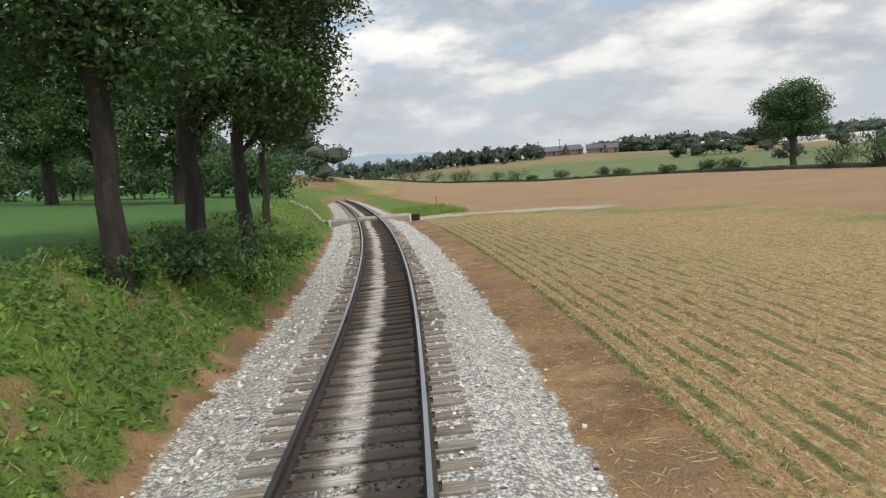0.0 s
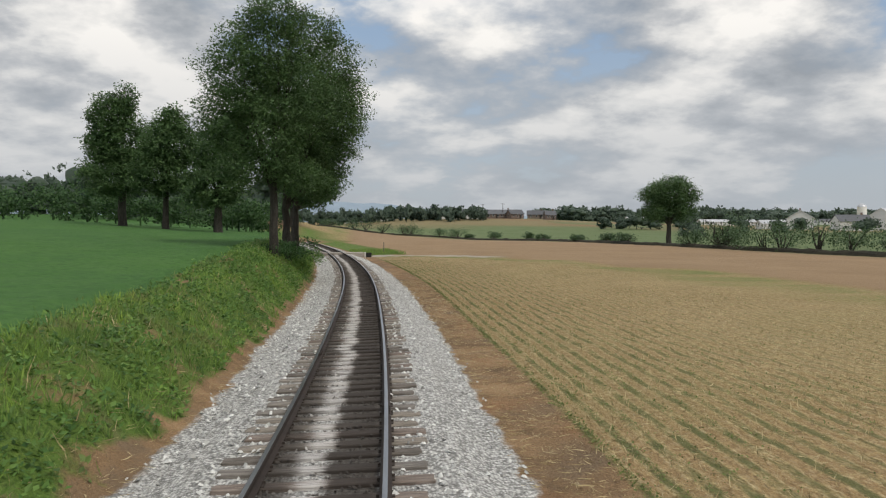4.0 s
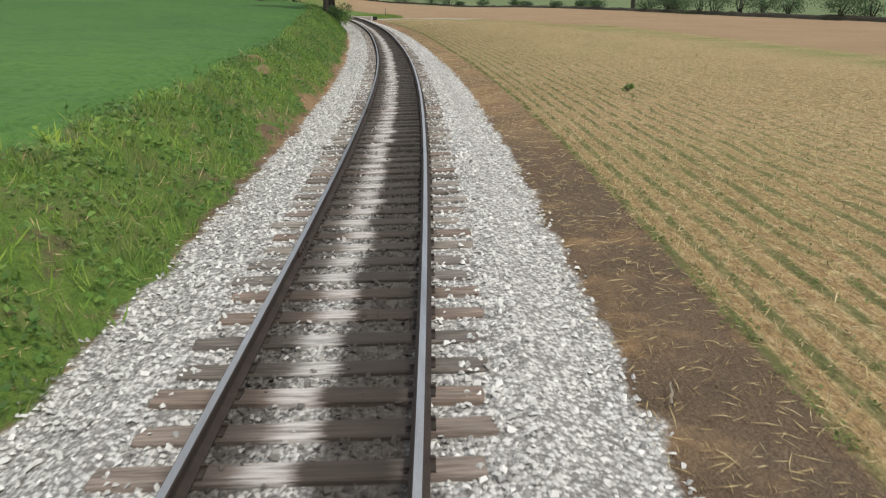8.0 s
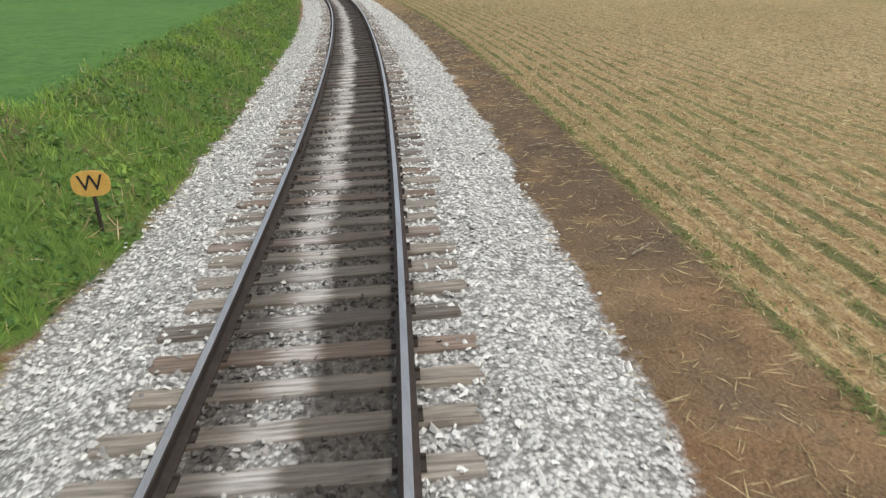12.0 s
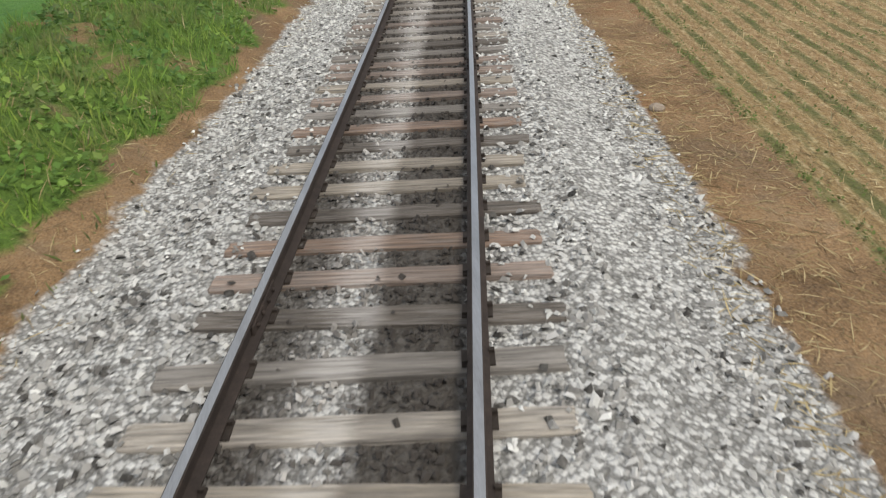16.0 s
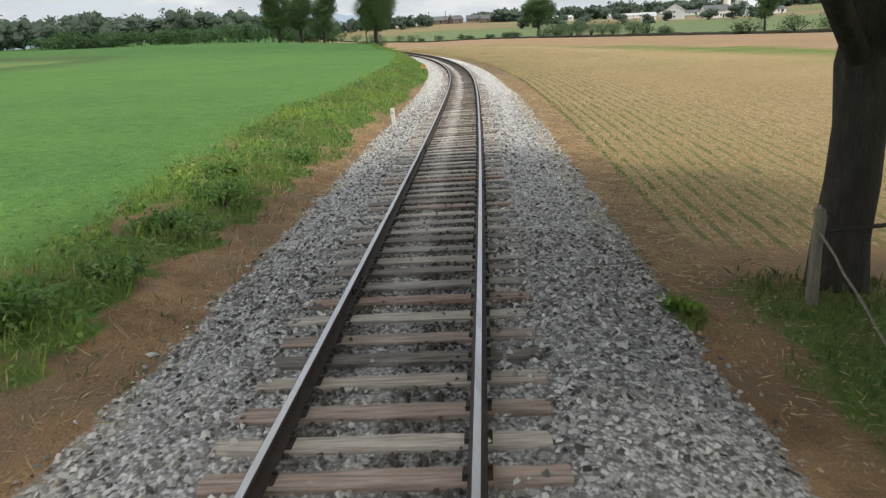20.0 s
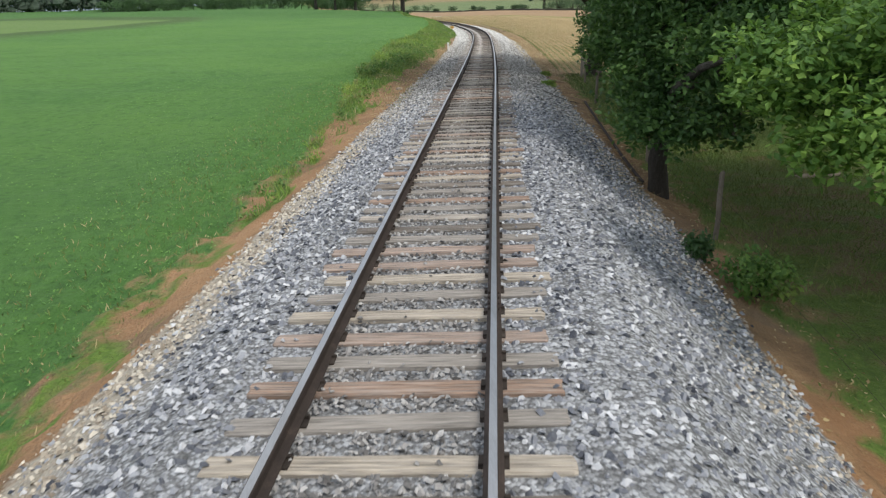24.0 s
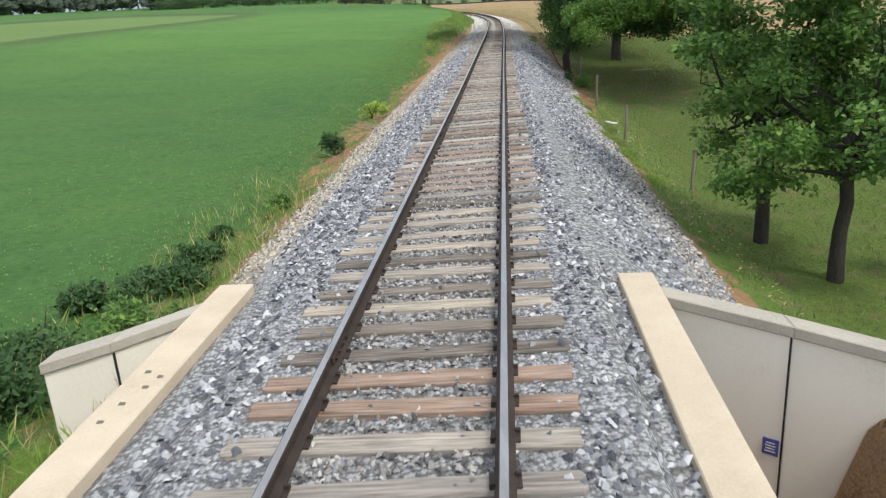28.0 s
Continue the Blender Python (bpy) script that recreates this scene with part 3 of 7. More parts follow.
    t.links.new(vo.outputs["Color"], gray.inputs[0]), t.links.new(gray.outputs[0], vs.inputs[0])
    bed = blend(t, ramp(t, [(.0, 0.0), (.67, 0.0), (1.0, .65)], vo).outputs[0], vs.outputs[0], (.12, .115, .105))
    older = put(t, "ShaderNodeMapRange")
    t.links.new(suv.outputs[1], older.inputs[0])
    older.inputs["From Min"].default_value, older.inputs["From Max"].default_value = -14.8, -10.0
    older.inputs["To Min"].default_value, older.inputs["To Max"].default_value = 1.0, 0.0
    bed = blend(t, older.outputs[0], bed, blend(t, 1.0, bed, (.62, .65, .71), "MULTIPLY"))
    # tan dust on the outer edges of the newer ballast
    outer = put(t, "ShaderNodeMath", "MULTIPLY")
    t.links.new(suv.outputs[0], outer.inputs[0])
    outer.inputs[1].default_value = -1.0
    dust = put(t, "ShaderNodeMath", "MULTIPLY")
    t.links.new(ramp(t, [(.22, 0.0), (.29, .8)], outer).outputs[0], dust.inputs[0]), t.links.new(older.outputs[0], dust.inputs[1])
    bed = blend(t, dust.outputs[0], bed, (.44, .385, .30))
    # grime between the rails
    mid_u = put(t, "ShaderNodeMapRange")
    t.links.new(suv.outputs[0], mid_u.inputs[0])
    mid_u.inputs["From Min"].default_value, mid_u.inputs["From Max"].default_value = -.13, .13
    grime = ramp(t, [(.17, 0.0), (.25, .88), (.34, .75), (.41, .05), (.485, .05), (.54, .9), (.74, .95), (.82, 0.0)], mid_u)
    grimy = put(t, "ShaderNodeMath", "MULTIPLY")
    t.links.new(grime.outputs[0], grimy.inputs[0])
    t.links.new(ramp(t, [(.2, 1.0), (.9, .18)], older).outputs[0], grimy.inputs[1])
    bed = blend(t, grimy.outputs[0], bed, (.07, .06, .05))
    col = earth
    col = blend(t, soft(sa.outputs[2]), col, stub)
    col = blend(t, soft(sb.outputs[1]), col, bare)
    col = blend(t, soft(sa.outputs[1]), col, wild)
    col = blend(t, soft(sa.outputs[0]), col, crop)
    faz = put(t, "ShaderNodeAttribute")
    faz.attribute_name = "zone_c"
    fs = put(t, "ShaderNodeSeparateColor")
    wire(t, faz, fs)
    # far fields are muted, with the haze of distance in their colour
    far_green = tones([(.3, (.105, .165, .06)), (.5, (.15, .20, .085)), (.7, (.19, .225, .11))], big, mid, .4)
    col = blend(t, fs.outputs[0], col, far_green)
    col = blend(t, fs.outputs[2], col, blend(t, .4, crop, (.21, .25, .10)))
    col = blend(t, ramp(t, [(.0, 0.0), (.3, .6), (.7, .6), (1.0, 0.0)], fs, 2).outputs[0], col, (.05, .08, .03))
    col = blend(t, fs.outputs[1], col, blend(t, .55, bare, (.19, .20, .09)))
    col = blend(t, soft(sb.outputs[2]), col, lane)
    col = blend(t, soft(sb.outputs[0], .3, .7, .9), col, bed)
    t.links.new(col, b.inputs["Base Color"])
    first = relief(t, b, fine.outputs[0], .5, .09)
    second = relief(t, b, tiny.outputs[0], .5, .02, first)
    relief(t, b, vo.outputs["Distance"], .6, -.03, second)
    return m


farmland = ground_material()
near_u = np.unique(np.concatenate([np.linspace(-70, -14, 15), np.linspace(-14, -7, 18), np.linspace(-7, -1.6, 37), np.linspace(-1.6, 1.6, 7), np.linspace(1.6, 5.5, 27),
                                   np.linspace(5.5, 14, 18), np.linspace(14, 70, 15)]))
near_s = np.arange(-206, 128.01, 0.35)
gs, gu = [a.ravel() for a in np.meshgrid(near_s, near_u, indexing="ij")]
flatp = on_line(gs, gu)
zz = ground_z(flatp[:, 0], flatp[:, 1], gs, gu)
n_s, n_u = len(near_s), len(near_u)
i, j = np.meshgrid(np.arange(n_s - 1), np.arange(n_u - 1), indexing="ij")
near_f = np.stack([i * n_u + j, i * n_u + j + 1, (i + 1) * n_u + j + 1, (i + 1) * n_u + j], -1).reshape(-1, 4)
zz = zz + np.sin(np.interp(gs, LINE_S, LINE_C)) * gu * (1 - ease(np.abs(gu), 1.5, 2.3)) - .02 * (np.abs(gu) < 1.5)
# the channel under the culvert
cut = ease(np.abs(gu), 2.45, 2.75) * (1 - ease(gs, -183.98 - (np.abs(gu) - 2.6) * .69, -183.74 - (np.abs(gu) - 2.6) * .69)) * ease(gs, -195, -192)
cut = cut * np.where(gu > 0, 1 - .78 * ease(gu, 4.3, 6.8), 1 - .95 * ease(-gu, 3.6, 4.7))
zz = zz - np.maximum(0, zz - (np.interp(gs, LINE_S, LINE_Z) - 3.1)) * cut
beam = (gs < -183.65) & (gs > -190.5) & (np.abs(gu) > 1.86) & (np.abs(gu) < 2.95)
zz = np.where(beam, np.minimum(zz, np.interp(gs, LINE_S, LINE_Z) - .42), zz)
# earth heaped against the far wing wall
wall_s = -184.85 - (gu - 3.68) * .69
heap = ease(gu, 3.75, 4.5) * (1 - ease(gu, 6.5, 9.5)) * (1 - ease(gs, wall_s - .02, wall_s + .26)) * ease(gs, -205, -198)
zz = zz + np.maximum(0, np.interp(gs, LINE_S, LINE_Z) - 1.15 - zz) * heap
near_v = np.stack([flatp[:, 0], flatp[:, 1], zz], -1)
# the land beyond, out to the horizon
rr = np.concatenate([np.linspace(0, 150, 26), np.geomspace(160, 4800, 44)])
aa = np.linspace(0, 2 * np.pi, 181)[:-1]
fr, fa = [a.ravel() for a in np.meshgrid(rr, aa, indexing="ij")]
fx, fy = fr * np.sin(fa), -40 + fr * np.cos(fa)
fs_, fu_ = to_line(fx, fy)
fz = ground_z(fx, fy, fs_, fu_)
under = (np.abs(fu_) < 69) & (fs_ > -205) & (fs_ < 127)
inner = (np.abs(fu_) < 55) & (fs_ > -195) & (fs_ < 115)
fz = np.where(inner, fz - 4.0, np.where(under, fz - 0.25, fz))
i, j = np.meshgrid(np.arange(len(rr) - 1), np.arange(180), indexing="ij")
k = (j + 1) % 180
far_f = np.stack([i * 180 + j, i * 180 + k, (i + 1) * 180 + k, (i + 1) * 180 + j], -1).reshape(-1, 4)
far_f = far_f[:, ::-1]
gv = np.concatenate([near_v, np.stack([fx, fy, fz], -1)])
me = mesh_of("ground", gv, [np.concatenate([near_f, far_f + len(near_v)])], farmland, smooth=True)
all_s, all_u = np.concatenate([gs, fs_]), np.concatenate([gu, fu_])
zo = zones(gv[:, 0], gv[:, 1], all_s, all_u)
zo[:, 3] *= np.concatenate([np.ones(len(gs)), np.zeros(len(fs_))])
r_all = np.hypot(gv[:, 0], gv[:, 1] - 20)
green = zo[:, 6] * (1 - ease(r_all, 260, 330) * ease(mixed(5, gv[:, 0], gv[:, 1], 170), .45, .55))
brown = zo[:, 6] * ease(r_all, 290, 330) * (1 - ease(r_all, 420, 480)) * ease(mixed(6, gv[:, 0], gv[:, 1], 200), .42, .5)
one = np.ones(len(gv))
for name, cols in (("zone_a", (zo[:, 0], zo[:, 1], zo[:, 2])), ("zone_b", (zo[:, 3], zo[:, 4], zo[:, 5])), ("zone_c", (green, brown, ease(-all_u, 41.5, 43) * (1 - ease(all_s, -40, 0))))):
    at = me.attributes.new(name, "FLOAT_COLOR", "POINT")
    at.data.foreach_set("color", np.stack([*cols, one], -1).astype(np.float32).ravel())
lay = me.uv_layers.new(name="along")
idx = np.empty(len(me.loops), np.int32)
me.loops.foreach_get("vertex_index", idx)
row_u = all_u - row_shift(all_s) * ease(all_u, 2.6, 3.4)
lay.data.foreach_set("uv", (np.stack([row_u, all_s], -1)[idx] / 10.0).astype(np.float32).ravel())
tagged(put_mesh("ground", me), "farmland of green crop, straw stubble, bare earth and grass", "ground", kind="structure")

# ---- the track ----
rust = plain("rusty_steel", [(.3, (.036, .029, .026)), (.55, (.066, .051, .044)), (.75, (.12, .088, .072))], 6, 60, .75, .35, .3, .004, .1)
shine = plain("polished_steel", [(.3, (.28, .285, .30)), (.7, (.50, .52, .55))], 1.5, 30, .32, 1.0, .05, .001, .05, (6, .4, 1))


def tie_material():
    m, t, b = begin("weathered_oak", 0.9)
    co, own, isl = put(t, "ShaderNodeTexCoord"), put(t, "ShaderNodeObjectInfo"), put(t, "ShaderNodeNewGeometry")
    tot = put(t, "ShaderNodeMath", "ADD")
    t.links.new(own.outputs["Random"], tot.inputs[0]), t.links.new(isl.outputs["Random Per Island"], tot.inputs[1])
    info = wire(t, tot, put(t, "ShaderNodeMath", "FRACT"))
    mp = put(t, "ShaderNodeMapping")
    t.links.new(co.outputs["Object"], mp.inputs[0])
    mp.inputs["Scale"].default_value = (1.2, 22, 22)
    mv = put(t, "ShaderNodeVectorMath", "ADD")
    sc = put(t, "ShaderNodeMath", "MULTIPLY")
    t.links.new(info.outputs[0], sc.inputs[0])
    sc.inputs[1].default_value = 91
    t.links.new(mp.outputs[0], mv.inputs[0]), t.links.new(sc.outputs[0], mv.inputs[1])
    grain = put(t, "ShaderNodeTexNoise", Scale=1.6, Detail=6.0, Roughness=.65)
    wire(t, mv, grain)
    patch = put(t, "ShaderNodeTexNoise", Scale=3.0, Detail=3.0)
    t.links.new(mv.outputs[0], patch.inputs[0])
    # every sleeper has its own tone: gray, tan, red-brown or nearly black
    own_tone = ramp(t, [(0.0, (.30, .275, .245)), (.16, (.45, .395, .32)), (.34, (.33, .225, .165)), (.46, (.145, .125, .105)), (.58, (.40, .36, .31)), (.74, (.36, .275, .225)), (.86, (.50, .45, .385)), (.94, (.21, .18, .15))], info, interp="CONSTANT")
    streak = ramp(t, [(.28, .32), (.5, .95), (.7, 1.45)], grain)
    a = blend(t, 1.0, own_tone.outputs[0], streak.outputs[0], "MULTIPLY")
    weather = ramp(t, [(.42, 0.0), (.62, .55)], patch)
    a = blend(t, weather.outputs[0], a, blend(t, 1.0, (.30, .28, .26), streak.outputs[0], "MULTIPLY"))
    gray = ramp(t, [(.3, (.075, .068, .06)), (.5, (.21, .19, .17)), (.68, (.40, .375, .34))], grain)
    worn_gray = blend(t, 1.0, gray.outputs[0], (.72, .68, .64), "MULTIPLY")
    old = put(t, "ShaderNodeMapRange")
    og = put(t, "ShaderNodeNewGeometry")
    osep = wire(t, og, put(t, "ShaderNodeSeparateXYZ"))
    t.links.new(osep.outputs[1], old.inputs[0])
    old.inputs["From Min"].default_value, old.inputs["From Max"].default_value = -106, -72
    old.inputs["To Max"].default_value = .45
    a = blend(t, old.outputs[0], a, worn_gray)
    # oil and dust lie darker between the rails along the older stretch
    uvm = put(t, "ShaderNodeNewGeometry")
    sep, ox = put(t, "ShaderNodeSeparateXYZ"), put(t, "ShaderNodeAttribute")
    ox.attribute_name = "side"
    t.links.new(uvm.outputs[0], sep.inputs[0])
    stretch = put(t, "ShaderNodeMapRange")
    t.links.new(sep.outputs[1], stretch.inputs[0])
    stretch.inputs["From Min"].default_value, stretch.inputs["From Max"].default_value = -136, -52
    stain = ramp(t, [(.0, 0.0), (.16, 0.05), (.22, .85), (.31, .7), (.37, .35), (.42, .03), (.485, .03), (.535, .88), (.74, .94), (.79, .6), (.84, .05)])
    mr = put(t, "ShaderNodeMapRange")
    t.links.new(ox.outputs[2], mr.inputs[0])
    mr.inputs["From Min"].default_value, mr.inputs["From Max"].default_value = -1.3, 1.3
    wob = put(t, "ShaderNodeMath", "MULTIPLY_ADD")
    t.links.new(patch.outputs[0], wob.inputs[0])
    wob.inputs[1].default_value = .10
    t.links.new(mr.outputs[0], wob.inputs[2])
    off = put(t, "ShaderNodeMath", "ADD")
    t.links.new(wob.outputs[0], off.inputs[0])
    off.inputs[1].default_value = -.05
    t.links.new(off.outputs[0], stain.inputs[0])
    amount = put(t, "ShaderNodeMath", "MULTIPLY")
    t.links.new(stain.outputs[0], amount.inputs[0]), t.links.new(stretch.outputs[0], amount.inputs[1])
    a = blend(t, amount.outputs[0], a, (.040, .032, .027))
    # the ties are paler in a streak left of the middle
    dusty = ramp(t, [(.35, 0.0), (.42, .85), (.48, .85), (.525, 0.0)])
    t.links.new(off.outputs[0], dusty.inputs[0])
    share = put(t, "ShaderNodeMath", "MULTIPLY")
    t.links.new(dusty.outputs[0], share.inputs[0]), t.links.new(ramp(t, [(.35, 0.2), (.6, 1.0)], grain).outputs[0], share.inputs[1])
    part_streak = put(t, "ShaderNodeMath", "MULTIPLY")
    t.links.new(share.outputs[0], part_streak.inputs[0]), t.links.new(stretch.outputs[0], part_streak.inputs[1])
    a = blend(t, part_streak.outputs[0], a, (.68, .655, .63))
    t.links.new(a, b.inputs["Base Color"])
    relief(t, b, grain.outputs[0], .7, .012)
    return m


oak = tie_material()
track = thing("railway_track", pose(0, 0, 0), "single railway track of steel rails on weathered wooden ties", "railway track")
RAIL = [(-.07, -.152), (-.07, -.142), (-.012, -.118), (-.009, -.045), (-.033, -.034), (-.036, -.008), (-.028, 0.0),
        (.028, 0.0), (.036, -.008), (.033, -.034), (.009, -.045), (.012, -.118), (.07, -.142), (.07, -.152)]
rail_s = np.arange(-206, 126.1, 1.0)
for side in (-1, 1):
    prof = np.array(RAIL)
    q = on_line(rail_s[:, None], side * .7525 + prof[None, :, 0], prof[None, :, 1], cant=True)
    n = len(RAIL)
    i, j = np.meshgrid(np.arange(len(rail_s) - 1), np.arange(n), indexing="ij")
    k = (j + 1) % n
    f = np.stack([i * n + j, (i + 1) * n + j, (i + 1) * n + k, i * n + k], -1).reshape(-1, 4)
    put_mesh("rail", mesh_of("rail", q.reshape(-1, 3), [f], [rust, shine], np.where(j.ravel() == 6, 1, 0)), track,
             "rust-brown steel rail with a worn shiny head")


def tie_mesh(seed):
    """A worn sleeper: split ends, rounded edges, slightly uneven top."""
    r = np.random.RandomState(seed)
    xs = np.array([-1.29, -1.27, -1.0, -.6, -.2, .2, .6, 1.0, 1.27, 1.29]) + r.uniform(-.012, .012, 10)
    ring = np.array([[-.112, -.17], [-.112, -.014], [-.098, 0], [-.03, .003], [.03, .003], [.098, 0], [.112, -.014], [.112, -.17]])
    v = np.zeros((10, 8, 3))
    for a in range(10):
        pinch = .93 if a in (0, 9) else 1
        v[a, :, 0] = xs[a] + r.uniform(-.012, .012, 8) * (a in (0, 9))
        v[a, :, 1] = ring[:, 0] * pinch + r.uniform(-.006, .006)
        v[a, :, 2] = np.where(ring[:, 1] > -.1, ring[:, 1] * 1 - (1 - pinch) * .1 + r.uniform(-.005, .005, 8), ring[:, 1])
    i, j = np.meshgrid(np.arange(9), np.arange(7), indexing="ij")
    f = np.stack([i * 8 + j, (i + 1) * 8 + j, (i + 1) * 8 + j + 1, i * 8 + j + 1], -1).reshape(-1, 4)
    caps = np.array([[0, 1, 2, 3], [0, 3, 4, 7], [7, 4, 5, 6]])
    return v.reshape(-1, 3), np.concatenate([f[:, ::-1], caps, caps[:, ::-1] + 72])


tie_data = [tie_mesh(s) for s in range(6)]


def sided(me, x):
    at = me.attributes.new("side", "FLOAT", "POINT")
    at.data.foreach_set("value", np.asarray(x, np.float32))
    return me


tie_meshes = [sided(mesh_of("tie", v, [f], oak), v[:, 0]) for v, f in tie_data]
rng = np.random.RandomState(5)
TIE_S = np.cumsum(np.concatenate([[-203], .535 + rng.uniform(-.05, .05, 600)]))
TIE_S = TIE_S[TIE_S < 122]


TIE_OFF = []


def tie_pose(s):
    off = float(np.clip(rng.normal(0, .045), -.1, .1))
    TIE_OFF.append(off)
    p = on_line(s, off, -.168 + rng.uniform(-.016, .006), cant=True)
    a = np.interp(s, LINE_S, LINE_A) + rng.normal(0, .016)
    c = np.interp(s, LINE_S, LINE_C)
    return Matrix.Translation(p) @ Matrix.Rotation(a, 4, "Z") @ Matrix.Rotation(-c, 4, "Y") @ Matrix.Rotation(rng.uniform(-.012, .012), 4, "X")


TIE_POSES = [tie_pose(s) for s in TIE_S]
near_ties = [k for k, s in enumerate(TIE_S) if -195 < s < -37][:296]
far_ties = [k for k in range(len(TIE_S)) if k not in set(near_ties)]
pieces, sides_x = [], []
for k in far_ties:
    v, f = tie_data[k % 6]
    m = np.array(TIE_POSES[k])
    pieces.append((v @ m[:3, :3].T + m[:3, 3], f))
    sides_x.append(v[:, 0])


v, f = joined(pieces)
tagged(put_mesh("far_tie", sided(mesh_of("far_tie", v, [f], oak), np.concatenate(sides_x)), track, "weathered ties further along"), kind="stuff")
# plates and spike heads under both rails
greasy = plain("greasy_iron", [(.3, (.035, .028, .024)), (.6, (.075, .06, .05)), (.8, (.14, .11, .09))], 9, 70, .7, .3, .4, .004, .2)
pieces = []
plate = np.array([[x, y, z] for z in (-.012, .016) for x, y in ((-.105, -.08), (.105, -.08), (.105, .08), (-.105, .08))])
plate_f = np.array([[0, 1, 5, 4], [1, 2, 6, 5], [2, 3, 7, 6], [3, 0, 4, 7], [4, 5, 6, 7]])
spike = np.array([[x, y, z] for z in (0, .028) for x, y in ((-.018, -.016), (.018, -.016), (.018, .016), (-.018, .016))])
for k in far_ties:
    m = np.array(TIE_POSES[k])
    for side in (-1, 1):
        pieces.append(((plate + (side * .7525 - TIE_OFF[k], 0, 0)) @ m[:3, :3].T + m[:3, 3], plate_f))
        for dx, dy in ((-.086, -.05), (.086, .05)):
            pieces.append(((spike + (side * .7525 - TIE_OFF[k] + dx, dy, .012)) @ m[:3, :3].T + m[:3, 3], plate_f))
v, f = joined(pieces)
tagged(put_mesh("rail_fastening", mesh_of("rail_fastening", v, [f], greasy), track, "rusty tie plates and spike heads"), kind="stuff")
plate_v, plate_all = joined([(plate, plate_f)] + [(spike + (dx, dy, .012), plate_f) for dx, dy in ((-.086, -.05), (.086, .05))])
plate_mesh = mesh_of("tie_plate", plate_v, [plate_all], greasy)
for n, s in enumerate(np.arange(-198, 60, 11.9)):
    for side in (-1, 1):
        sj = s + (5.9 if side > 0 else 0)
        bm = bmesh.new()
        for inner in (-1, 1):
            box(.022, .61, .075, (inner * .026, 0, -.125), .006, bm)
            for bolt in (-.22, -.08, .08, .22):
                box(.03, .032, .032, (inner * .045, bolt, -.105), .008, bm)
        ob = part("joint_bar", bm, rust, track, "bolted rail joint bar")
        a = float(np.interp(sj, LINE_S, LINE_A))
        ob.matrix_local = Matrix.Translation(on_line(sj, side * .7525, 0, cant=True)) @ Matrix.Rotation(a, 4, "Z")


# ---- loose stones ----
def stone_material(name, stops, spread):
    m, t, b = begin(name, 0.9)
    g = put(t, "ShaderNodeNewGeometry")
    n = put(t, "ShaderNodeTexNoise", Scale=35.0, Detail=3.0)
    t.links.new(g.outputs[0], n.inputs[0])
    r = ramp(t, stops)
    t.links.new(blend(t, .25, g.outputs["Random Per Island"], n.outputs[0]), r.inputs[0])
    t.links.new(r.outputs[0], b.inputs["Base Color"])
    relief(t, b, n.outputs[0], .4, .006)
    return m


limestone = stone_material("pale_limestone", [(.1, (.20, .195, .185)), (.26, (.46, .455, .43)), (.55, (.72, .715, .68)), (.9, (.90, .895, .86))], 0)
bluestone = stone_material("blue_gray_stone", [(.12, (.055, .06, .074)), (.36, (.185, .196, .224)), (.64, (.385, .40, .432)), (.9, (.72, .73, .75))], 0)
gray_stone = stone_material("mixed_gray_stone", [(.12, (.058, .054, .049)), (.34, (.245, .236, .22)), (.63, (.465, .452, .428)), (.9, (.74, .73, .70))], 0)
dirty = stone_material("grimy_stone", [(.1, (.05, .043, .037)), (.5, (.14, .122, .104)), (.85, (.45, .42, .38))], 0)
crib_stone = stone_material("dull_crib_stone", [(.1, (.065, .062, .06)), (.35, (.20, .195, .19)), (.65, (.37, .36, .35)), (.93, (.60, .59, .575))], 0)
STONE = np.array([[-1, -.8, -.5], [.9, -1, -.5], [1, .8, -.5], [-.8, 1, -.5], [-.45, .1, .6], [.5, -.15, .55]])
STONE_F = np.array([[0, 1, 5], [0, 5, 4], [2, 3, 4], [2, 4, 5], [1, 2, 5], [3, 0, 4]])


def trodden_material():
    """Stones between the rails: oil-black on one side, a pale streak along the middle."""
    m = stone_material("trodden_stone", [(.1, (.13, .12, .108)), (.4, (.33, .31, .285)), (.78, (.64, .615, .58))], 0)
    t = m.node_tree
    b = t.nodes["Principled BSDF"]
    clean = b.inputs["Base Color"].links[0].from_socket
    at = put(t, "ShaderNodeAttribute")
    at.attribute_name = "side"
    mr = put(t, "ShaderNodeMapRange")
    t.links.new(at.outputs[2], mr.inputs[0])
    mr.inputs["From Min"].default_value, mr.inputs["From Max"].default_value = -.8, .8
    g = put(t, "ShaderNodeNewGeometry")
    wob = put(t, "ShaderNodeMath", "MULTIPLY_ADD")
    t.links.new(g.outputs["Random Per Island"], wob.inputs[0])
    wob.inputs[1].default_value = .12
    t.links.new(mr.outputs[0], wob.inputs[2])
    oil = ramp(t, [(.06, .92), (.26, .85), (.37, .1), (.51, .05), (.60, .93), (.98, .95)], wob)
    t.links.new(blend(t, oil.outputs[0], clean, (.05, .042, .036)), b.inputs["Base Color"])
    return m


trodden = trodden_material()


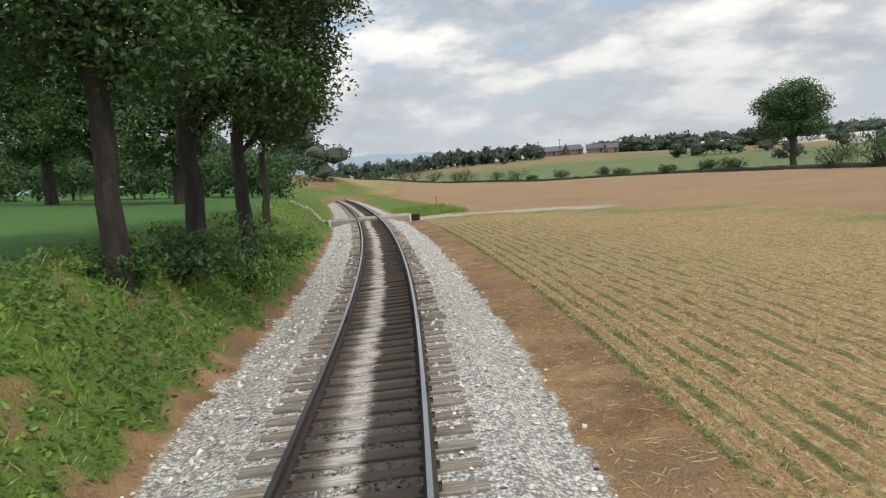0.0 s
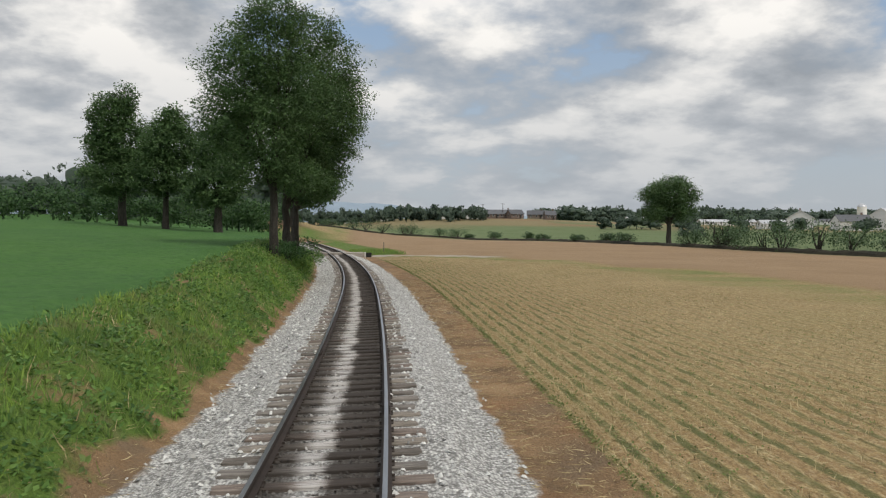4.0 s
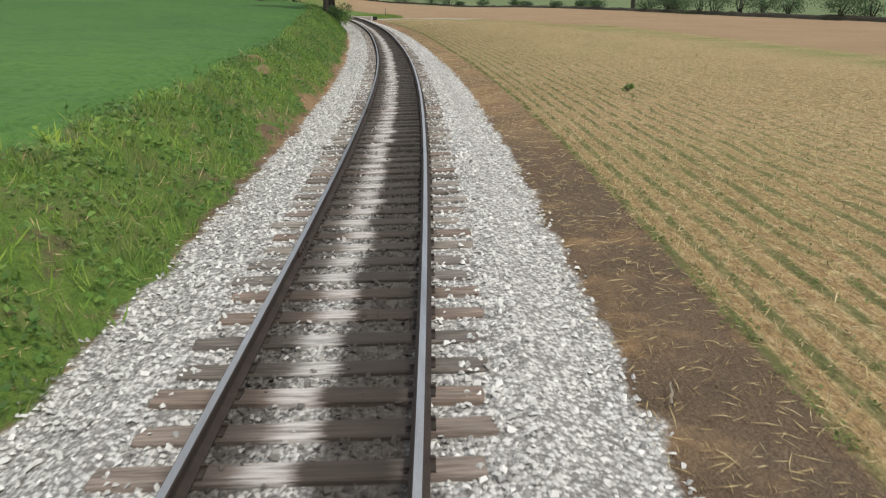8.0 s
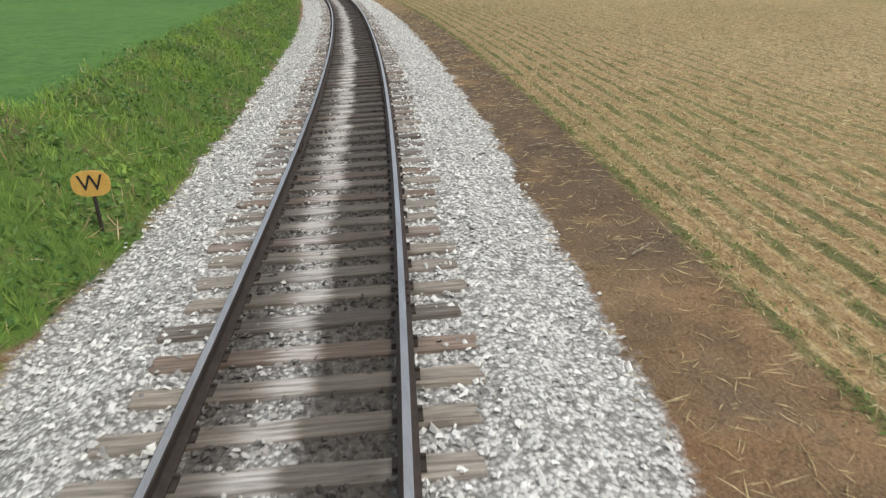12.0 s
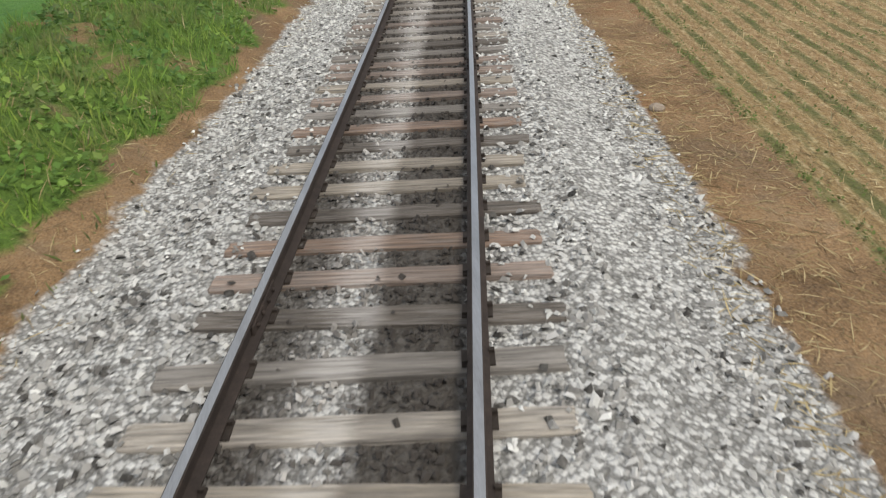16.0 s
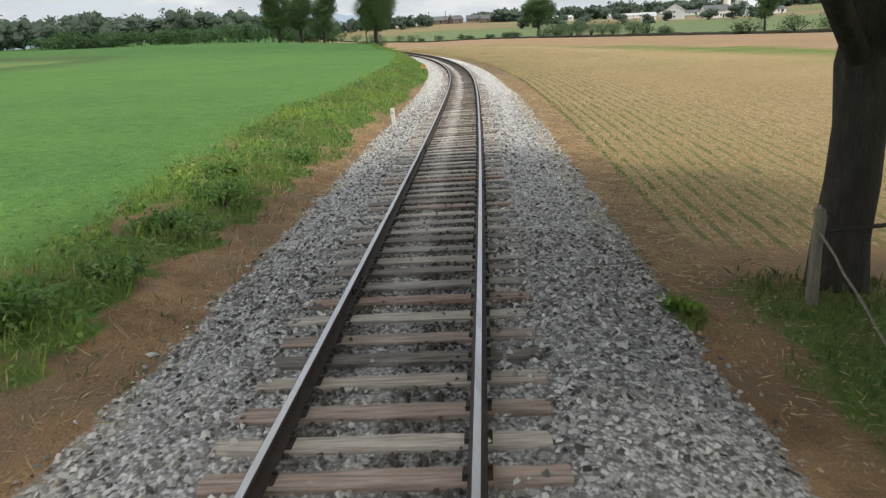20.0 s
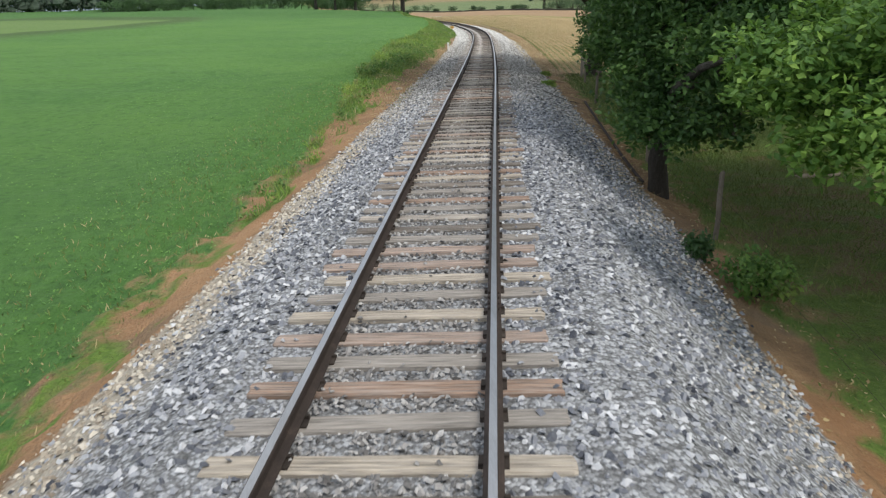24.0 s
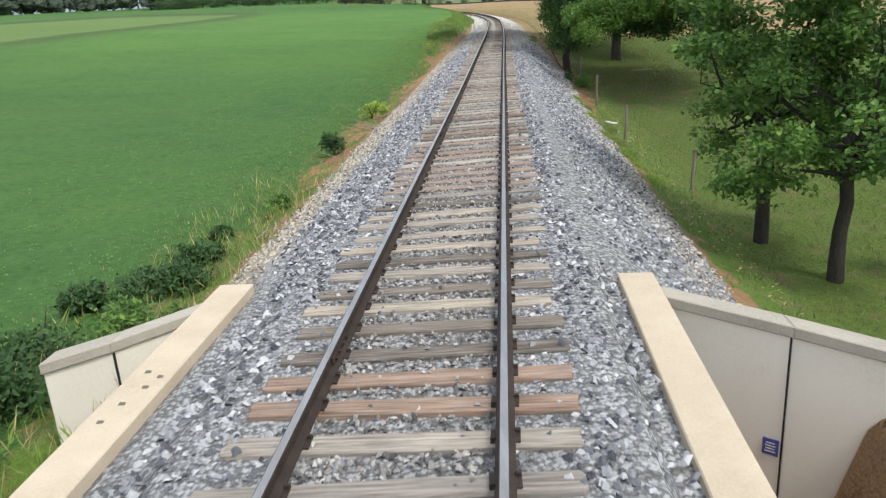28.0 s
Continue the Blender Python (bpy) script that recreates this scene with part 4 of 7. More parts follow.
def stones(name, s, u, z, size, mat, label, r, side=False):
    n = len(s)
    p = on_line(s, u, z, cant=False)
    yaw, tilt = r.uniform(0, 6.28, n), r.normal(0, .35, (n, 2))
    v = STONE[None] * (size[:, None, None] * np.stack([r.uniform(.75, 1.3, n), r.uniform(.6, 1, n), r.uniform(.55, .95, n)], -1)[:, None]) / 2
    v = v * (1 + r.uniform(-.3, .3, (n, 6, 3)))
    c, q = np.cos(yaw)[:, None], np.sin(yaw)[:, None]
    x, y, h = v[..., 0], v[..., 1], v[..., 2]
    h = h + x * tilt[:, :1] + y * tilt[:, 1:]
    v = np.stack([x * c - y * q, x * q + y * c, h], -1) + p[:, None]
    f = (STONE_F[None] + 6 * np.arange(n)[:, None, None]).reshape(-1, 3)
    me = mesh_of(name, v.reshape(-1, 3), [f], mat)
    if side:
        sided(me, np.repeat(u, 6))
    return tagged(put_mesh(name, me), label, "ballast", kind="stuff")


r = np.random.RandomState(8)


def shoulder(lo, hi, per, spill=.25):
    n = int((hi - lo) * per)
    s = r.uniform(lo, hi, n)
    el, er = ballast_left(s) - spill * r.uniform(0, 1, n) ** 3, ballast_right(s) + spill * r.uniform(0, 1, n) ** 3
    u = el + (er - el) * r.uniform(0, 1, n)
    keep = (np.abs(u) > .80) & ~((s < -183.5 - (np.abs(u) - 2.6) * .7) & (np.abs(u) > 1.98))
    s, u = s[keep], u[keep]
    p = on_line(s, u)
    cz = np.where(np.abs(u) < 1.7, np.sin(np.interp(s, LINE_S, LINE_C)) * u, 0)
    z = ground_z(p[:, 0], p[:, 1], s, u) - np.interp(s, LINE_S, LINE_Z) + cz + r.uniform(-.008, .03, len(s))
    # the cribs are filled almost to the tops of the sleepers, and some ends are covered
    k = np.searchsorted(TIE_S, s)[:, None] + np.array([-1, 0])
    gap = np.abs(s[:, None] - TIE_S[np.clip(k, 0, len(TIE_S) - 1)]).min(1)
    beside, on_tie = np.abs(u) < 1.34, gap < .112
    fill = np.interp(s, [-165, -140, -118], [-.048, -.035, -.022])
    z = np.where(beside & ~on_tie, -.168 + fill + cz + r.uniform(-.012, .02, len(s)), z)
    z = np.where(beside & on_tie, -.160 + cz, z)
    buried = ease(np.abs(u), .98, 1.34) * np.interp(s, [-150, -118, -100], [.12, .35, .6]) * (.2 + 1.5 * mixed(57, s, u * .3, 1.9)) + .06
    keep = ~(beside & on_tie) | (r.uniform(0, 1, len(s)) < buried)
    return s[keep], u[keep], z[keep]


tan_stone = stone_material("dusty_stone", [(.1, (.24, .20, .155)), (.4, (.42, .37, .30)), (.8, (.66, .61, .52))], 0)
s, u, z = shoulder(-196, -124, 1050)
dusty = r.uniform(0, 1, len(s)) < np.where(u < 0, ease(-u, 2.2, 2.8), ease(u, 3.2, 3.7) * .5) * ease(-s, 136, 150) * .8
stones("ballast", s[dusty], u[dusty], z[dusty], r.uniform(.03, .075, dusty.sum()), tan_stone, "dusty tan stone at the ballast edge", r)
s, u, z = s[~dusty], u[~dusty], z[~dusty]
older = r.uniform(0, 1, len(s)) < ease(s, -146, -133)
stones("ballast", s[older], u[older], z[older], r.uniform(.035, .08, older.sum()), gray_stone, "gray crushed stone ballast beside the ties", r)
s, u, z = s[~older], u[~older], z[~older]
stones("ballast", s, u, z, r.uniform(.035, .085, len(s)), bluestone, "blue-gray crushed stone ballast beside the ties", r)
s, u, z = shoulder(-128, -20, 680, .16)
grayer = r.uniform(0, 1, len(s)) < ease(-s, 88, 110) * .92
stones("ballast", s[grayer], u[grayer], z[grayer], r.uniform(.035, .08, grayer.sum()), gray_stone, "gray crushed stone among paler ballast", r)
s, u, z = s[~grayer], u[~grayer], z[~grayer]
stones("ballast", s, u, z, r.uniform(.028, .064, len(s)), limestone, "pale crushed limestone ballast beside the ties", r)
s, u, z = shoulder(-20, 60, 120)
stones("ballast", s, u, z, r.uniform(.04, .085, len(s)), limestone, "pale crushed limestone ballast beside the ties", r)
for lo, hi, per, mat, label in ((-196, -146, 420, crib_stone, "dull gray ballast between the rails"), (-148, -20, 300, trodden, "grimy ballast with a pale streak between the rails"),
                                (-20, 10, 110, trodden, "grimy ballast with a pale streak between the rails")):
    n = int((hi - lo) * per)
    s, u = r.uniform(lo, hi, n), r.uniform(-.72, .72, n)
    gap = np.abs(s[:, None] - TIE_S[np.clip(np.searchsorted(TIE_S, s)[:, None] + np.array([-1, 0]), 0, len(TIE_S) - 1)]).min(1)
    keep = (gap > .122) | (r.uniform(0, 1, len(s)) < .03)
    on_top = np.where(gap > .122, 0, .03)[keep]
    s, u = s[keep], u[keep]
    n = len(s)
    z = -.190 + on_top + np.sin(np.interp(s, LINE_S, LINE_C)) * u + r.uniform(-.016, .018, n)
    stones("ballast", s, u, z, r.uniform(.026, .056, n), mat, label, r, True)
# loose stones spilled past the edges
n = 5000
s, w = r.uniform(-196, -138, n), r.uniform(0, 1, n) ** 1.5 * 1.0
left = r.uniform(0, 1, n) < .6
u = np.where(left, ballast_left(s) - .12 + w, ballast_right(s) + .12 - w)
keep = s > -183.5
s, u = s[keep], u[keep]
z = profile(s, u) + r.uniform(-.005, .03, len(s))
stones("ballast", s, u, z, r.uniform(.03, .075, len(s)), tan_stone, "dusty tan stones along the ballast edge", r)


# ---- plants ----
def kites(p, d, flat_side, length, width):
    """Leaf or blade shapes: base, two shoulders and a tip."""
    d = d / np.maximum(np.linalg.norm(d, axis=1), 1e-6)[:, None]
    w = np.cross(d, flat_side)
    w /= np.maximum(np.linalg.norm(w, axis=1), 1e-6)[:, None]
    sag = np.cross(w, d)
    L, W = length[:, None], width[:, None]
    v = np.stack([p, p + d * L * .45 + w * W / 2 + sag * L * .06, p + d * L, p + d * L * .45 - w * W / 2 + sag * L * .06], 1)
    return v.reshape(-1, 3), np.arange(len(p) * 4).reshape(-1, 4)


def blades(p, height, width, lean, r):
    n = len(p)
    d = np.stack([r.normal(0, lean, n), r.normal(0, lean, n), np.ones(n)], -1)
    return kites(p, d, r.normal(0, 1, (n, 3)) * (1, 1, .2), height, width)


def broad(p, size, r, rise=.5):
    n = len(p)
    d = r.normal(0, 1, (n, 3)) * (1, 1, .5) + (0, 0, rise)
    return kites(p, d, r.normal(0, .5, (n, 3)) + (0, 0, 1), size, size * r.uniform(.45, .75, n))


def stuff(name, vf, mat, label, category):
    v, f = vf
    return tagged(put_mesh(name, mesh_of(name, v, [f], mat)), label, category, kind="stuff")


grass_mat = leafy("wild_grass", (.07, .14, .026), (.135, .24, .04), (.24, .335, .07), .45, 0.6, .7, .32)
weed_mat = leafy("broad_weeds", (.042, .098, .024), (.09, .185, .038), (.18, .29, .066), .45, 0.5, .3, .32)
crop_mat = leafy("crop_leaves", (.088, .195, .05), (.108, .222, .056), (.135, .255, .064), .5, 0.85)
straw_mat = leafy("dry_straw", (.26, .185, .085), (.45, .345, .17), (.64, .53, .30), .05, .6)
sprout_mat = leafy("field_weeds", (.085, .12, .034), (.125, .165, .046), (.19, .225, .07), .35, 0.65)
bush_mat = leafy("bush_leaves", (.02, .05, .018), (.04, .092, .029), (.08, .15, .046), mixed_tone=.3)
lime_mat = leafy("lime_leaves", (.15, .24, .035), (.25, .36, .06), (.34, .45, .09), .4, .5)
turf_mat = leafy("worn_turf", (.06, .10, .024), (.105, .15, .036), (.20, .22, .075), .35, .6)
# darker copy of the turf, the big tree's shade put into its colour
shade_turf = leafy("shade_dark_turf", (.032, .062, .018), (.062, .105, .027), (.115, .155, .045), .35, .45, .35, .3)
r = np.random.RandomState(31)


def strewn(lo, hi, ulo, uhi, per, zone=None, least=.5):
    """Random places on the land between two lines along the track."""
    n = int((hi - lo) * (uhi - ulo) * per)
    s, u = r.uniform(lo, hi, n), r.uniform(ulo, uhi, n)
    q = on_line(s, u)
    if zone is not None:
        keep = zones(q[:, 0], q[:, 1], s, u)[:, zone] > least
        s, u, q = s[keep], u[keep], q[keep]
    z = ground_z(q[:, 0], q[:, 1], s, u)
    return np.stack([q[:, 0], q[:, 1], z - .01], -1), s, u


def to_s(p):
    return to_line(p[:, 0], p[:, 1])[0]


for lo, hi, per in ((-150, -20, 190), (-20, 22, 230), (22, 60, 40)):
    p, s, u = strewn(lo, hi, -7.2, -2.25, per, 1, .35)
    p = p[r.uniform(0, 1, len(p)) > worn(p[:, 0], p[:, 1]) * .85]
    s = to_s(p)
    tall = .10 + .20 * mixed(41, p[:, 0], p[:, 1], 1.3) + .12 * mixed(42, p[:, 0], p[:, 1], 6)
    n = len(p)
    leafy_part = mixed(43, p[:, 0], p[:, 1], 2.4) > np.interp(s, [-60, -4, 3], [.53, .49, .26])
    a, b = p[~leafy_part], p[leafy_part]
    stuff("bank_grass", blades(a, tall[~leafy_part] * r.uniform(.6, 1.3, len(a)), r.uniform(.012, .03, len(a)), .45, r), grass_mat, "bright wild grass on the bank", "grass")
    b = b + np.stack([np.zeros(len(b)), np.zeros(len(b)), r.uniform(0, .24, len(b)) * (.4 + mixed(44, b[:, 0], b[:, 1], .9))], -1)
    stuff("bank_weeds", broad(b, r.uniform(.06, .14, len(b)), r), weed_mat, "broad-leaved weeds growing on the bank", "weeds")
p, s, u = strewn(-150, 40, -7.0, -2.6, 60, 1, .3)
p = p[r.uniform(0, 1, len(p)) < .04 + .45 * worn(p[:, 0], p[:, 1])]

stuff("dry_grass", blades(p, r.uniform(.12, .38, len(p)), r.uniform(.008, .018, len(p)), .5, r), straw_mat, "dry straw-coloured grass stalks in the bank", "grass")
for lo, hi, ulo, per in ((-196, -104, -8, 44), (-196, -104, -13, 12)):
    p, s, u = strewn(lo, hi, ulo, -4.0 if ulo > -10 else -8, per, 0, .5)
    p[:, 2] += r.uniform(.0, .06, len(p))
    stuff("crop", broad(p, r.uniform(.035, .075, len(p)), r, .6), crop_mat, "low leafy green crop covering the field", "crop")
p, s, u = strewn(-200, -124, 3.3, 15, 52, 1, .4)
stuff("pasture_grass", blades(p, r.uniform(.05, .17, len(p)), r.uniform(.012, .03, len(p)), .6, r), turf_mat, "short pasture grass below the embankment", "grass")
p, s, u = strewn(-152, -122, 3.6, 11, 45, 1, .3)
stuff("pasture_grass", blades(p, r.uniform(.08, .24, len(p)), r.uniform(.014, .032, len(p)), .5, r), turf_mat, "longer shaded grass by the pasture fence", "grass")
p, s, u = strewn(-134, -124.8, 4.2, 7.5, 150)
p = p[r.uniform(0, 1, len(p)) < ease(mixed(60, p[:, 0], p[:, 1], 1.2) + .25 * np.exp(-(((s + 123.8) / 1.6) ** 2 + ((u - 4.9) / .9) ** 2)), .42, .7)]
stuff("fence_grass", blades(p, r.uniform(.07, .26, len(p)), r.uniform(.014, .034, len(p)), .5, r), shade_turf, "long grass coloured for shade under the fence and the big tree", "grass")
p, s, u = strewn(-183, -126, 2.9, 6.4, 90)
p = p[r.uniform(0, 1, len(p)) < np.exp(-((u - np.interp(s, [-183, -165, -150, -135, -126], [5.3, 5.0, 4.9, 4.4, 3.6])) / .5) ** 2) * (.1 + .6 * mixed(58, p[:, 0], p[:, 1], 1.6))]
stuff("leaf_litter", broad(p + (0, 0, .015), r.uniform(.03, .085, len(p)), r, .1), straw_mat, "dry fallen leaves and straw along the ballast foot", "litter")
n = 5200
k = r.randint(0, 13, n)
s = np.array([-163.3, -166.9, -167.3, -160.4, -165.0, -168.6, -170.2, -158.8, -172.0, -169.6, -164.2, -131.5, -126.9])[k] + r.normal(0, .28, n)
u = np.array([4.0, 4.5, 4.05, 4.1, 4.3, 4.6, 4.55, 3.9, 4.7, 4.25, 4.55, 2.95, 3.1])[k] + r.normal(0, .1, n)
q = on_line(s, u)
p = np.stack([q[:, 0], q[:, 1], profile(s, u) + np.interp(s, LINE_S, LINE_Z)], -1)
stuff("slope_grass", blades(p, r.uniform(.05, .17, n), r.uniform(.012, .026, n), .6, r), grass_mat, "green grass tufts growing through the ballast slope", "grass")
p, s, u = strewn(-196, -132, -7.5, -3.9, 60)
far_out = r.uniform(0, 1, len(p)) < np.interp(u, [-7.5, -5.5, -4.4, -3.9], [.15, .8, .6, .2]) * (.3 + 1.1 * mixed(61, p[:, 0], p[:, 1], 2.1))
p = p[far_out]
tan = r.uniform(0, 1, len(p)) < .22
stuff("dry_grass", blades(p[tan], r.uniform(.05, .16, tan.sum()), r.uniform(.008, .02, tan.sum()), .7, r), straw_mat, "thin dry grass at the field edge", "grass")
p = p[~tan]
stuff("edge_grass", blades(p, r.uniform(.05, .16, len(p)), r.uniform(.012, .03, len(p)), .6, r), turf_mat, "thin mixed grass at the field edge", "grass")
p, s, u = strewn(58, 75, 3, 8, 40, 1, .4)
stuff("verge_grass", blades(p, r.uniform(.2, .5, len(p)), r.uniform(.02, .05, len(p)), .4, r), grass_mat, "pale tall grass beside the track", "grass")
# straw and stubble on the field, in rows along the line
ROW = .385
n = 110000
s, row, across = r.uniform(-122, 40, n), (r.uniform(0, 1, n) ** 1.35 * 34).astype(int), r.normal(0, .10, n)
u = 3.95 + row_shift(s) + row * ROW + across
keep = r.uniform(0, 1, n) < np.interp(s, [-122, -85, -60, 40], [.45, .5, 1, .35])
s, u = s[keep], u[keep]
q = on_line(s, u)
p = np.stack([q[:, 0], q[:, 1], ground_z(q[:, 0], q[:, 1], s, u)], -1)
stand = r.uniform(0, 1, len(p)) < .35
d = np.where(stand[:, None], r.normal(0, .35, (len(p), 3)) + (0, 0, 1), r.normal(0, 1, (len(p), 3)) * (1, 1, .12) + (0, 0, .06))
stuff("stubble", kites(p + (0, 0, .012), d, r.normal(0, 1, (len(p), 3)), r.uniform(.06, .2, len(p)), r.uniform(.008, .018, len(p))), straw_mat,
      "cut straw stubble standing and lying in rows", "stubble")
n = 95000
s, row, across = r.uniform(-122, 45, n), (r.uniform(0, 1, n) ** 1.9 * 30).astype(int), r.normal(0, .07, n)
u = 3.76 + row_shift(s) + row * ROW + across
q = on_line(s, u)
keep = (mixed(51, s * 1.0, row * 7.3, 2.2) > np.interp(row, [0, 1, 7, 12, 29], [.34, .42, .46, .54, .6]) - np.interp(s, [-100, -75], [.05, 0]))
p = np.stack([q[:, 0], q[:, 1], ground_z(q[:, 0], q[:, 1], s, u)], -1)[keep]
stuff("field_weeds", broad(p + (0, 0, .02), r.uniform(.025, .055, len(p)), r, .6), sprout_mat, "small green weeds along the stubble rows", "weeds")
p, s, u = strewn(-125, 20, 2.45, 3.9, 70)
d = r.normal(0, 1, (len(p), 3)) * (1, 1, .08) + (0, 0, .05)
stuff("straw_litter", kites(p + (0, 0, .02), d, r.normal(0, 1, (len(p), 3)), r.uniform(.06, .3, len(p)), r.uniform(.006, .014, len(p))), straw_mat,
      "loose straw strewn over bare earth", "straw")
p, s, u = strewn(-150, 20, -3.3, -2.35, 75)
p = p[r.uniform(0, 1, len(p)) < .1 + 1.2 * ease(mixed(59, p[:, 0], p[:, 1], 1.4), .35, .7)]
d = r.normal(0, 1, (len(p), 3)) * (1, 1, .08) + (0, 0, .05)
stuff("straw_litter", kites(p + (0, 0, .02), d, r.normal(0, 1, (len(p), 3)), r.uniform(.06, .3, len(p)), r.uniform(.006, .014, len(p))), straw_mat,
      "dry grass litter at the foot of the bank", "straw")

p, s, u = strewn(-138, -98, -4.3, -2.5, 70)
p = p[r.uniform(0, 1, len(p)) < .15 + .85 * ease(mixed(52, p[:, 0], p[:, 1], 1.1), .45, .62)]
half = r.uniform(0, 1, len(p)) < .55
stuff("dry_grass", blades(p[half], r.uniform(.06, .26, half.sum()), r.uniform(.008, .018, half.sum()), .6, r), straw_mat, "dry weeds and grass at the ballast edge", "grass")
stuff("edge_grass", blades(p[~half], r.uniform(.05, .2, (~half).sum()), r.uniform(.012, .03, (~half).sum()), .6, r), turf_mat, "sparse green grass at the ballast edge", "grass")
p, s, u = strewn(-148, -124, 2.95, 5.2, 60)
d = r.normal(0, 1, (len(p), 3)) * (1, 1, .1) + (0, 0, .06)
stuff("straw_litter", kites(p + (0, 0, .02), d, r.normal(0, 1, (len(p), 3)), r.uniform(.05, .22, len(p)), r.uniform(.006, .014, len(p))), straw_mat,
      "dry stalks and litter along the fence line", "straw")
p, s, u = strewn(-126, -95, 2.5, 3.9, 70)
d = r.normal(0, 1, (len(p), 3)) * (1, 1, .08) + (0, 0, .05)
stuff("straw_litter", kites(p + (0, 0, .02), d, r.normal(0, 1, (len(p), 3)), r.uniform(.08, .35, len(p)), r.uniform(.006, .016, len(p))), straw_mat,
      "loose straw strewn over bare earth", "straw")

p, s, u = strewn(-191, -171, -6.5, -3.3, 60)
p = p[r.uniform(0, 1, len(p)) < ease(mixed(53, p[:, 0], p[:, 1], 1.5), .4, .65)]
half = r.uniform(0, 1, len(p)) < .4
stuff("dry_grass", blades(p[half], r.uniform(.15, .5, half.sum()), r.uniform(.008, .016, half.sum()), .4, r), straw_mat, "tall dry grass at the ditch edge", "grass")
stuff("edge_grass", blades(p[~half], r.uniform(.12, .45, (~half).sum()), r.uniform(.012, .03, (~half).sum()), .4, r), grass_mat, "tall green grass at the ditch edge", "grass")

# ---- trees ----
bark = plain("tree_bark", [(.25, (.025, .022, .019)), (.5, (.062, .055, .047)), (.75, (.13, .118, .10))], 2.2, 16, .95, 0, 1.0, .05, .15, (3, 3, .6))
tree_leaf = leafy("tree_leaves", (.036, .077, .03), (.07, .13, .046), (.115, .19, .066), .3, .45, mixed_tone=.3)
# maple leaves with the shade inside the crowns put into their colour
near_leaf = leafy("shaded_maple_leaves", (.016, .043, .014), (.039, .09, .024), (.10, .178, .042), .4, mixed_tone=.38)
slim_leaf = leafy("field_maple_leaves", (.032, .082, .021), (.074, .158, .037), (.165, .27, .06), .45)
lime_near = leafy("young_maple_leaves", (.036, .09, .02), (.085, .172, .034), (.18, .29, .056), .4)
# grayer, bluer leaves: distance haze is mixed into their colour
hazy_leaf = leafy("far_haze_leaves", (.044, .07, .05), (.058, .088, .06), (.076, .108, .07), .3, .4, mixed_tone=.25)


hedge_leaf = leafy("hedge_leaves", (.034, .066, .03), (.056, .10, .042), (.09, .145, .06), .3, .4, mixed_tone=.3)


def crown_points(blobs, n, rr, clump=.55, per=26):
    """Leaf places: clumps near the skin of each blob and some inside."""
    b = np.asarray(blobs, float)
    weight = np.cbrt(b[:, 3] * b[:, 4] * b[:, 5]) ** 2
    m = max(1, n // per)
    which = rr.choice(len(b), m, p=weight / weight.sum())
    d = rr.normal(0, 1, (m, 3))
    d /= np.linalg.norm(d, axis=1)[:, None]
    rad = rr.uniform(.3, 1.0, m) ** .55 * rr.choice([.85, 1.0, 1.12], m)
    c = b[which, :3] + d * b[which, 3:] * rad[:, None]
    q = rr.normal(0, 1, (m * per, 3))
    q *= (rr.uniform(.1, 1, m * per) ** .5 / np.linalg.norm(q, axis=1))[:, None]
    p = np.repeat(c, per, 0) + q * clump * 1.7 * (1, 1, .6)
    return p


def tree(name, base, blobs, leaves, size, trunk, fork, mat, label, seed, clump=.55, bend=(0, 0), limbs=None, category="tree", group="", drop=.15):
    """A tapered trunk that forks into limbs, and a crown of many leaves; blobs: crown lobes over the base."""
    rr = np.random.RandomState(seed)
    ob = thing(name, Matrix.Translation(base), label, category, group)
    b = np.asarray(blobs, float)
    top = np.array([bend[0], bend[1], fork])
    t = np.linspace(0, 1, 7)[:, None]
    path = t * top + np.stack([rr.normal(0, .04, 7) * fork * .3, rr.normal(0, .04, 7) * fork * .3, np.zeros(7)], -1) * (t * (1 - t) * 4)
    path[0, 2] = -.3
    radii = trunk * np.array([1.3, 1.08, 1.0, .95, .9, .86, .8])
    pieces = [tube(path, radii, 14, rr, .05)]
    for k, lobe in enumerate(b if limbs is None else b[:limbs]):
        a = path[rr.randint(4, 7)]
        mid = a + (lobe[:3] - a) * .5 + rr.normal(0, .25, 3) * (1, 1, .3) + (0, 0, .15 * lobe[5])
        ts = np.linspace(0, 1, 8)[:, None]
        curve = (1 - ts) ** 2 * a + 2 * ts * (1 - ts) * mid + ts**2 * (lobe[:3] + (0, 0, .4 * lobe[5]))
        r0 = trunk * rr.uniform(.35, .6)
        pieces.append(tube(curve, np.linspace(r0, r0 * .12, 8), 8, rr, .06))
        for _ in range(4):
            a2 = curve[rr.randint(3, 7)]
            e = lobe[:3] + rr.normal(0, .5, 3) * lobe[3:]
            c2 = a2 + (e - a2) * np.linspace(0, 1, 5)[:, None] + rr.normal(0, .12, (5, 3))
            c2[0] = a2
            pieces.append(tube(c2, np.linspace(r0 * .3, r0 * .05, 5), 5))
    v, f = joined(pieces)
    put_mesh("trunk", mesh_of("trunk", v, [f], bark, smooth=True), ob, "dark furrowed trunk and limbs")
    p = crown_points(b, leaves, rr, clump)
    n = len(p)
    d = rr.normal(0, 1, (n, 3)) * (1, 1, .6) - (0, 0, drop)
    v, f = kites(p, d, rr.normal(0, .6, (n, 3)) + (0, 0, 1), size * rr.uniform(.6, 1.3, n), size * rr.uniform(.45, .8, n))
    put_mesh("crown", mesh_of("crown", v, [f], mat), ob)
    return ob


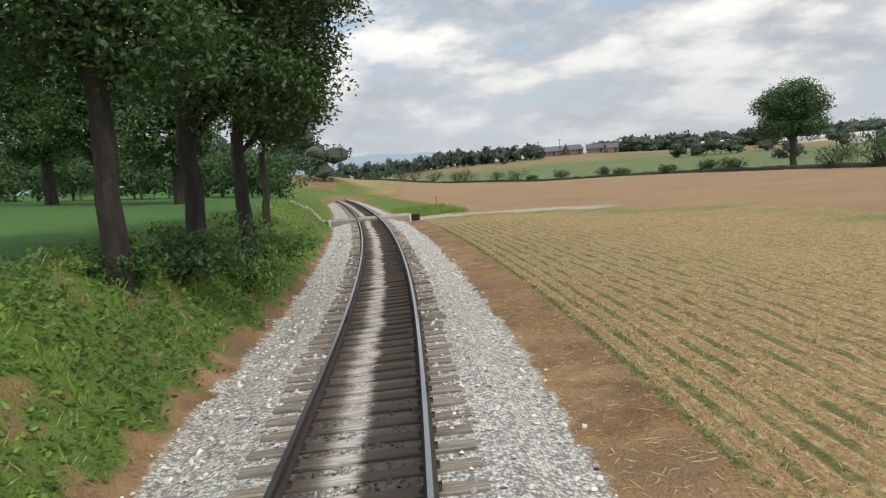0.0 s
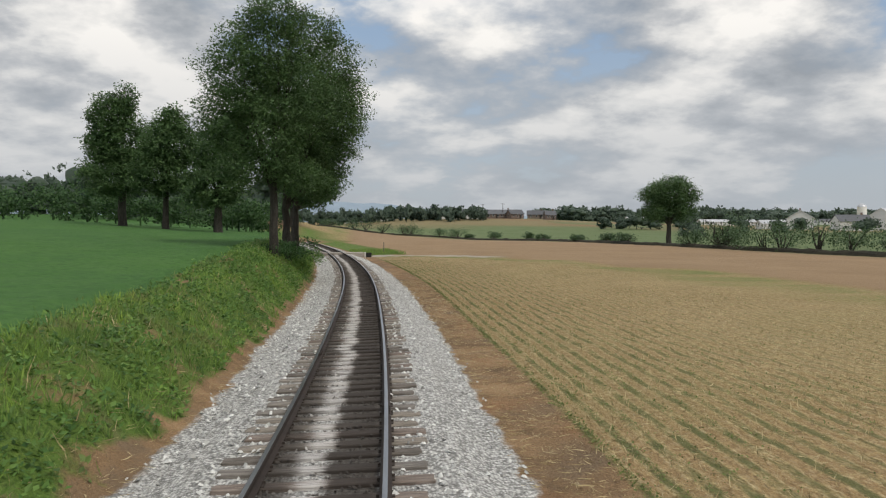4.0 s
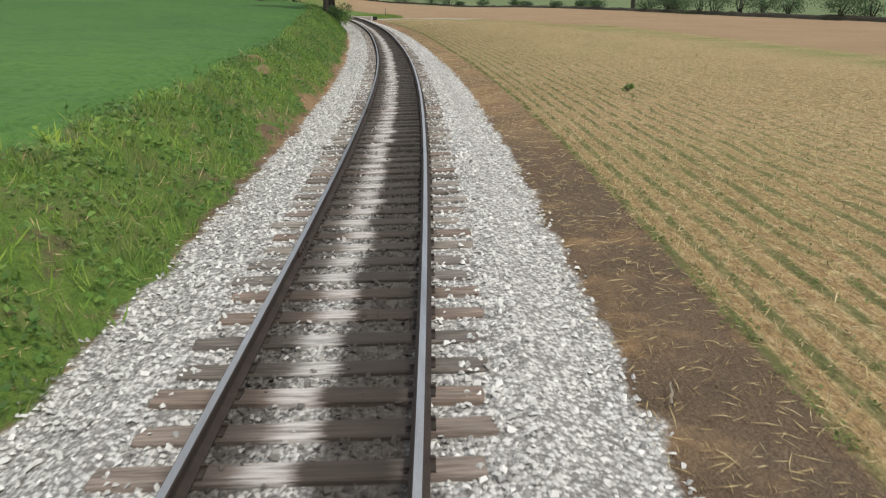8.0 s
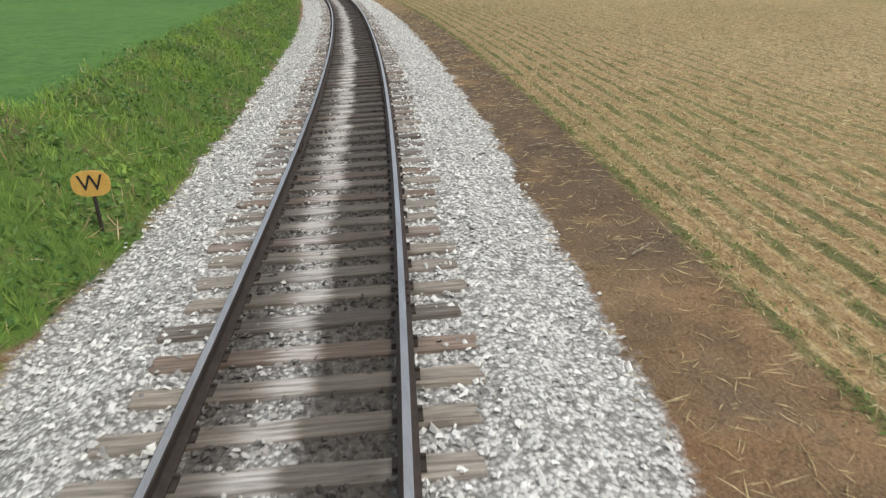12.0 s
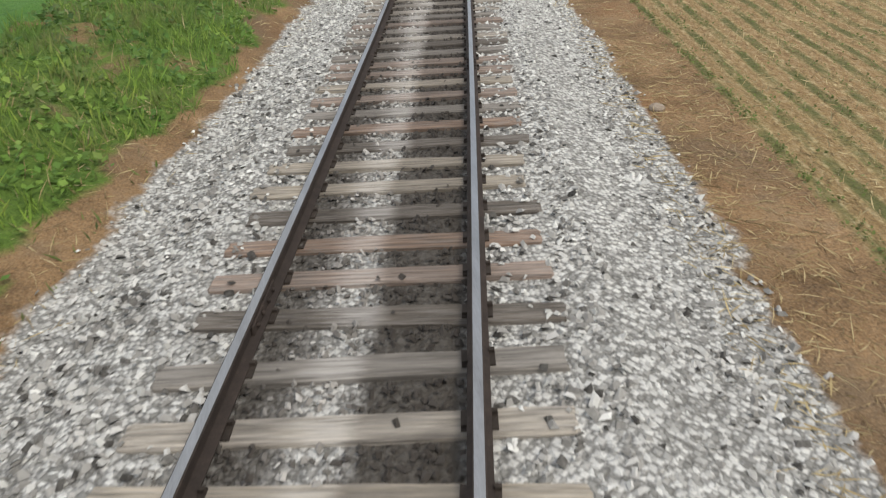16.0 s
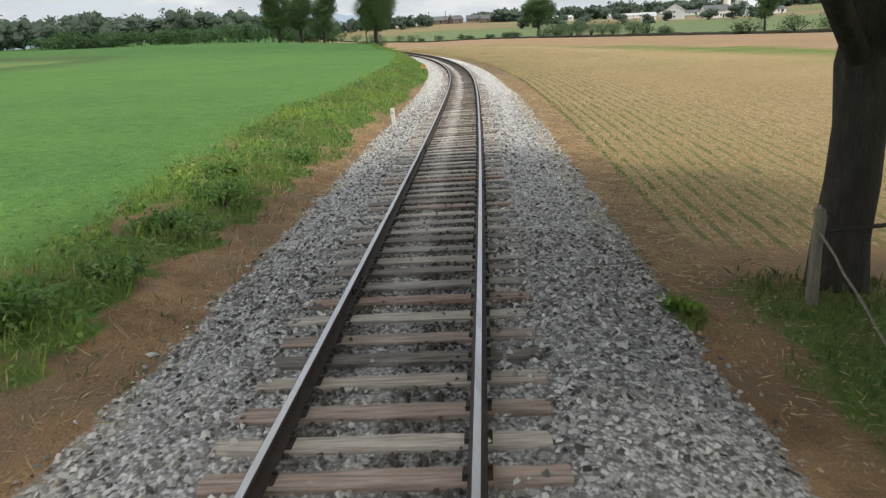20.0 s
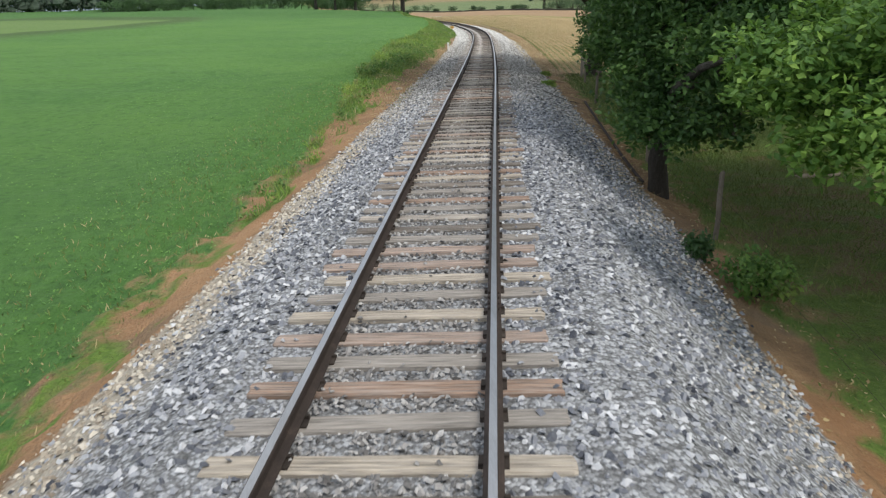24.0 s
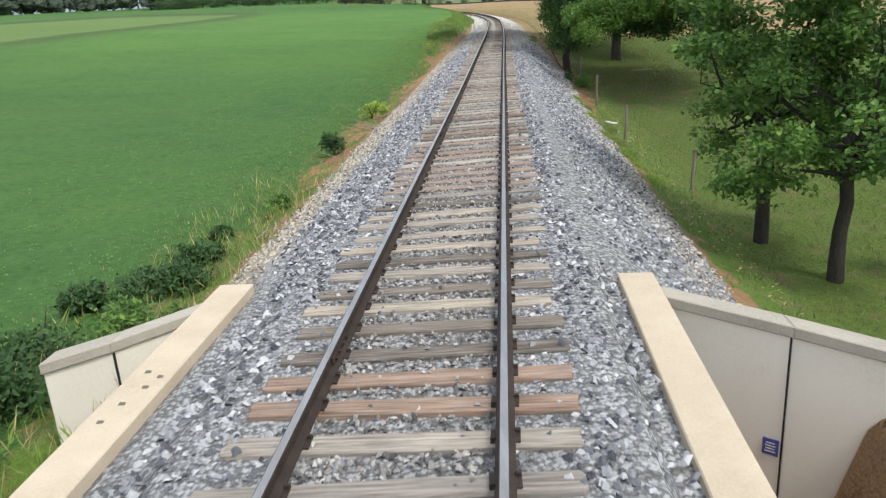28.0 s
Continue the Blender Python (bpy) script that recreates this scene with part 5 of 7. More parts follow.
def foot(s, u, dz=-.05):
    q = on_line(s, u)
    return Vector((q[0], q[1], float(ground_z(q[0:1], q[1:2], np.array([s]), np.array([u]))[0]) + dz))


def lobes(base, rows):
    """Crown lobes named by their place along, beside and above the line."""
    out = []
    for a, b, h, rx, ry, rz in rows:
        q = on_line(a, b)
        out.append((q[0] - base[0], q[1] - base[1], float(np.interp(a, LINE_S, LINE_Z)) + h - base[2], rx, ry, rz))
    return out


SHADE = "trees beside the track"
right_at = foot(17.3, -3.9)
tree("shade_tree", foot(13.1, -4.2), [(-.8, 0, 4.6, 2.2, 2.4, 1.3), (.9, .4, 4.0, 1.5, 1.6, .9), (-.6, 0, 6.2, 2.6, 2.8, 2.0), (.6, 1, 7.8, 2.8, 3.0, 2.4), (-.3, .3, 10.0, 2.3, 2.6, 2.2), (-1.4, -.8, 8.6, 2.0, 2.2, 2.0), (.3, -.6, 11.6, 1.5, 1.6, 1.3), (-2.4, .5, 6.8, 1.8, 2.0, 1.6)],
     70000, .13, .205, 4.4, tree_leaf, "tall dark-leaved tree on the grassy bank", 61, clump=.3, group=SHADE)
tree("shade_tree", right_at, lobes(right_at, [(19.2, -1.5, 6.6, 1.5, 1.6, 1.6), (19.8, -1.2, 8.6, 1.6, 1.8, 1.8), (20.2, -1.2, 10.8, 1.6, 1.8, 1.6), (18.2, -2.2, 5.2, 1.3, 1.4, 1.0), (21, -1.9, 5.4, 1.2, 1.4, 1.0)]) + [(.9, .5, 5.2, 2.0, 2.6, 1.7), (1.5, .4, 7.4, 2.4, 2.8, 2.2), (.6, .2, 9.8, 2.3, 2.4, 2.2), (1.2, -.4, 4.2, 1.5, 1.8, 1.1), (2.7, .5, 8.4, 2.0, 2.2, 2.0), (2.5, .3, 10.6, 1.9, 2.0, 1.8), (1.6, .2, 12.2, 1.6, 1.6, 1.3)],
     64000, .13, .21, 4.0, tree_leaf, "tall dark-leaved tree on the grassy bank", 62, clump=.3, group=SHADE)
tree("shade_tree", foot(21.5, -3.6), [(1.0, 0, 5.6, 1.8, 2.2, 1.8), (.6, .6, 8.0, 2.0, 2.2, 2.2), (.9, 1.5, 4.2, 1.4, 1.7, 1.0)],
     22000, .16, .2, 3.6, tree_leaf, "dark-leaved tree with a trunk wrapped in leaves", 63, clump=.3, group=SHADE)
tree("shade_tree", foot(30, -4.2), [(.6, 0, 4.6, 1.6, 2.0, 1.5), (.3, .4, 6.6, 1.5, 1.7, 1.6)], 12000, .16, .14, 3.0, tree_leaf, "slim dark-leaved tree on the grassy bank", 64, clump=.3, group=SHADE)
FIELD = "trees at the field edge"
tree("field_tree", foot(53.6, -20.6), [(-.8, 0, 4.9, 3.3, 3.0, 2.2), (.8, .3, 7.8, 3.4, 3.0, 2.6), (-1.0, 0, 10.6, 2.2, 2.2, 2.0), (.3, 0, 12.2, 1.1, 1.1, 1.6), (-2.0, 0, 7.8, 1.6, 1.6, 1.7)],
     34000, .25, .38, 4.4, tree_leaf, "large leafy tree at the edge of the green field", 65, .42, group=FIELD)
tree("field_tree", foot(49.5, -16.0), [(-.6, 0, 5.2, 2.8, 2.6, 2.2), (.5, .3, 7.8, 2.9, 2.6, 2.3), (.6, 0, 10.0, 1.3, 1.4, 1.5)],
     24000, .25, .28, 4.2, tree_leaf, "leafy tree at the edge of the green field", 66, .42, group=FIELD)
tree("field_tree", foot(47.1, -11.1), [(-.4, 0, 4.4, 2.9, 2.6, 2.3), (.3, .3, 7.2, 2.9, 2.4, 2.2), (1.2, 0, 9.2, 1.9, 1.9, 1.7)],
     27000, .25, .36, 3.4, tree_leaf, "dark dense tree at the edge of the green field", 67, .42, group=FIELD)
lone_at = Vector((55.2, 110.6, float(land(np.array([55.2]), np.array([110.6]))[0])))
tree("lone_tree", lone_at, [(-2.6, 0, 6.0, 2.6, 2.8, 1.8), (2.4, 0, 6.2, 2.8, 2.8, 2.0), (0, 0, 8.6, 4.2, 4.0, 2.8), (-2.8, 0, 9.2, 2.6, 2.6, 1.8), (3.2, 0, 9.0, 2.4, 2.4, 1.9), (.5, 0, 11.0, 3.4, 3.2, 1.5)],
     24000, .33, .45, 4.2, tree_leaf, "broad dark tree standing alone on the hedge bank", 68, .7)
PASTURE = "trees of the pasture"
# crown is out of view; extra lobes are added to shade track and pasture
tree("pasture_tree", foot(-125.3, 5.5), [(2.5, 1.0, 7.6, 3.8, 3.6, 1.8), (-2.6, .5, 7.8, 3.4, 3.6, 1.8), (.5, -4.0, 7.4, 3.6, 3.4, 1.7), (-2.6, -4.6, 7.8, 3.0, 3.2, 1.6), (0, 4.0, 8.2, 3.2, 3.2, 1.8), (-.6, 0, 10.0, 3.6, 3.6, 2.0), (3.5, -5.0, 7.6, 3.0, 3.0, 1.6), (-5.2, -1.0, 8.4, 2.6, 3.0, 1.3), (-6.0, -5.0, 8.2, 2.6, 3.0, 1.3)],
     19000, .42, .33, 4.4, near_leaf, "large tree with a thick dark trunk beside the fence", 71, .8, (.3, .1), group=PASTURE)
def young(base, rows, n, seed):
    """Bright young outer shoots of a crown."""
    rr = np.random.RandomState(seed)
    p = crown_points(lobes(base, rows), n, rr, .2)
    d = rr.normal(0, 1, p.shape) * (1, 1, .6) - (0, 0, .15)
    return kites(p, d, rr.normal(0, .6, p.shape) + (0, 0, 1), .12 * rr.uniform(.6, 1.3, len(p)), .12 * rr.uniform(.45, .8, len(p)))


low_at = foot(-147.0, 4.3)
broad_tree = \
tree("pasture_tree", low_at, lobes(low_at, [(-147, 4.7, 2.0, 1.2, 1.4, .8), (-146, 6.0, 3.0, 1.8, 2, 1.3), (-148.5, 7.0, 3.0, 1.8, 2, 1.1), (-146.5, 5.2, 4.4, 1.8, 2.2, 1.2), (-144.5, 6.6, 2.6, 1.5, 1.6, 1.1),
     (-144.3, 3.5, 1.9, .6, 1.0, .8), (-147, 3.8, 1.1, .7, 1.0, .6), (-148.7, 4.1, .35, .5, .8, .4), (-148, 3.7, .5, .5, .7, .45), (-149.2, 4.9, 1.6, .9, 1.0, .8), (-149.3, 4.9, .65, .7, .8, .45),
     (-149.4, 5.8, 2.1, 1.0, 1.1, .8), (-145.8, 3.9, 2.5, .8, 1.1, .7), (-143.2, 5.2, 3.2, 1.3, 1.2, 1.0), (-142.6, 6.6, 1.2, .9, 1.0, .8), (-146.4, 4.2, .6, .6, .7, .4), (-151.0, 6.9, 1.6, 1.0, 1.0, .7), (-149.8, 7.2, 1.0, 1.2, 1.2, .6), (-151.8, 9.0, 1.1, 1.4, 1.3, .6), (-150.5, 10.8, 1.8, 1.5, 1.5, .8), (-148.5, 8.6, 1.4, 1.5, 1.4, .8), (-153.8, 10.4, 1.6, 1.2, 1.2, .6), (-141.5, 4.7, 2.1, .8, 1.0, .8), (-140.3, 4.7, 1.6, .7, .9, .7), (-142.6, 4.5, 2.6, .8, 1.0, .7), (-139.3, 4.4, 1.2, .45, .7, .5)]),
     76000, .14, .2, 2.4, near_leaf, "broad tree whose low leafy branches hang by the track", 72, .26, (.1, .3), limbs=5, group=PASTURE)
v, f = young(low_at, [(-154.8, 6.6, 2.2, 1.4, 1.2, .7), (-152.5, 8.6, 2.3, 1.6, 1.6, .7), (-150.5, 11.0, 2.7, 2.0, 2.0, .8), (-154.2, 4.2, 1.75, .5, .6, .4), (-154.8, 4.5, 2.0, .5, .6, .4), 
                      (-155.5, 4.9, 1.5, .6, .5, .4), (-154.9, 4.4, 1.1, .4, .5, .3), (-156.1, 4.9, 1.0, .4, .4, .35), (-154.9, 4.9, 2.4, .6, .6, .4), (-153.6, 4.2, 2.1, .5, .6, .4), (-153.2, 5.6, 2.5, .9, .9, .5), (-155.2, 5.6, 1.6, .7, .7, .5)], 36000, 73)
put_mesh("young_foliage", mesh_of("young_foliage", v, [f], lime_near), broad_tree, "bright young leaves")
v, f = joined([tube(np.linspace(0, 1, 6)[:, None] * (np.array(e) - (0, 0, 2.0)) + (0, 0, 2.0) + np.sin(np.linspace(0, 3.14, 6))[:, None] * (0, 0, .5), np.linspace(.11, .02, 6), 7)
               for e in [q[:3] for q in lobes(low_at, [(-154.8, 6.6, 2.4, 0, 0, 0), (-152.5, 8.6, 2.8, 0, 0, 0), (-148, 11.5, 2.8, 0, 0, 0), (-154.2, 4.4, 1.9, 0, 0, 0), (-139.4, 4.5, 1.4, 0, 0, 0)])]])
put_mesh("limb", mesh_of("limb", v, [f], bark, smooth=True), broad_tree)
# mostly unseen high lobes, added to cast shade on pasture and ballast
high = lobes(low_at, [(-153.5, 11.5, 6.0, 3.2, 3.4, 1.3), (-151, 9.4, 6.2, 2.8, 3.0, 1.3), (-157, 11, 6.0, 3.0, 3.0, 1.3), (-148.5, 12, 6.2, 3.2, 3.4, 1.4), (-150.5, 11, 7.6, 3.2, 3.4, 1.4), (-144.5, 6.0, 6.4, 2.2, 2.4, 1.0), (-146.5, 6.6, 6.6, 2.2, 2.4, 1.0)])
rr = np.random.RandomState(77)
p = crown_points(high, 19000, rr, .8)
v, f = kites(p, rr.normal(0, 1, p.shape) * (1, 1, .6), rr.normal(0, .6, p.shape) + (0, 0, 1), .42 * rr.uniform(.6, 1.3, len(p)), .42 * rr.uniform(.45, .8, len(p)))
put_mesh("shading_crown", mesh_of("shading_crown", v, [f], near_leaf), broad_tree)
# trunk and high crown are added out of view to shade the ground
shade_at = foot(-138.6, 8.2)
shade_tree = tree("pasture_tree", shade_at, lobes(shade_at, [(-135.5, 8.4, 6.0, 2.6, 2.8, 1.3), (-139.2, 8.2, 6.1, 2.6, 2.8, 1.3), (-142.2, 7.2, 6.0, 2.2, 2.4, 1.1), (-134, 10.5, 6.3, 2.6, 2.8, 1.4), (-137.5, 10.5, 7.4, 3.0, 3.0, 1.5), (-140, 11.5, 6.2, 2.6, 2.6, 1.4), (-132.3, 8.8, 6.0, 2.2, 2.4, 1.2), (-137, 4.6, 7.8, 2.4, 2.8, 1.2)]),
     15000, .42, .28, 5.2, near_leaf, "tall unseen tree added in the pasture to cast shade", 78, .7, group=PASTURE)
HANGING = [(-134.9, 4.1, 1.2, .35, .4, .3), (-135.2, 4.7, .95, .5, .5, .35), (-135.4, 5.4, 1.2, .7, .7, .45), (-135.2, 5.2, .4, .5, .5, .35), (-136.2, 6.3, 1.2, .7, .7, .5), (-135.6, 5.6, -.8, .45, .45, .28),
           (-137.0, 6.6, 2.6, 1.0, 1.0, .6), (-138.0, 3.9, 2.2, .6, .6, .4), (-138.3, 4.7, 2.3, .7, .7, .45), (-137.6, 4.4, 1.4, .5, .5, .4), (-138.7, 4.6, 3.0, .8, .8, .5), (-137.4, 5.4, 1.9, .7, .7, .5), (-137.2, 7.2, 3.6, 1.0, 1.0, .7)]
v, f = young(shade_at, HANGING, 17000, 79)
put_mesh("hanging_foliage", mesh_of("hanging_foliage", v, [f], near_leaf), shade_tree, "dark leaves on low hanging boughs")
start = np.array([0, 0, 4.6])
v, f = joined([tube(start + np.linspace(0, 1, 6)[:, None] * (np.array(e[:3]) - start) + np.sin(np.linspace(0, 3.14, 6))[:, None] * (0, 0, .4), np.linspace(.07, .012, 6), 7) for e in lobes(shade_at, HANGING)[::2]])
put_mesh("limb", mesh_of("limb", v, [f], bark, smooth=True), shade_tree)


def boughs(base, n, low, high, reach, lean, seed):
    """Separate leafy boughs round a trunk: low ones hang far out, high ones crowd together."""
    q = np.random.RandomState(seed)
    out = []
    for k in range(n):
        f = (k + q.uniform(0, 1)) / n
        a, d = 2.4 * k + q.uniform(-.5, .5), reach * q.uniform(.35, 1.0) * (1.05 - .5 * f)
        x, y = math.cos(a) * d + lean[0] * (1 - f), math.sin(a) * d + lean[1] * (1 - f)
        size = q.uniform(.42, .8)
        out.append((x, y, low + (high - low) * f - .25 * d * (1 - f), size * 1.15, size * 1.15, size * .5))
    return out


slim_at = foot(-175.6, 6.35)
tree("pasture_tree", slim_at, boughs(slim_at, 30, 2.5, 7.6, 2.3, (-.4, -.6), 741), 21000, .135, .14, 3.4, slim_leaf, "slim leafy tree below the embankment", 74, .2, limbs=16, group=PASTURE, drop=.35)
slim_at = foot(-178.0, 7.0)
tree("pasture_tree", slim_at, boughs(slim_at, 26, 2.5, 7.4, 2.1, (.2, -.6), 752), 18000, .135, .13, 3.2, slim_leaf, "slim leafy tree below the embankment", 75, .2, limbs=14, group=PASTURE, drop=.35)
tree("pasture_tree", foot(-168.5, 16.5), [(0, 0, 4.2, 2.6, 2.6, 1.6), (-1.0, .5, 6.0, 2.6, 2.6, 1.8)], 7000, .24, .2, 3.2, near_leaf, "round leafy tree further out in the pasture", 76, .5, group=PASTURE)


def bush(name, base, size, mat, label, seed, leaf=.09, n=900, squat=.8, group=""):
    rr = np.random.RandomState(seed)
    ob = thing(name, Matrix.Translation(base), label, "bush", group)
    pieces = []
    for _ in range(5):
        e = rr.normal(0, .25, 3) * size * (1, 1, .4) + (0, 0, size * squat * .7)
        pieces.append(tube(np.linspace(0, 1, 4)[:, None] * e + rr.normal(0, .03, (4, 3)) * size, np.array([.03, .022, .015, .006]) * max(size, .5), 5))
    v, f = joined(pieces)
    put_mesh("stem", mesh_of("stem", v, [f], bark), ob)
    blobs = [(rr.normal(0, .3) * size, rr.normal(0, .3) * size, size * squat * rr.uniform(.35, .75), size * .45, size * .45, size * squat * .4) for _ in range(5)]
    p = crown_points(blobs, n, rr, size * .13, 12)
    p[:, 2] = np.maximum(p[:, 2], .02)
    v, f = kites(p, rr.normal(0, 1, p.shape) + (0, 0, .3), rr.normal(0, .6, p.shape) + (0, 0, 1), leaf * rr.uniform(.6, 1.3, len(p)), leaf * rr.uniform(.35, .7, len(p)))
    put_mesh("leaves", mesh_of("leaves", v, [f], mat), ob)
    return ob


LOW = "low bushes by the track"
bush("bush", foot(15.6, -3.75), 1.5, bush_mat, "dark leafy bush on the bank under the trees", 81, .14, 1800)
bush("bush", foot(13.4, -4.1), 1.0, bush_mat, "dark leafy bush at the foot of a trunk", 82, .13, 1000)
bush("bush", foot(18.6, -3.2), 1.3, weed_mat, "tangled bright bush on the bank", 83, .13, 1500)
bush("bush", foot(23, -3.3), 1.5, weed_mat, "tangled bright bush on the bank", 84, .13, 1500)
bush("bush", foot(27, -3.2), 1.3, weed_mat, "tangled bright bush on the bank", 85, .13, 1200)
bush("bush", foot(-162.0, -4.5), .75, lime_mat, "bright yellow-green bush at the field edge", 86, .1, 900)
bush("bush", foot(-168.5, -4.65), .42, bush_mat, "dark green bush at the field edge", 87, .1, 1000, 1.8)
bush("bush", foot(-175.0, -4.6), .5, weed_mat, "small green bush at the field edge", 88, .09, 500)
bush("bush", foot(-152.3, 4.75), .85, weed_mat, "leafy green bush beside a fence post", 89, .13, 800)
bush("bush", foot(-151.3, 4.2), .6, bush_mat, "low dark bush on the embankment edge", 90, .1, 500)
for k, (s, u, sz) in enumerate(((-121.5, -4.0, .75), (-123.6, -4.3, .6), (-126.0, -4.2, .7), (-127.6, -4.6, .65), (-116.5, -3.8, .55), (-129.6, -4.9, .5), (-119.0, -4.9, .5))):
    bush("weed_clump", foot(s, u), sz, weed_mat, "clump of tall leafy weeds on the bank edge", 100 + k, .1, 600, .6, "weed clumps on the bank")
for k, (s, u, sz) in enumerate(((-126.9, 3.05, .28), (-131.5, 2.95, .36))):
    bush("grass_clump", foot(s, u), sz, grass_mat, "small clump of green grass in the ballast edge", 120 + k, .12, 300, .6, "grass clumps by the fence")
for k, (s, u, sz) in enumerate(((-182.0, -4.9, 1.0), (-180.0, -5.1, .9), (-184.2, -5.3, 1.3), (-186.3, -5.2, 1.4), (-188, -6.0, 1.6), (-178.2, -5.4, .7), (-185.4, -6.6, 1.5), (-182.6, -6.2, 1.1), (-180.6, -6.3, .9), (-189.2, -5.0, 1.3), (-176.6, -5.6, .5))):
    bush("bush", foot(s, u), sz * .8, bush_mat if k % 3 else weed_mat, "leafy bush in the ditch by the culvert", 130 + k, .11, int(700 + 700 * sz), .7, "bushes by the culvert")
bush("field_weed", foot(-27.8, 7.35), .26, weed_mat, "lone green weed standing in the stubble", 140, .09, 160)


# ---- fence, signs and lineside things ----
old_wood = plain("gray_fence_wood", [(.25, (.10, .085, .07)), (.5, (.22, .19, .155)), (.75, (.36, .32, .27))], 3, 24, .9, 0, .7, .012, .2, (4, 4, .5))
white_paint = plain("chipped_white_paint", [(.22, (.36, .33, .29)), (.34, (.72, .71, .67)), (.8, (.84, .83, .80))], 9, 40, .8, 0, .4, .006, .05)
black_paint = plain("black_paint", [(.3, (.015, .015, .016)), (.7, (.035, .034, .033))], 10, 50, .7, 0, .2, .002, .1)
amber = plain("faded_amber_paint", [(.3, (.55, .30, .06)), (.6, (.72, .44, .12)), (.8, (.80, .55, .22))], 8, 40, .6, 0, .2, .002, .05)
sandy = plain("sandy_concrete", [(.25, (.46, .385, .285)), (.5, (.60, .515, .395)), (.75, (.70, .62, .50))], 1.3, 45, .9, 0, .35, .004, .05)
pale_concrete = plain("pale_concrete", [(.25, (.68, .65, .57)), (.5, (.83, .80, .715)), (.75, (.88, .86, .79))], .8, 40, .9, 0, .3, .004, .05)
coping_gray = plain("weathered_coping", [(.25, (.26, .245, .21)), (.5, (.42, .395, .34)), (.75, (.54, .51, .45))], 1.6, 40, .9, 0, .4, .005, .05)
blue_paint = plain("blue_paint", [(.3, (.05, .06, .24)), (.7, (.10, .12, .40))], 20, 60, .6, 0, .1, .001, .05)
plastic = plain("white_plastic", [(.3, (.62, .62, .60)), (.7, (.80, .80, .78))], 6, 40, .5, 0, .1, .002, .05)
dead = plain("dead_twig", [(.3, (.22, .18, .13)), (.7, (.42, .36, .28))], 5, 30, .9, 0, .4, .004, .2)


def turned(s, u, dz=0.0, extra=0.0):
    """Pose of a thing that stands on the land square to the track."""
    p = foot(s, u, dz)
    return Matrix.Translation(p) @ Matrix.Rotation(float(np.interp(s, LINE_S, LINE_A)) + extra, 4, "Z")


def fence_post(s, u, tall, label, seed, lean=(0, 0), thick=.055, group="fence posts of the pasture"):
    rr = np.random.RandomState(seed)
    ob = thing("fence_post", turned(s, u) @ Matrix.Rotation(lean[0], 4, "X") @ Matrix.Rotation(lean[1], 4, "Y"), label, "fence post", group)
    z = np.array([-.3, 0, tall * .3, tall * .6, tall * .9, tall - .015, tall])
    path = np.stack([rr.normal(0, .006, 7), rr.normal(0, .006, 7), z], -1)
    v, f = tube(path, thick * np.array([1.05, 1.05, 1, .98, .95, .93, .6]), 9, rr, .05)
    cap = np.arange(len(v) - 9, len(v))[None]
    put_mesh("post", mesh_of("post", v, [f, cap], old_wood), ob)
    for h in (.42, .78):
        part("staple", box(.02, .012, .03, (thick * .97, 0, h * tall), 0), rust, ob)
    return ob


fence_post(-126.1, 4.85, 1.25, "weathered gray corner post of the pasture fence", 1, (0, .02), .075)
fence_post(-128.4, 4.75, 1.2, "weathered gray fence post below the big tree", 2, (0, -.05), .05)
fence_post(-124.2, 9.3, 1.1, "weathered gray post carrying the fence rail", 3, (0, 0), .06)
fence_post(-134.2, 4.5, 1.25, "pale weathered fence post beside the ballast", 4, (0, .03), .055)
fence_post(-149.6, 4.85, 1.3, "gray fence post standing in the bushes", 5, (0, .03), .05)
fence_post(-157.5, 4.8, 1.35, "weathered gray fence post below the ballast", 6, (0, .02), .055)
fence_post(-165.75, 4.85, 1.2, "dark weathered fence post in the grass", 7, (0, .02), .05)
fence_post(-171.4, 5.8, 1.15, "dark weathered fence post in the grass", 8, (0, .06), .05)
fence_post(-143.0, 4.8, 1.2, "gray fence post under the branches", 9, (0, .02), .05)


def pole_between(name, a, b, r0, r1, mat, label, category, sides=7, seed=0, sag=0.0):
    rr = np.random.RandomState(seed)
    t = np.linspace(0, 1, 9)[:, None]
    p = np.asarray(a)[None] * (1 - t) + np.asarray(b)[None] * t - np.array([[0, 0, 1]]) * sag * 4 * t * (1 - t) + rr.normal(0, .006, (9, 3))
    v, f = tube(p - np.asarray(a), np.linspace(r0, r1, 9), sides, rr, .05)
    ob = put_mesh(name, mesh_of(name, v, [f], mat, smooth=True))
    ob.location = a
    return tagged(ob, label, category)


c1, c2, c3 = foot(-126.1, 4.85), foot(-128.4, 4.75), foot(-124.2, 9.3)
pole_between("fence_rail", c1 + Vector((.05, .05, .98)), c3 + Vector((0, 0, .85)), .03, .03, bark, "dark round timber rail between two fence posts", "fence rail", 8, 11)
pole_between("fence_rail", c3 + Vector((0, 0, .85)), foot(-122.8, 14.5) + Vector((0, 0, .8)), .03, .03, bark, "dark round timber rail between two fence posts", "fence rail", 8, 12)
pole_between("fence_brace", c1 + Vector((0, 0, 1.05)), c2 + Vector((0, 0, .25)), .016, .014, old_wood, "thin diagonal brace of the corner post", "fence brace", 7, 13)
fence_post(-122.8, 14.5, 1.1, "weathered gray post carrying the fence rail", 14, (0, 0), .06)
line_posts = [foot(-128.4, 4.75), foot(-134.2, 4.5), foot(-143.0, 4.8), foot(-149.6, 4.85), foot(-157.5, 4.8), foot(-165.75, 4.85), foot(-171.4, 5.8)]
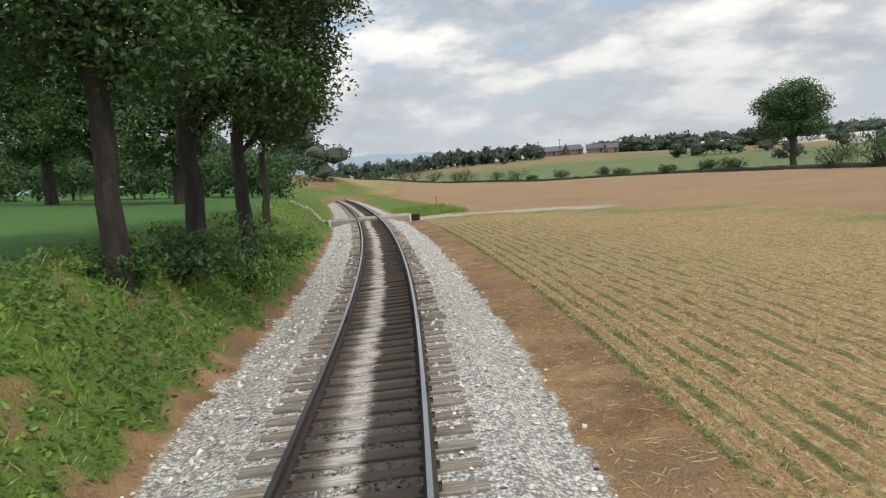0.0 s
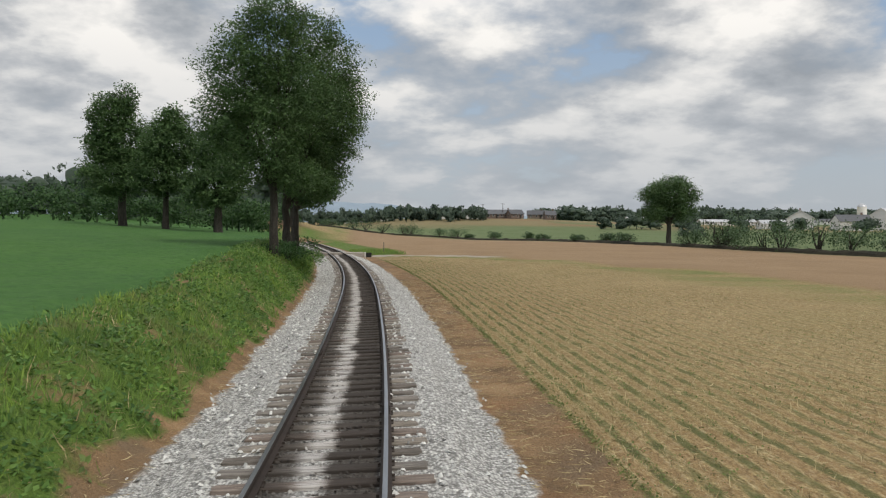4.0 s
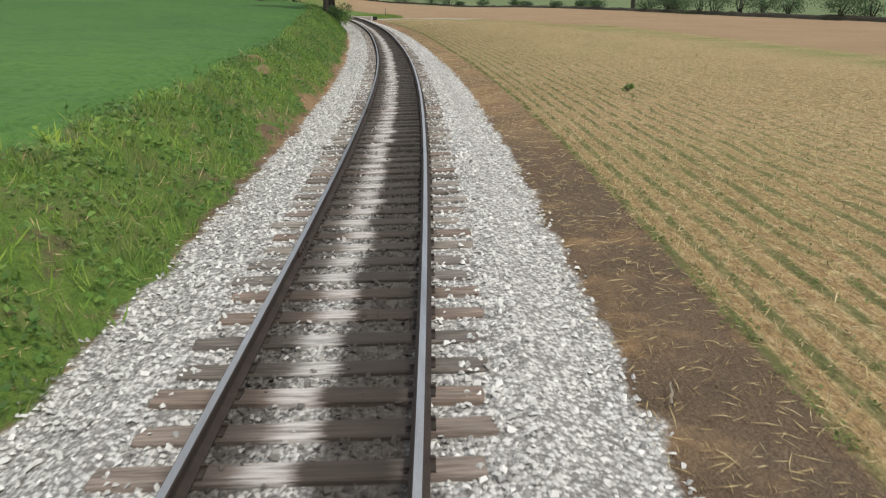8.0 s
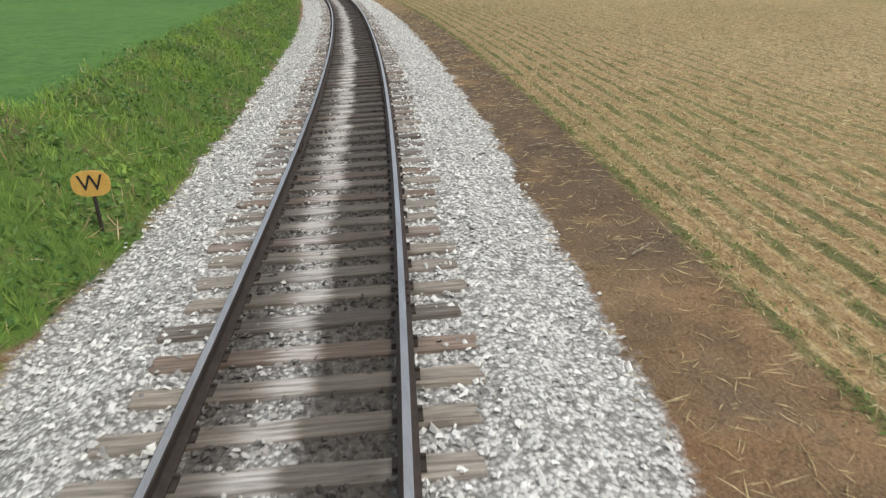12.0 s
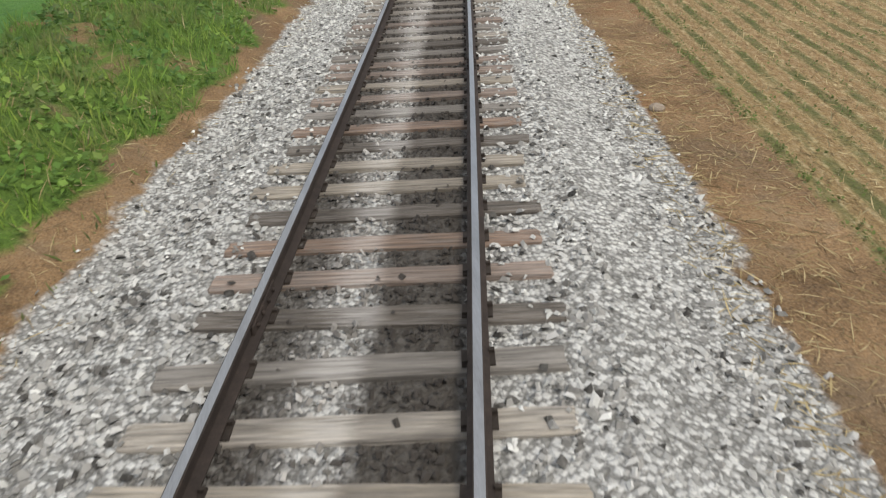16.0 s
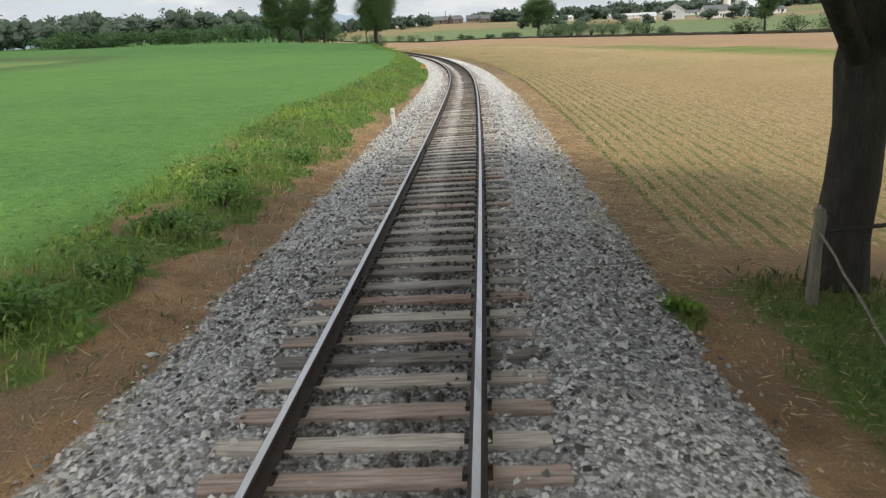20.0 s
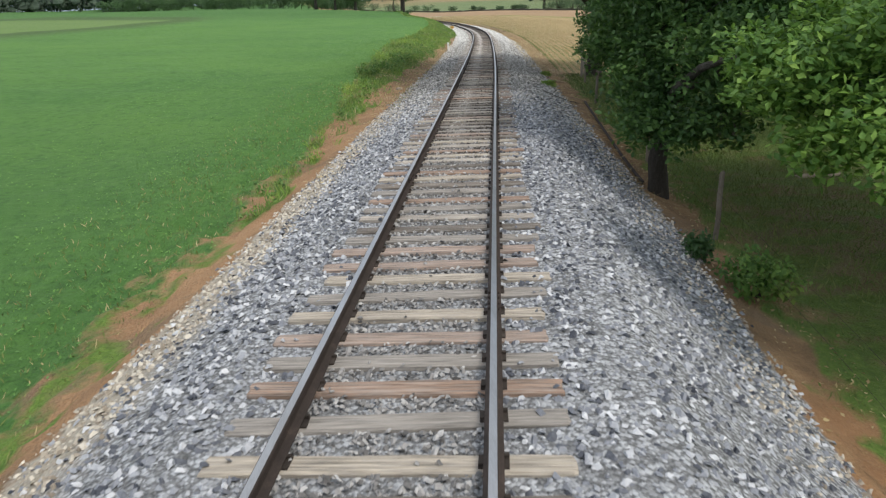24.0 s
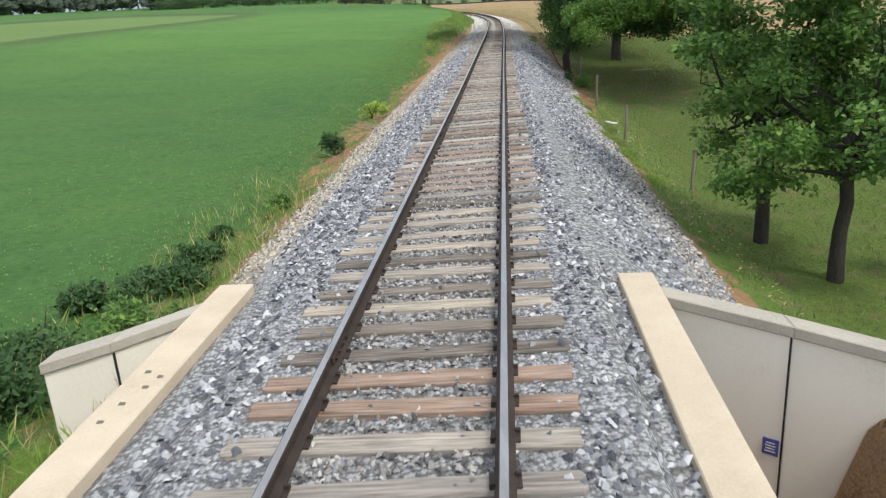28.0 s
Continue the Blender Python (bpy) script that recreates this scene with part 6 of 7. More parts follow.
for h in (.5, .95):
    for a, b in zip(line_posts, line_posts[1:]):
        pole_between("fence_wire", a + Vector((0, 0, h)), b + Vector((0, 0, h)), .003, .003, rust, "thin rusty fence wire", "wire", 4, 15, .03)

# an old rail left on the edge of the ballast
prof = np.array(RAIL)
os_ = np.linspace(-146.5, -134.6, 14)
ou = np.interp(os_, [-146.5, -134.6], [4.05, 4.05])
q = on_line(os_, ou)
oz = ground_z(q[:, 0], q[:, 1], os_, ou) + .085
pts = np.stack([on_line(os_, ou + a)[:, :2] for a in prof[:, 0]], 1)
v = np.concatenate([pts, (oz[:, None] + prof[None, :, 1])[..., None]], -1)
n = len(RAIL)
i, j = np.meshgrid(np.arange(13), np.arange(n), indexing="ij")
k = (j + 1) % n
f = np.stack([i * n + j, (i + 1) * n + j, (i + 1) * n + k, i * n + k], -1).reshape(-1, 4)
tagged(put_mesh("discarded_rail", mesh_of("discarded_rail", v.reshape(-1, 3), [f], rust)), "rusty old rail lying along the ballast edge", "rail")

# a loose black cable on the stones
cs = np.interp(np.linspace(0, 1, 14), [0, .3, .6, 1], [-134.7, -135.05, -135.3, -135.5])
cu_ = np.interp(np.linspace(0, 1, 14), [0, .3, .6, 1], [2.45, 2.68, 3.0, 3.75])
q = on_line(cs, cu_)
pts = np.stack([q[:, 0], q[:, 1], ground_z(q[:, 0], q[:, 1], cs, cu_) + .045 + .015 * np.sin(np.arange(14) * 1.7)], -1)
v, f = tube(pts, np.full(14, .012), 6)
tagged(put_mesh("loose_cable", mesh_of("loose_cable", v, [f], bark, smooth=True)), "thin black cable lying loose on the ballast", "cable")


def letter(text, size, mat, parent, m, name="lettering", wide=1.0):
    cu = bpy.data.curves.new(name, "FONT")
    cu.body, cu.size, cu.align_x, cu.align_y, cu.extrude = text, size, "CENTER", "CENTER", .002
    tmp = bpy.data.objects.new(name, cu)
    scene.collection.objects.link(tmp)
    dg = bpy.context.evaluated_depsgraph_get()
    me = bpy.data.meshes.new_from_object(tmp.evaluated_get(dg))
    bpy.data.objects.remove(tmp)
    me.materials.clear()
    me.materials.append(mat)
    ob = put_mesh(name, me, parent, "black painted characters")
    ob.matrix_local = m @ Matrix.Diagonal((wide, 1, 1, 1))
    return ob


# whistle board: an oval amber plate on a thin dark post
sign = thing("whistle_sign", turned(-70.5, -2.78), "faded amber oval sign with a black letter on a thin post", "sign")
bm = bmesh.new()
box(.035, .05, .84, (0, .012, -.2), .006, bm)
part("post", bm, rust, sign, "thin dark steel post")
bm = bmesh.new()
ring = [bm.verts.new((.225 * math.copysign(abs(math.cos(a)) ** .75, math.cos(a)), 0, .155 * math.copysign(abs(math.sin(a)) ** .75, math.sin(a)))) for a in np.linspace(0, 2 * math.pi, 32, endpoint=False)]
face = bm.faces.new(ring)
ext = bmesh.ops.extrude_face_region(bm, geom=[face])
bmesh.ops.translate(bm, vec=(0, .012, 0), verts=[e for e in ext["geom"] if isinstance(e, bmesh.types.BMVert)])
bmesh.ops.recalc_face_normals(bm, faces=bm.faces)
bmesh.ops.translate(bm, vec=(0, -.02, .64), verts=bm.verts)
plate_ob = part("plate", bm, amber, sign, "faded amber oval plate")
letter("W", .27, black_paint, plate_ob, Matrix.Translation((0, -.024, .64)) @ Matrix.Rotation(radians(90), 4, "X"), wide=1.05)

# milepost
mile = thing("milepost", turned(-106.6, -2.42) @ Matrix.Rotation(radians(-2.5), 4, "Y"), "white painted concrete milepost with black number", "milepost")
bm = box(.15, .15, .90, (0, 0, -.28), .012)
for vtx in bm.verts:
    if vtx.co.z > .5:
        vtx.co.x *= .96
        vtx.co.z += .02 * (abs(vtx.co.y) < .04)
part("post", bm, white_paint, mile)
letter("16", .12, black_paint, mile, Matrix.Translation((-.005, -.078, .46)) @ Matrix.Rotation(radians(90), 4, "X"))

# debris
pipe_p = foot(-162.5, 4.72)
t = np.linspace(0, 1, 12)[:, None]
ctrl = [np.array(x) for x in ((-.05, .5, .05), (-.25, .15, .22), (.1, -.2, .02), (.45, -.35, .06))]
ctrl = [c * .55 for c in ctrl]
curve = (1 - t) ** 3 * ctrl[0] + 3 * t * (1 - t) ** 2 * ctrl[1] + 3 * t**2 * (1 - t) * ctrl[2] + t**3 * ctrl[3]
v, f = tube(curve, np.full(12, .055), 12)
ob = put_mesh("drain_pipe", mesh_of("drain_pipe", v, [f], plastic, smooth=True))
ob.location = pipe_p + Vector((0, 0, .05))
tagged(ob, "bent piece of white plastic pipe lying in grass", "pipe")
rr = np.random.RandomState(77)


def twigs(s, u, n, size, label):
    ob = thing("dead_branch", turned(s, u), label, "branch")
    for _ in range(n):
        e = rr.normal(0, 1, 3) * (size, size, size * .3)
        e[2] = abs(e[2]) + .03
        o = rr.normal(0, .15, 3) * (1, 1, 0)
        pts_ = o + np.linspace(0, 1, 5)[:, None] * e + rr.normal(0, .03, (5, 3)) * size
        v, f = tube(pts_, np.linspace(.018, .006, 5), 5)
        put_mesh("twig", mesh_of("twig", v, [f], dead), ob)


twigs(-163.4, -4.1, 14, .6, "bare dead branches lying at the ballast foot")
twigs(-165.2, -4.0, 9, .5, "bare dead branches lying at the ballast foot")
twigs(-169.3, -4.2, 6, .3, "dry dead twigs at the ballast foot")
twigs(-150.6, 4.3, 5, .4, "bare dead branch sticking out of a bush")
twigs(-178.0, -3.9, 7, .35, "dry dead stalks at the ballast foot")
log_p = foot(-143.2, 9.2)
pole_between("log", log_p + Vector((-.7, 0, .08)), log_p + Vector((.7, .1, .06)), .08, .06, dead, "short weathered log lying in the pasture", "log", 9, 21)
field_stone = plain("tan_field_stone", [(.3, (.26, .20, .15)), (.55, (.40, .33, .26)), (.8, (.52, .45, .37))], 9, 40, .9, 0, .6, .01, .1)
for k, (s, u, size) in enumerate(((-98.1, 3.0, .1), (-56, -2.7, .09), (-132.5, -3.1, .13))):
    bm = bmesh.new()
    bmesh.ops.create_icosphere(bm, subdivisions=2, radius=size)
    for vtx in bm.verts:
        vtx.co *= 1 + .25 * noise.noise(vtx.co * 6 + Vector((k * 3.1, 0, 0)))
        vtx.co.z *= .6
    me = bpy.data.meshes.new("rock")
    bm.to_mesh(me)
    bm.free()
    me.materials.append(field_stone)
    ob = put_mesh("rock", me)
    ob.location = foot(s, u, .03)
    tagged(ob, "tan rounded rock on the bare earth", "rock", "rocks beside the ballast")


# single dry stalks on the bare strip
for k, (s, u, turn, length) in enumerate(((-57.5, 4.1, 40, .36), (-60.1, 3.9, -30, .48), (-59.8, 3.4, 85, .3), (-53.5, 3.55, -60, .34), (-53.4, 5.05, 10, .3), (-56.8, 5.8, 5, .42), (-59.5, 3.4, -50, .3), (-83.9, 3.0, -35, .5),
                                          (-67.2, 3.15, 5, .45), (-46.7, 2.75, 70, .34), (-53.5, 3.05, 10, .38), (-72.0, 3.3, 30, .36))):
    a = foot(s, u, .06)
    dx, dy = math.cos(radians(turn)) * length / 2, math.sin(radians(turn)) * length / 2
    ob = pole_between("dry_stalk", a + Vector((-dx, -dy, .0)), a + Vector((dx, dy, .02)), .014, .009, dead, "dry broken plant stalk lying on bare earth", "stalk", 6, 400 + k)
    tagged(ob, "dry broken plant stalk lying on bare earth", "stalk", "dry stalks on the bare earth")


# ---- culvert ----
def slab(points, z0, z1, name, mat, parent, label=""):
    """An upright block over a ground outline in s and u; z0, z1: heights over the rails, or one pair for each corner."""
    bm = bmesh.new()
    lo = [bm.verts.new(on_line(s, u, z0[k] if isinstance(z0, (list, tuple)) else z0)) for k, (s, u) in enumerate(points)]
    hi = [bm.verts.new(on_line(s, u, z1[k] if isinstance(z1, (list, tuple)) else z1)) for k, (s, u) in enumerate(points)]
    bm.faces.new(lo[::-1]), bm.faces.new(hi)
    for k in range(len(points)):
        m = (k + 1) % len(points)
        bm.faces.new((lo[k], lo[m], hi[m], hi[k]))
    bmesh.ops.recalc_face_normals(bm, faces=bm.faces)
    bmesh.ops.bevel(bm, geom=bm.edges[:], offset=.012, segments=1, affect="EDGES")
    return part(name, bm, mat, parent, label)


culvert = thing("culvert", pose(0, 0, 0), "concrete culvert under the track with flared wing walls", "culvert")
for side, u0, u1, e1, e2 in ((1, 2.06, 2.47, (-184.85, 3.68), (-186.9, 6.7)), (-1, 2.30, 2.72, (-184.85, 3.60), (-185.25, 4.2))):
    slab([(-183.75, side * u0), (-190.3, side * u0), (-190.3, side * u1), (-183.75, side * u1)], -.75, -.33, "parapet", sandy, culvert, "sandy concrete parapet beam")
    slab([(-183.9, side * (u0 + .06)), (-190.0, side * (u0 + .06)), (-190.0, side * (u1 - .06)), (-183.9, side * (u1 - .06))], -3.6, -.76, "headwall", pale_concrete, culvert)
    a = (-184.05, side * (u1 + .01))
    for (s0, w0), (s1, w1), h0, h1 in ((a, e1, -.48, -.56), (e1, e2, -.56, -.62 if side < 0 else -.82)):
        w0, w1 = (w0, w1) if (s0, w0) == a else (side * abs(w0), side * abs(w1))
        w1 = side * abs(w1)
        slab([(s0, w0), (s1, w1), (s1 + .26, w1), (s0 + .26, w0)], -3.6, [h0 - .13, h1 - .13, h1 - .13, h0 - .13], "wing_wall", pale_concrete, culvert, "pale concrete wing wall panel")
        slab([(s0 - .05, w0), (s1 - .05, w1), (s1 + .3, w1), (s0 + .3, w0)], [h0 - .128, h1 - .128, h1 - .128, h0 - .128], [h0, h1, h1, h0], "coping", coping_gray, culvert, "weathered gray concrete coping")
slab([(-184.80, 3.668), (-184.864, 3.668), (-184.872, 3.68), (-184.82, 3.68)], -3.4, -.70, "joint", black_paint, culvert, "dark open joint between wall panels")
slab([(-184.80, -3.59), (-184.858, -3.59), (-184.875, -3.61), (-184.82, -3.61)], -3.4, -.70, "joint", black_paint, culvert, "dark open joint between wall panels")
# small blue notice on the wall
bm = bmesh.new()
box(.17, .012, .20, (0, 0, 0), .003, bm)
note = part("notice", bm, blue_paint, culvert, "small dark blue notice plate")
wa = math.atan2(-184.85 + 184.05, 3.72 - 2.57)
note.matrix_local = Matrix.Translation(on_line(-184.79, 3.585, -2.12)) @ Matrix.Rotation(float(np.interp(-185, LINE_S, LINE_A)) + wa, 4, "Z") @ Matrix.Translation((0, -.018, 0))
bm = bmesh.new()
for k in range(4):
    box(.11 - .02 * (k % 2), .004, .014, (0, -.008, .04 + .035 * k), 0, bm)
part("writing", bm, plastic, note, "pale unreadable lines")
for k, (s, u) in enumerate(((-186.1, -2.56), (-186.4, -2.45), (-186.7, -2.52), (-187.0, -2.56), (-186.2, -2.4))):
    v = STONE * (.03, .024, .018)
    ob = put_mesh("pebble", mesh_of("pebble", v, [STONE_F], dirty))
    ob.location = on_line(s, u, -.318)
    tagged(ob, "dark broken stone lying on the parapet", "stone", "stones on the parapet")

# ---- level crossing ----
timber = plain("crossing_timber", [(.3, (.20, .17, .14)), (.6, (.38, .34, .29)), (.8, (.50, .46, .40))], 3, 24, .9, 0, .6, .01, .2, (.6, 5, 5))
cross = thing("level_crossing", pose(0, 0, 0), "plank and gravel farm crossing over the rails", "crossing")
for k, (lo, hi) in enumerate(((-.66, -.36), (-.35, -.05), (-.04, .26), (.27, .57), (.58, .66))):
    slab([(54.9, lo), (58.4, lo), (58.4, hi), (54.9, hi)], -.17, -.012 - .004 * (k % 2), "plank", timber, cross)
for lo, hi in ((-2.9, -.86), (.86, 3.1)):
    slab([(54.9, lo), (58.4, lo), (58.4, hi), (54.9, hi)], -.42, -.02, "ramp", timber, cross, "packed gravel ramp")
for side, u in ((-1, -3.15), (1, 3.35)):
    slab([(54.5, u - .28), (55.1, u - .28), (55.1, u + .28), (54.5, u + .28)], -.75, .02, "end_block", black_paint, cross, "dark timber end block")
    slab([(54.2, u - side * .42 - .06), (54.32, u - side * .42 - .06), (54.32, u - side * .42 + .06), (54.2, u - side * .42 + .06)], -.7, .12, "marker", white_paint, cross, "white marker post")
fence_post(63, 6.0, 1.3, "thin gray post in the tall verge grass", 31, (0, 0), .05, "")


# ---- the distance ----
def at_land(x, y, dz=0.0):
    return Vector((x, y, float(land(np.array([x]), np.array([y]))[0]) + dz))


HEDGE = [(76, -60), (69, -22), (58, 38), (54, 60), (51, 103), (43, 150), (36, 178), (25, 220), (-10, 280), (-40, 330)]
hy = np.arange(-75, 325, 2.0)
hx = np.interp(hy, [p[1] for p in HEDGE], [p[0] for p in HEDGE])
rr = np.random.RandomState(91)
hz = land(hx, hy)
bank_prof = np.array([(-.9, -.1), (-.55, .35), (-.1, .55), (.35, .5), (.8, .1), (1.1, -.2)])
v = np.stack([hx[:, None] + bank_prof[:, 0], np.repeat(hy[:, None], 6, 1), hz[:, None] + bank_prof[:, 1] * rr.uniform(.75, 1.2, (len(hy), 6))], -1)
i, j = np.meshgrid(np.arange(len(hy) - 1), np.arange(5), indexing="ij")
f = np.stack([i * 6 + j, i * 6 + j + 1, (i + 1) * 6 + j + 1, (i + 1) * 6 + j], -1).reshape(-1, 4)
scrub = plain("dark_scrub_bank", [(.3, (.022, .02, .014)), (.55, (.05, .045, .03)), (.75, (.085, .08, .05))], .8, 9, .95, 0, 1.0, .08, .1)
tagged(put_mesh("hedge_bank", mesh_of("hedge_bank", v.reshape(-1, 3), [f], scrub)), "low dark scrubby bank between two fields", "bank", kind="structure")


def woods(name, spots, mat, label, seed, leaf=.9, per=90, kind="stuff"):
    """Many distant trees in one mesh: spots of x, y, height, width."""
    q = np.random.RandomState(seed)
    base_z = land(np.array([s[0] for s in spots]), np.array([s[1] for s in spots]))
    vs, fs_all, n = [], [], 0
    for (x, y, h, w), z in zip(spots, base_z):
        lobes = [(x + q.normal(0, .22) * w, y + q.normal(0, .2) * w, z + h * q.uniform(.2, .74), w * q.uniform(.28, .42), w * q.uniform(.28, .42), h * q.uniform(.2, .3)) for _ in range(6)]
        p = crown_points(lobes, per, q, w * .07, 9)
        d = q.normal(0, 1, p.shape)
        a, b = kites(p, d, q.normal(0, 1, p.shape), leaf * q.uniform(.6, 1.4, len(p)), leaf * q.uniform(.5, 1, len(p)))
        vs.append(a), fs_all.append(b + n)
        n += len(a)
        for lo_ in lobes if leaf > .6 else ():
            rings = np.linspace(-1, 1, 6)
            a, b = tube(np.stack([np.full(6, lo_[0]), np.full(6, lo_[1]), lo_[2] + rings * lo_[5] * .7], -1), np.sqrt(np.maximum(1 - rings**2, .02)) * lo_[3] * .66, 7, q, .2)
            vs.append(a), fs_all.append(b + n)
            n += len(a)
        a, b = tube(np.array([[x, y, z - .5], [x, y, z + h * .3], [x, y, z + h * .6]]), np.array([.05, .035, .015]) * h * .6, 5)
        vs.append(a), fs_all.append(b + n)
        n += len(a)
    return tagged(put_mesh(name, mesh_of(name, np.concatenate(vs), [np.concatenate(fs_all)], mat)), label, "trees", kind=kind)


def polar(eye, az, dist):
    return eye[0] + math.sin(radians(az)) * dist, eye[1] + math.cos(radians(az)) * dist


EYE = (0.5, -20.0)
q = np.random.RandomState(17)
# woods beyond the green field
spots = []
for k in range(150):
    az = q.uniform(-75, -6)
    d = q.uniform(165, 260) + max(0, -az - 40) * 1.0
    x, y = polar(EYE, az, d)
    spots.append((x, y, q.uniform(7.5, 12.5) + .01 * (d - 165), q.uniform(7, 12)))
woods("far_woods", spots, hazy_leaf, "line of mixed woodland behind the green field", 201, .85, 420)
spots = [(x, 62 + q.uniform(0, 8), q.uniform(3.2, 5.2), q.uniform(4, 6)) for x in np.linspace(-78, -11, 38)]
woods("undergrowth", spots, bush_mat, "dark undergrowth at the far edge of the field", 202, .3, 900)
spots = [(*on_line(s, -9.5 - 2.5 * (k % 2))[:2], q.uniform(3.0, 5.0), q.uniform(3.5, 5)) for k, s in enumerate(np.linspace(64, 122, 10))]
woods("undergrowth", spots, bush_mat, "leafy undergrowth along the curve of the track", 203, .24, 900)
# a row of conifers and broad trees beyond the lower fields
spots = []
for k in range(48):
    az = np.interp(k, [0, 47], [-6, 8.5]) + q.uniform(-.2, .2)
    x, y = polar(EYE, az, q.uniform(395, 430))
    spots.append((x, y, q.uniform(6, 10.5), q.uniform(4, 7)))
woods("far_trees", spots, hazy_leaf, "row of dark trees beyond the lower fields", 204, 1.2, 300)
spots = []
for k in range(70):
    az = q.uniform(12.5, 26)
    x, y = polar(EYE, az, q.uniform(520, 640))
    spots.append((x, y, q.uniform(8, 13), q.uniform(9, 14)))
for k in range(110):
    az = q.uniform(22, 42)
    x, y = polar(EYE, az, q.uniform(640, 860))
    spots.append((x, y, q.uniform(9, 14), q.uniform(11, 17)))
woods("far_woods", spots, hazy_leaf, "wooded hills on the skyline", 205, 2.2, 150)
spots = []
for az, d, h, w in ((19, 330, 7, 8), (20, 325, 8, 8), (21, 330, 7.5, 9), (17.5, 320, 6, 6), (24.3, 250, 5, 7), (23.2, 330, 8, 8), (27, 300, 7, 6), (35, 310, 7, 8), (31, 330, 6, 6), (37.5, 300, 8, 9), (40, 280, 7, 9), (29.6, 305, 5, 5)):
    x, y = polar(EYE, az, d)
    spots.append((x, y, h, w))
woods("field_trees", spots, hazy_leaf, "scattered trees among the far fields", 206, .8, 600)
# bushes on the hedge bank
hedge_bushes = [(330, 3), (318, 3.4), (300, 3), (286, 3.5), (272, 5.0), (264, 5.5), (256, 5.2), (246, 3.8), (236, 3.6), (226, 3.2), (216, 3.6), (206, 2.6), (186, 3.6), (170, 2.2), (152, 2.4), (134, 2.6), (123, 2.2), (117, 3.0),
                (97, 4.4), (92, 4.6), (87, 4.8), (82, 4.2), (77, 4.6), (72, 3.4), (66, 5.4), (58, 3.2), (52, 3.6), (45, 3.0), (38, 3.4), (28, 2.4), (6, 2.8), (-6, 3.6), (-14, 3.2), (-28, 3.0)]
for k, (y, h) in enumerate(hedge_bushes):
    y += q.uniform(-4, 4)
    x = float(np.interp(y, hy, hx)) + q.uniform(.2, 2.5)
    bush("hedge_bush", at_land(x, y), h * q.uniform(.9, 1.4), hedge_leaf, "rounded green bush growing on the hedge bank", 300 + k, .3, 1200, q.uniform(.6, .95), "bushes along the hedge bank")
tree("barn_tree", at_land(66.5, 2), [(0, 0, 4.4, 2.0, 2.0, 1.6), (.3, 0, 6.4, 1.9, 1.9, 1.6), (-.3, 0, 8.0, 1.2, 1.2, 1.2), (1.2, 0, 5.4, 1.5, 1.5, 1.2)], 3600, .4, .25, 2.4, tree_leaf, "upright dark tree on the hedge bank", 330, .5)

# farm buildings
white_wall = plain("white_siding", [(.3, (.66, .66, .65)), (.6, (.78, .78, .77)), (.8, (.84, .84, .83))], .6, 14, .8, 0, .2, .01, .06, (.2, .2, 4))
gray_roof = plain("gray_roofing", [(.3, (.10, .105, .115)), (.6, (.17, .175, .185)), (.8, (.24, .245, .255))], .7, 12, .7, .0, .3, .01, .15)
bright_roof = plain("bright_metal_roof", [(.3, (.55, .56, .58)), (.7, (.72, .73, .75))], .6, 12, .45, .3, .1, .01, .06)
brick_wall = plain("brown_brick_wall", [(.3, (.17, .125, .105)), (.7, (.26, .20, .17))], 1, 14, .9, 0, .3, .01, .1)
dark_glass = plain("dark_window", [(.3, (.02, .024, .03)), (.7, (.05, .055, .065))], 2, 9, .15, 0, .05, .002, .1)


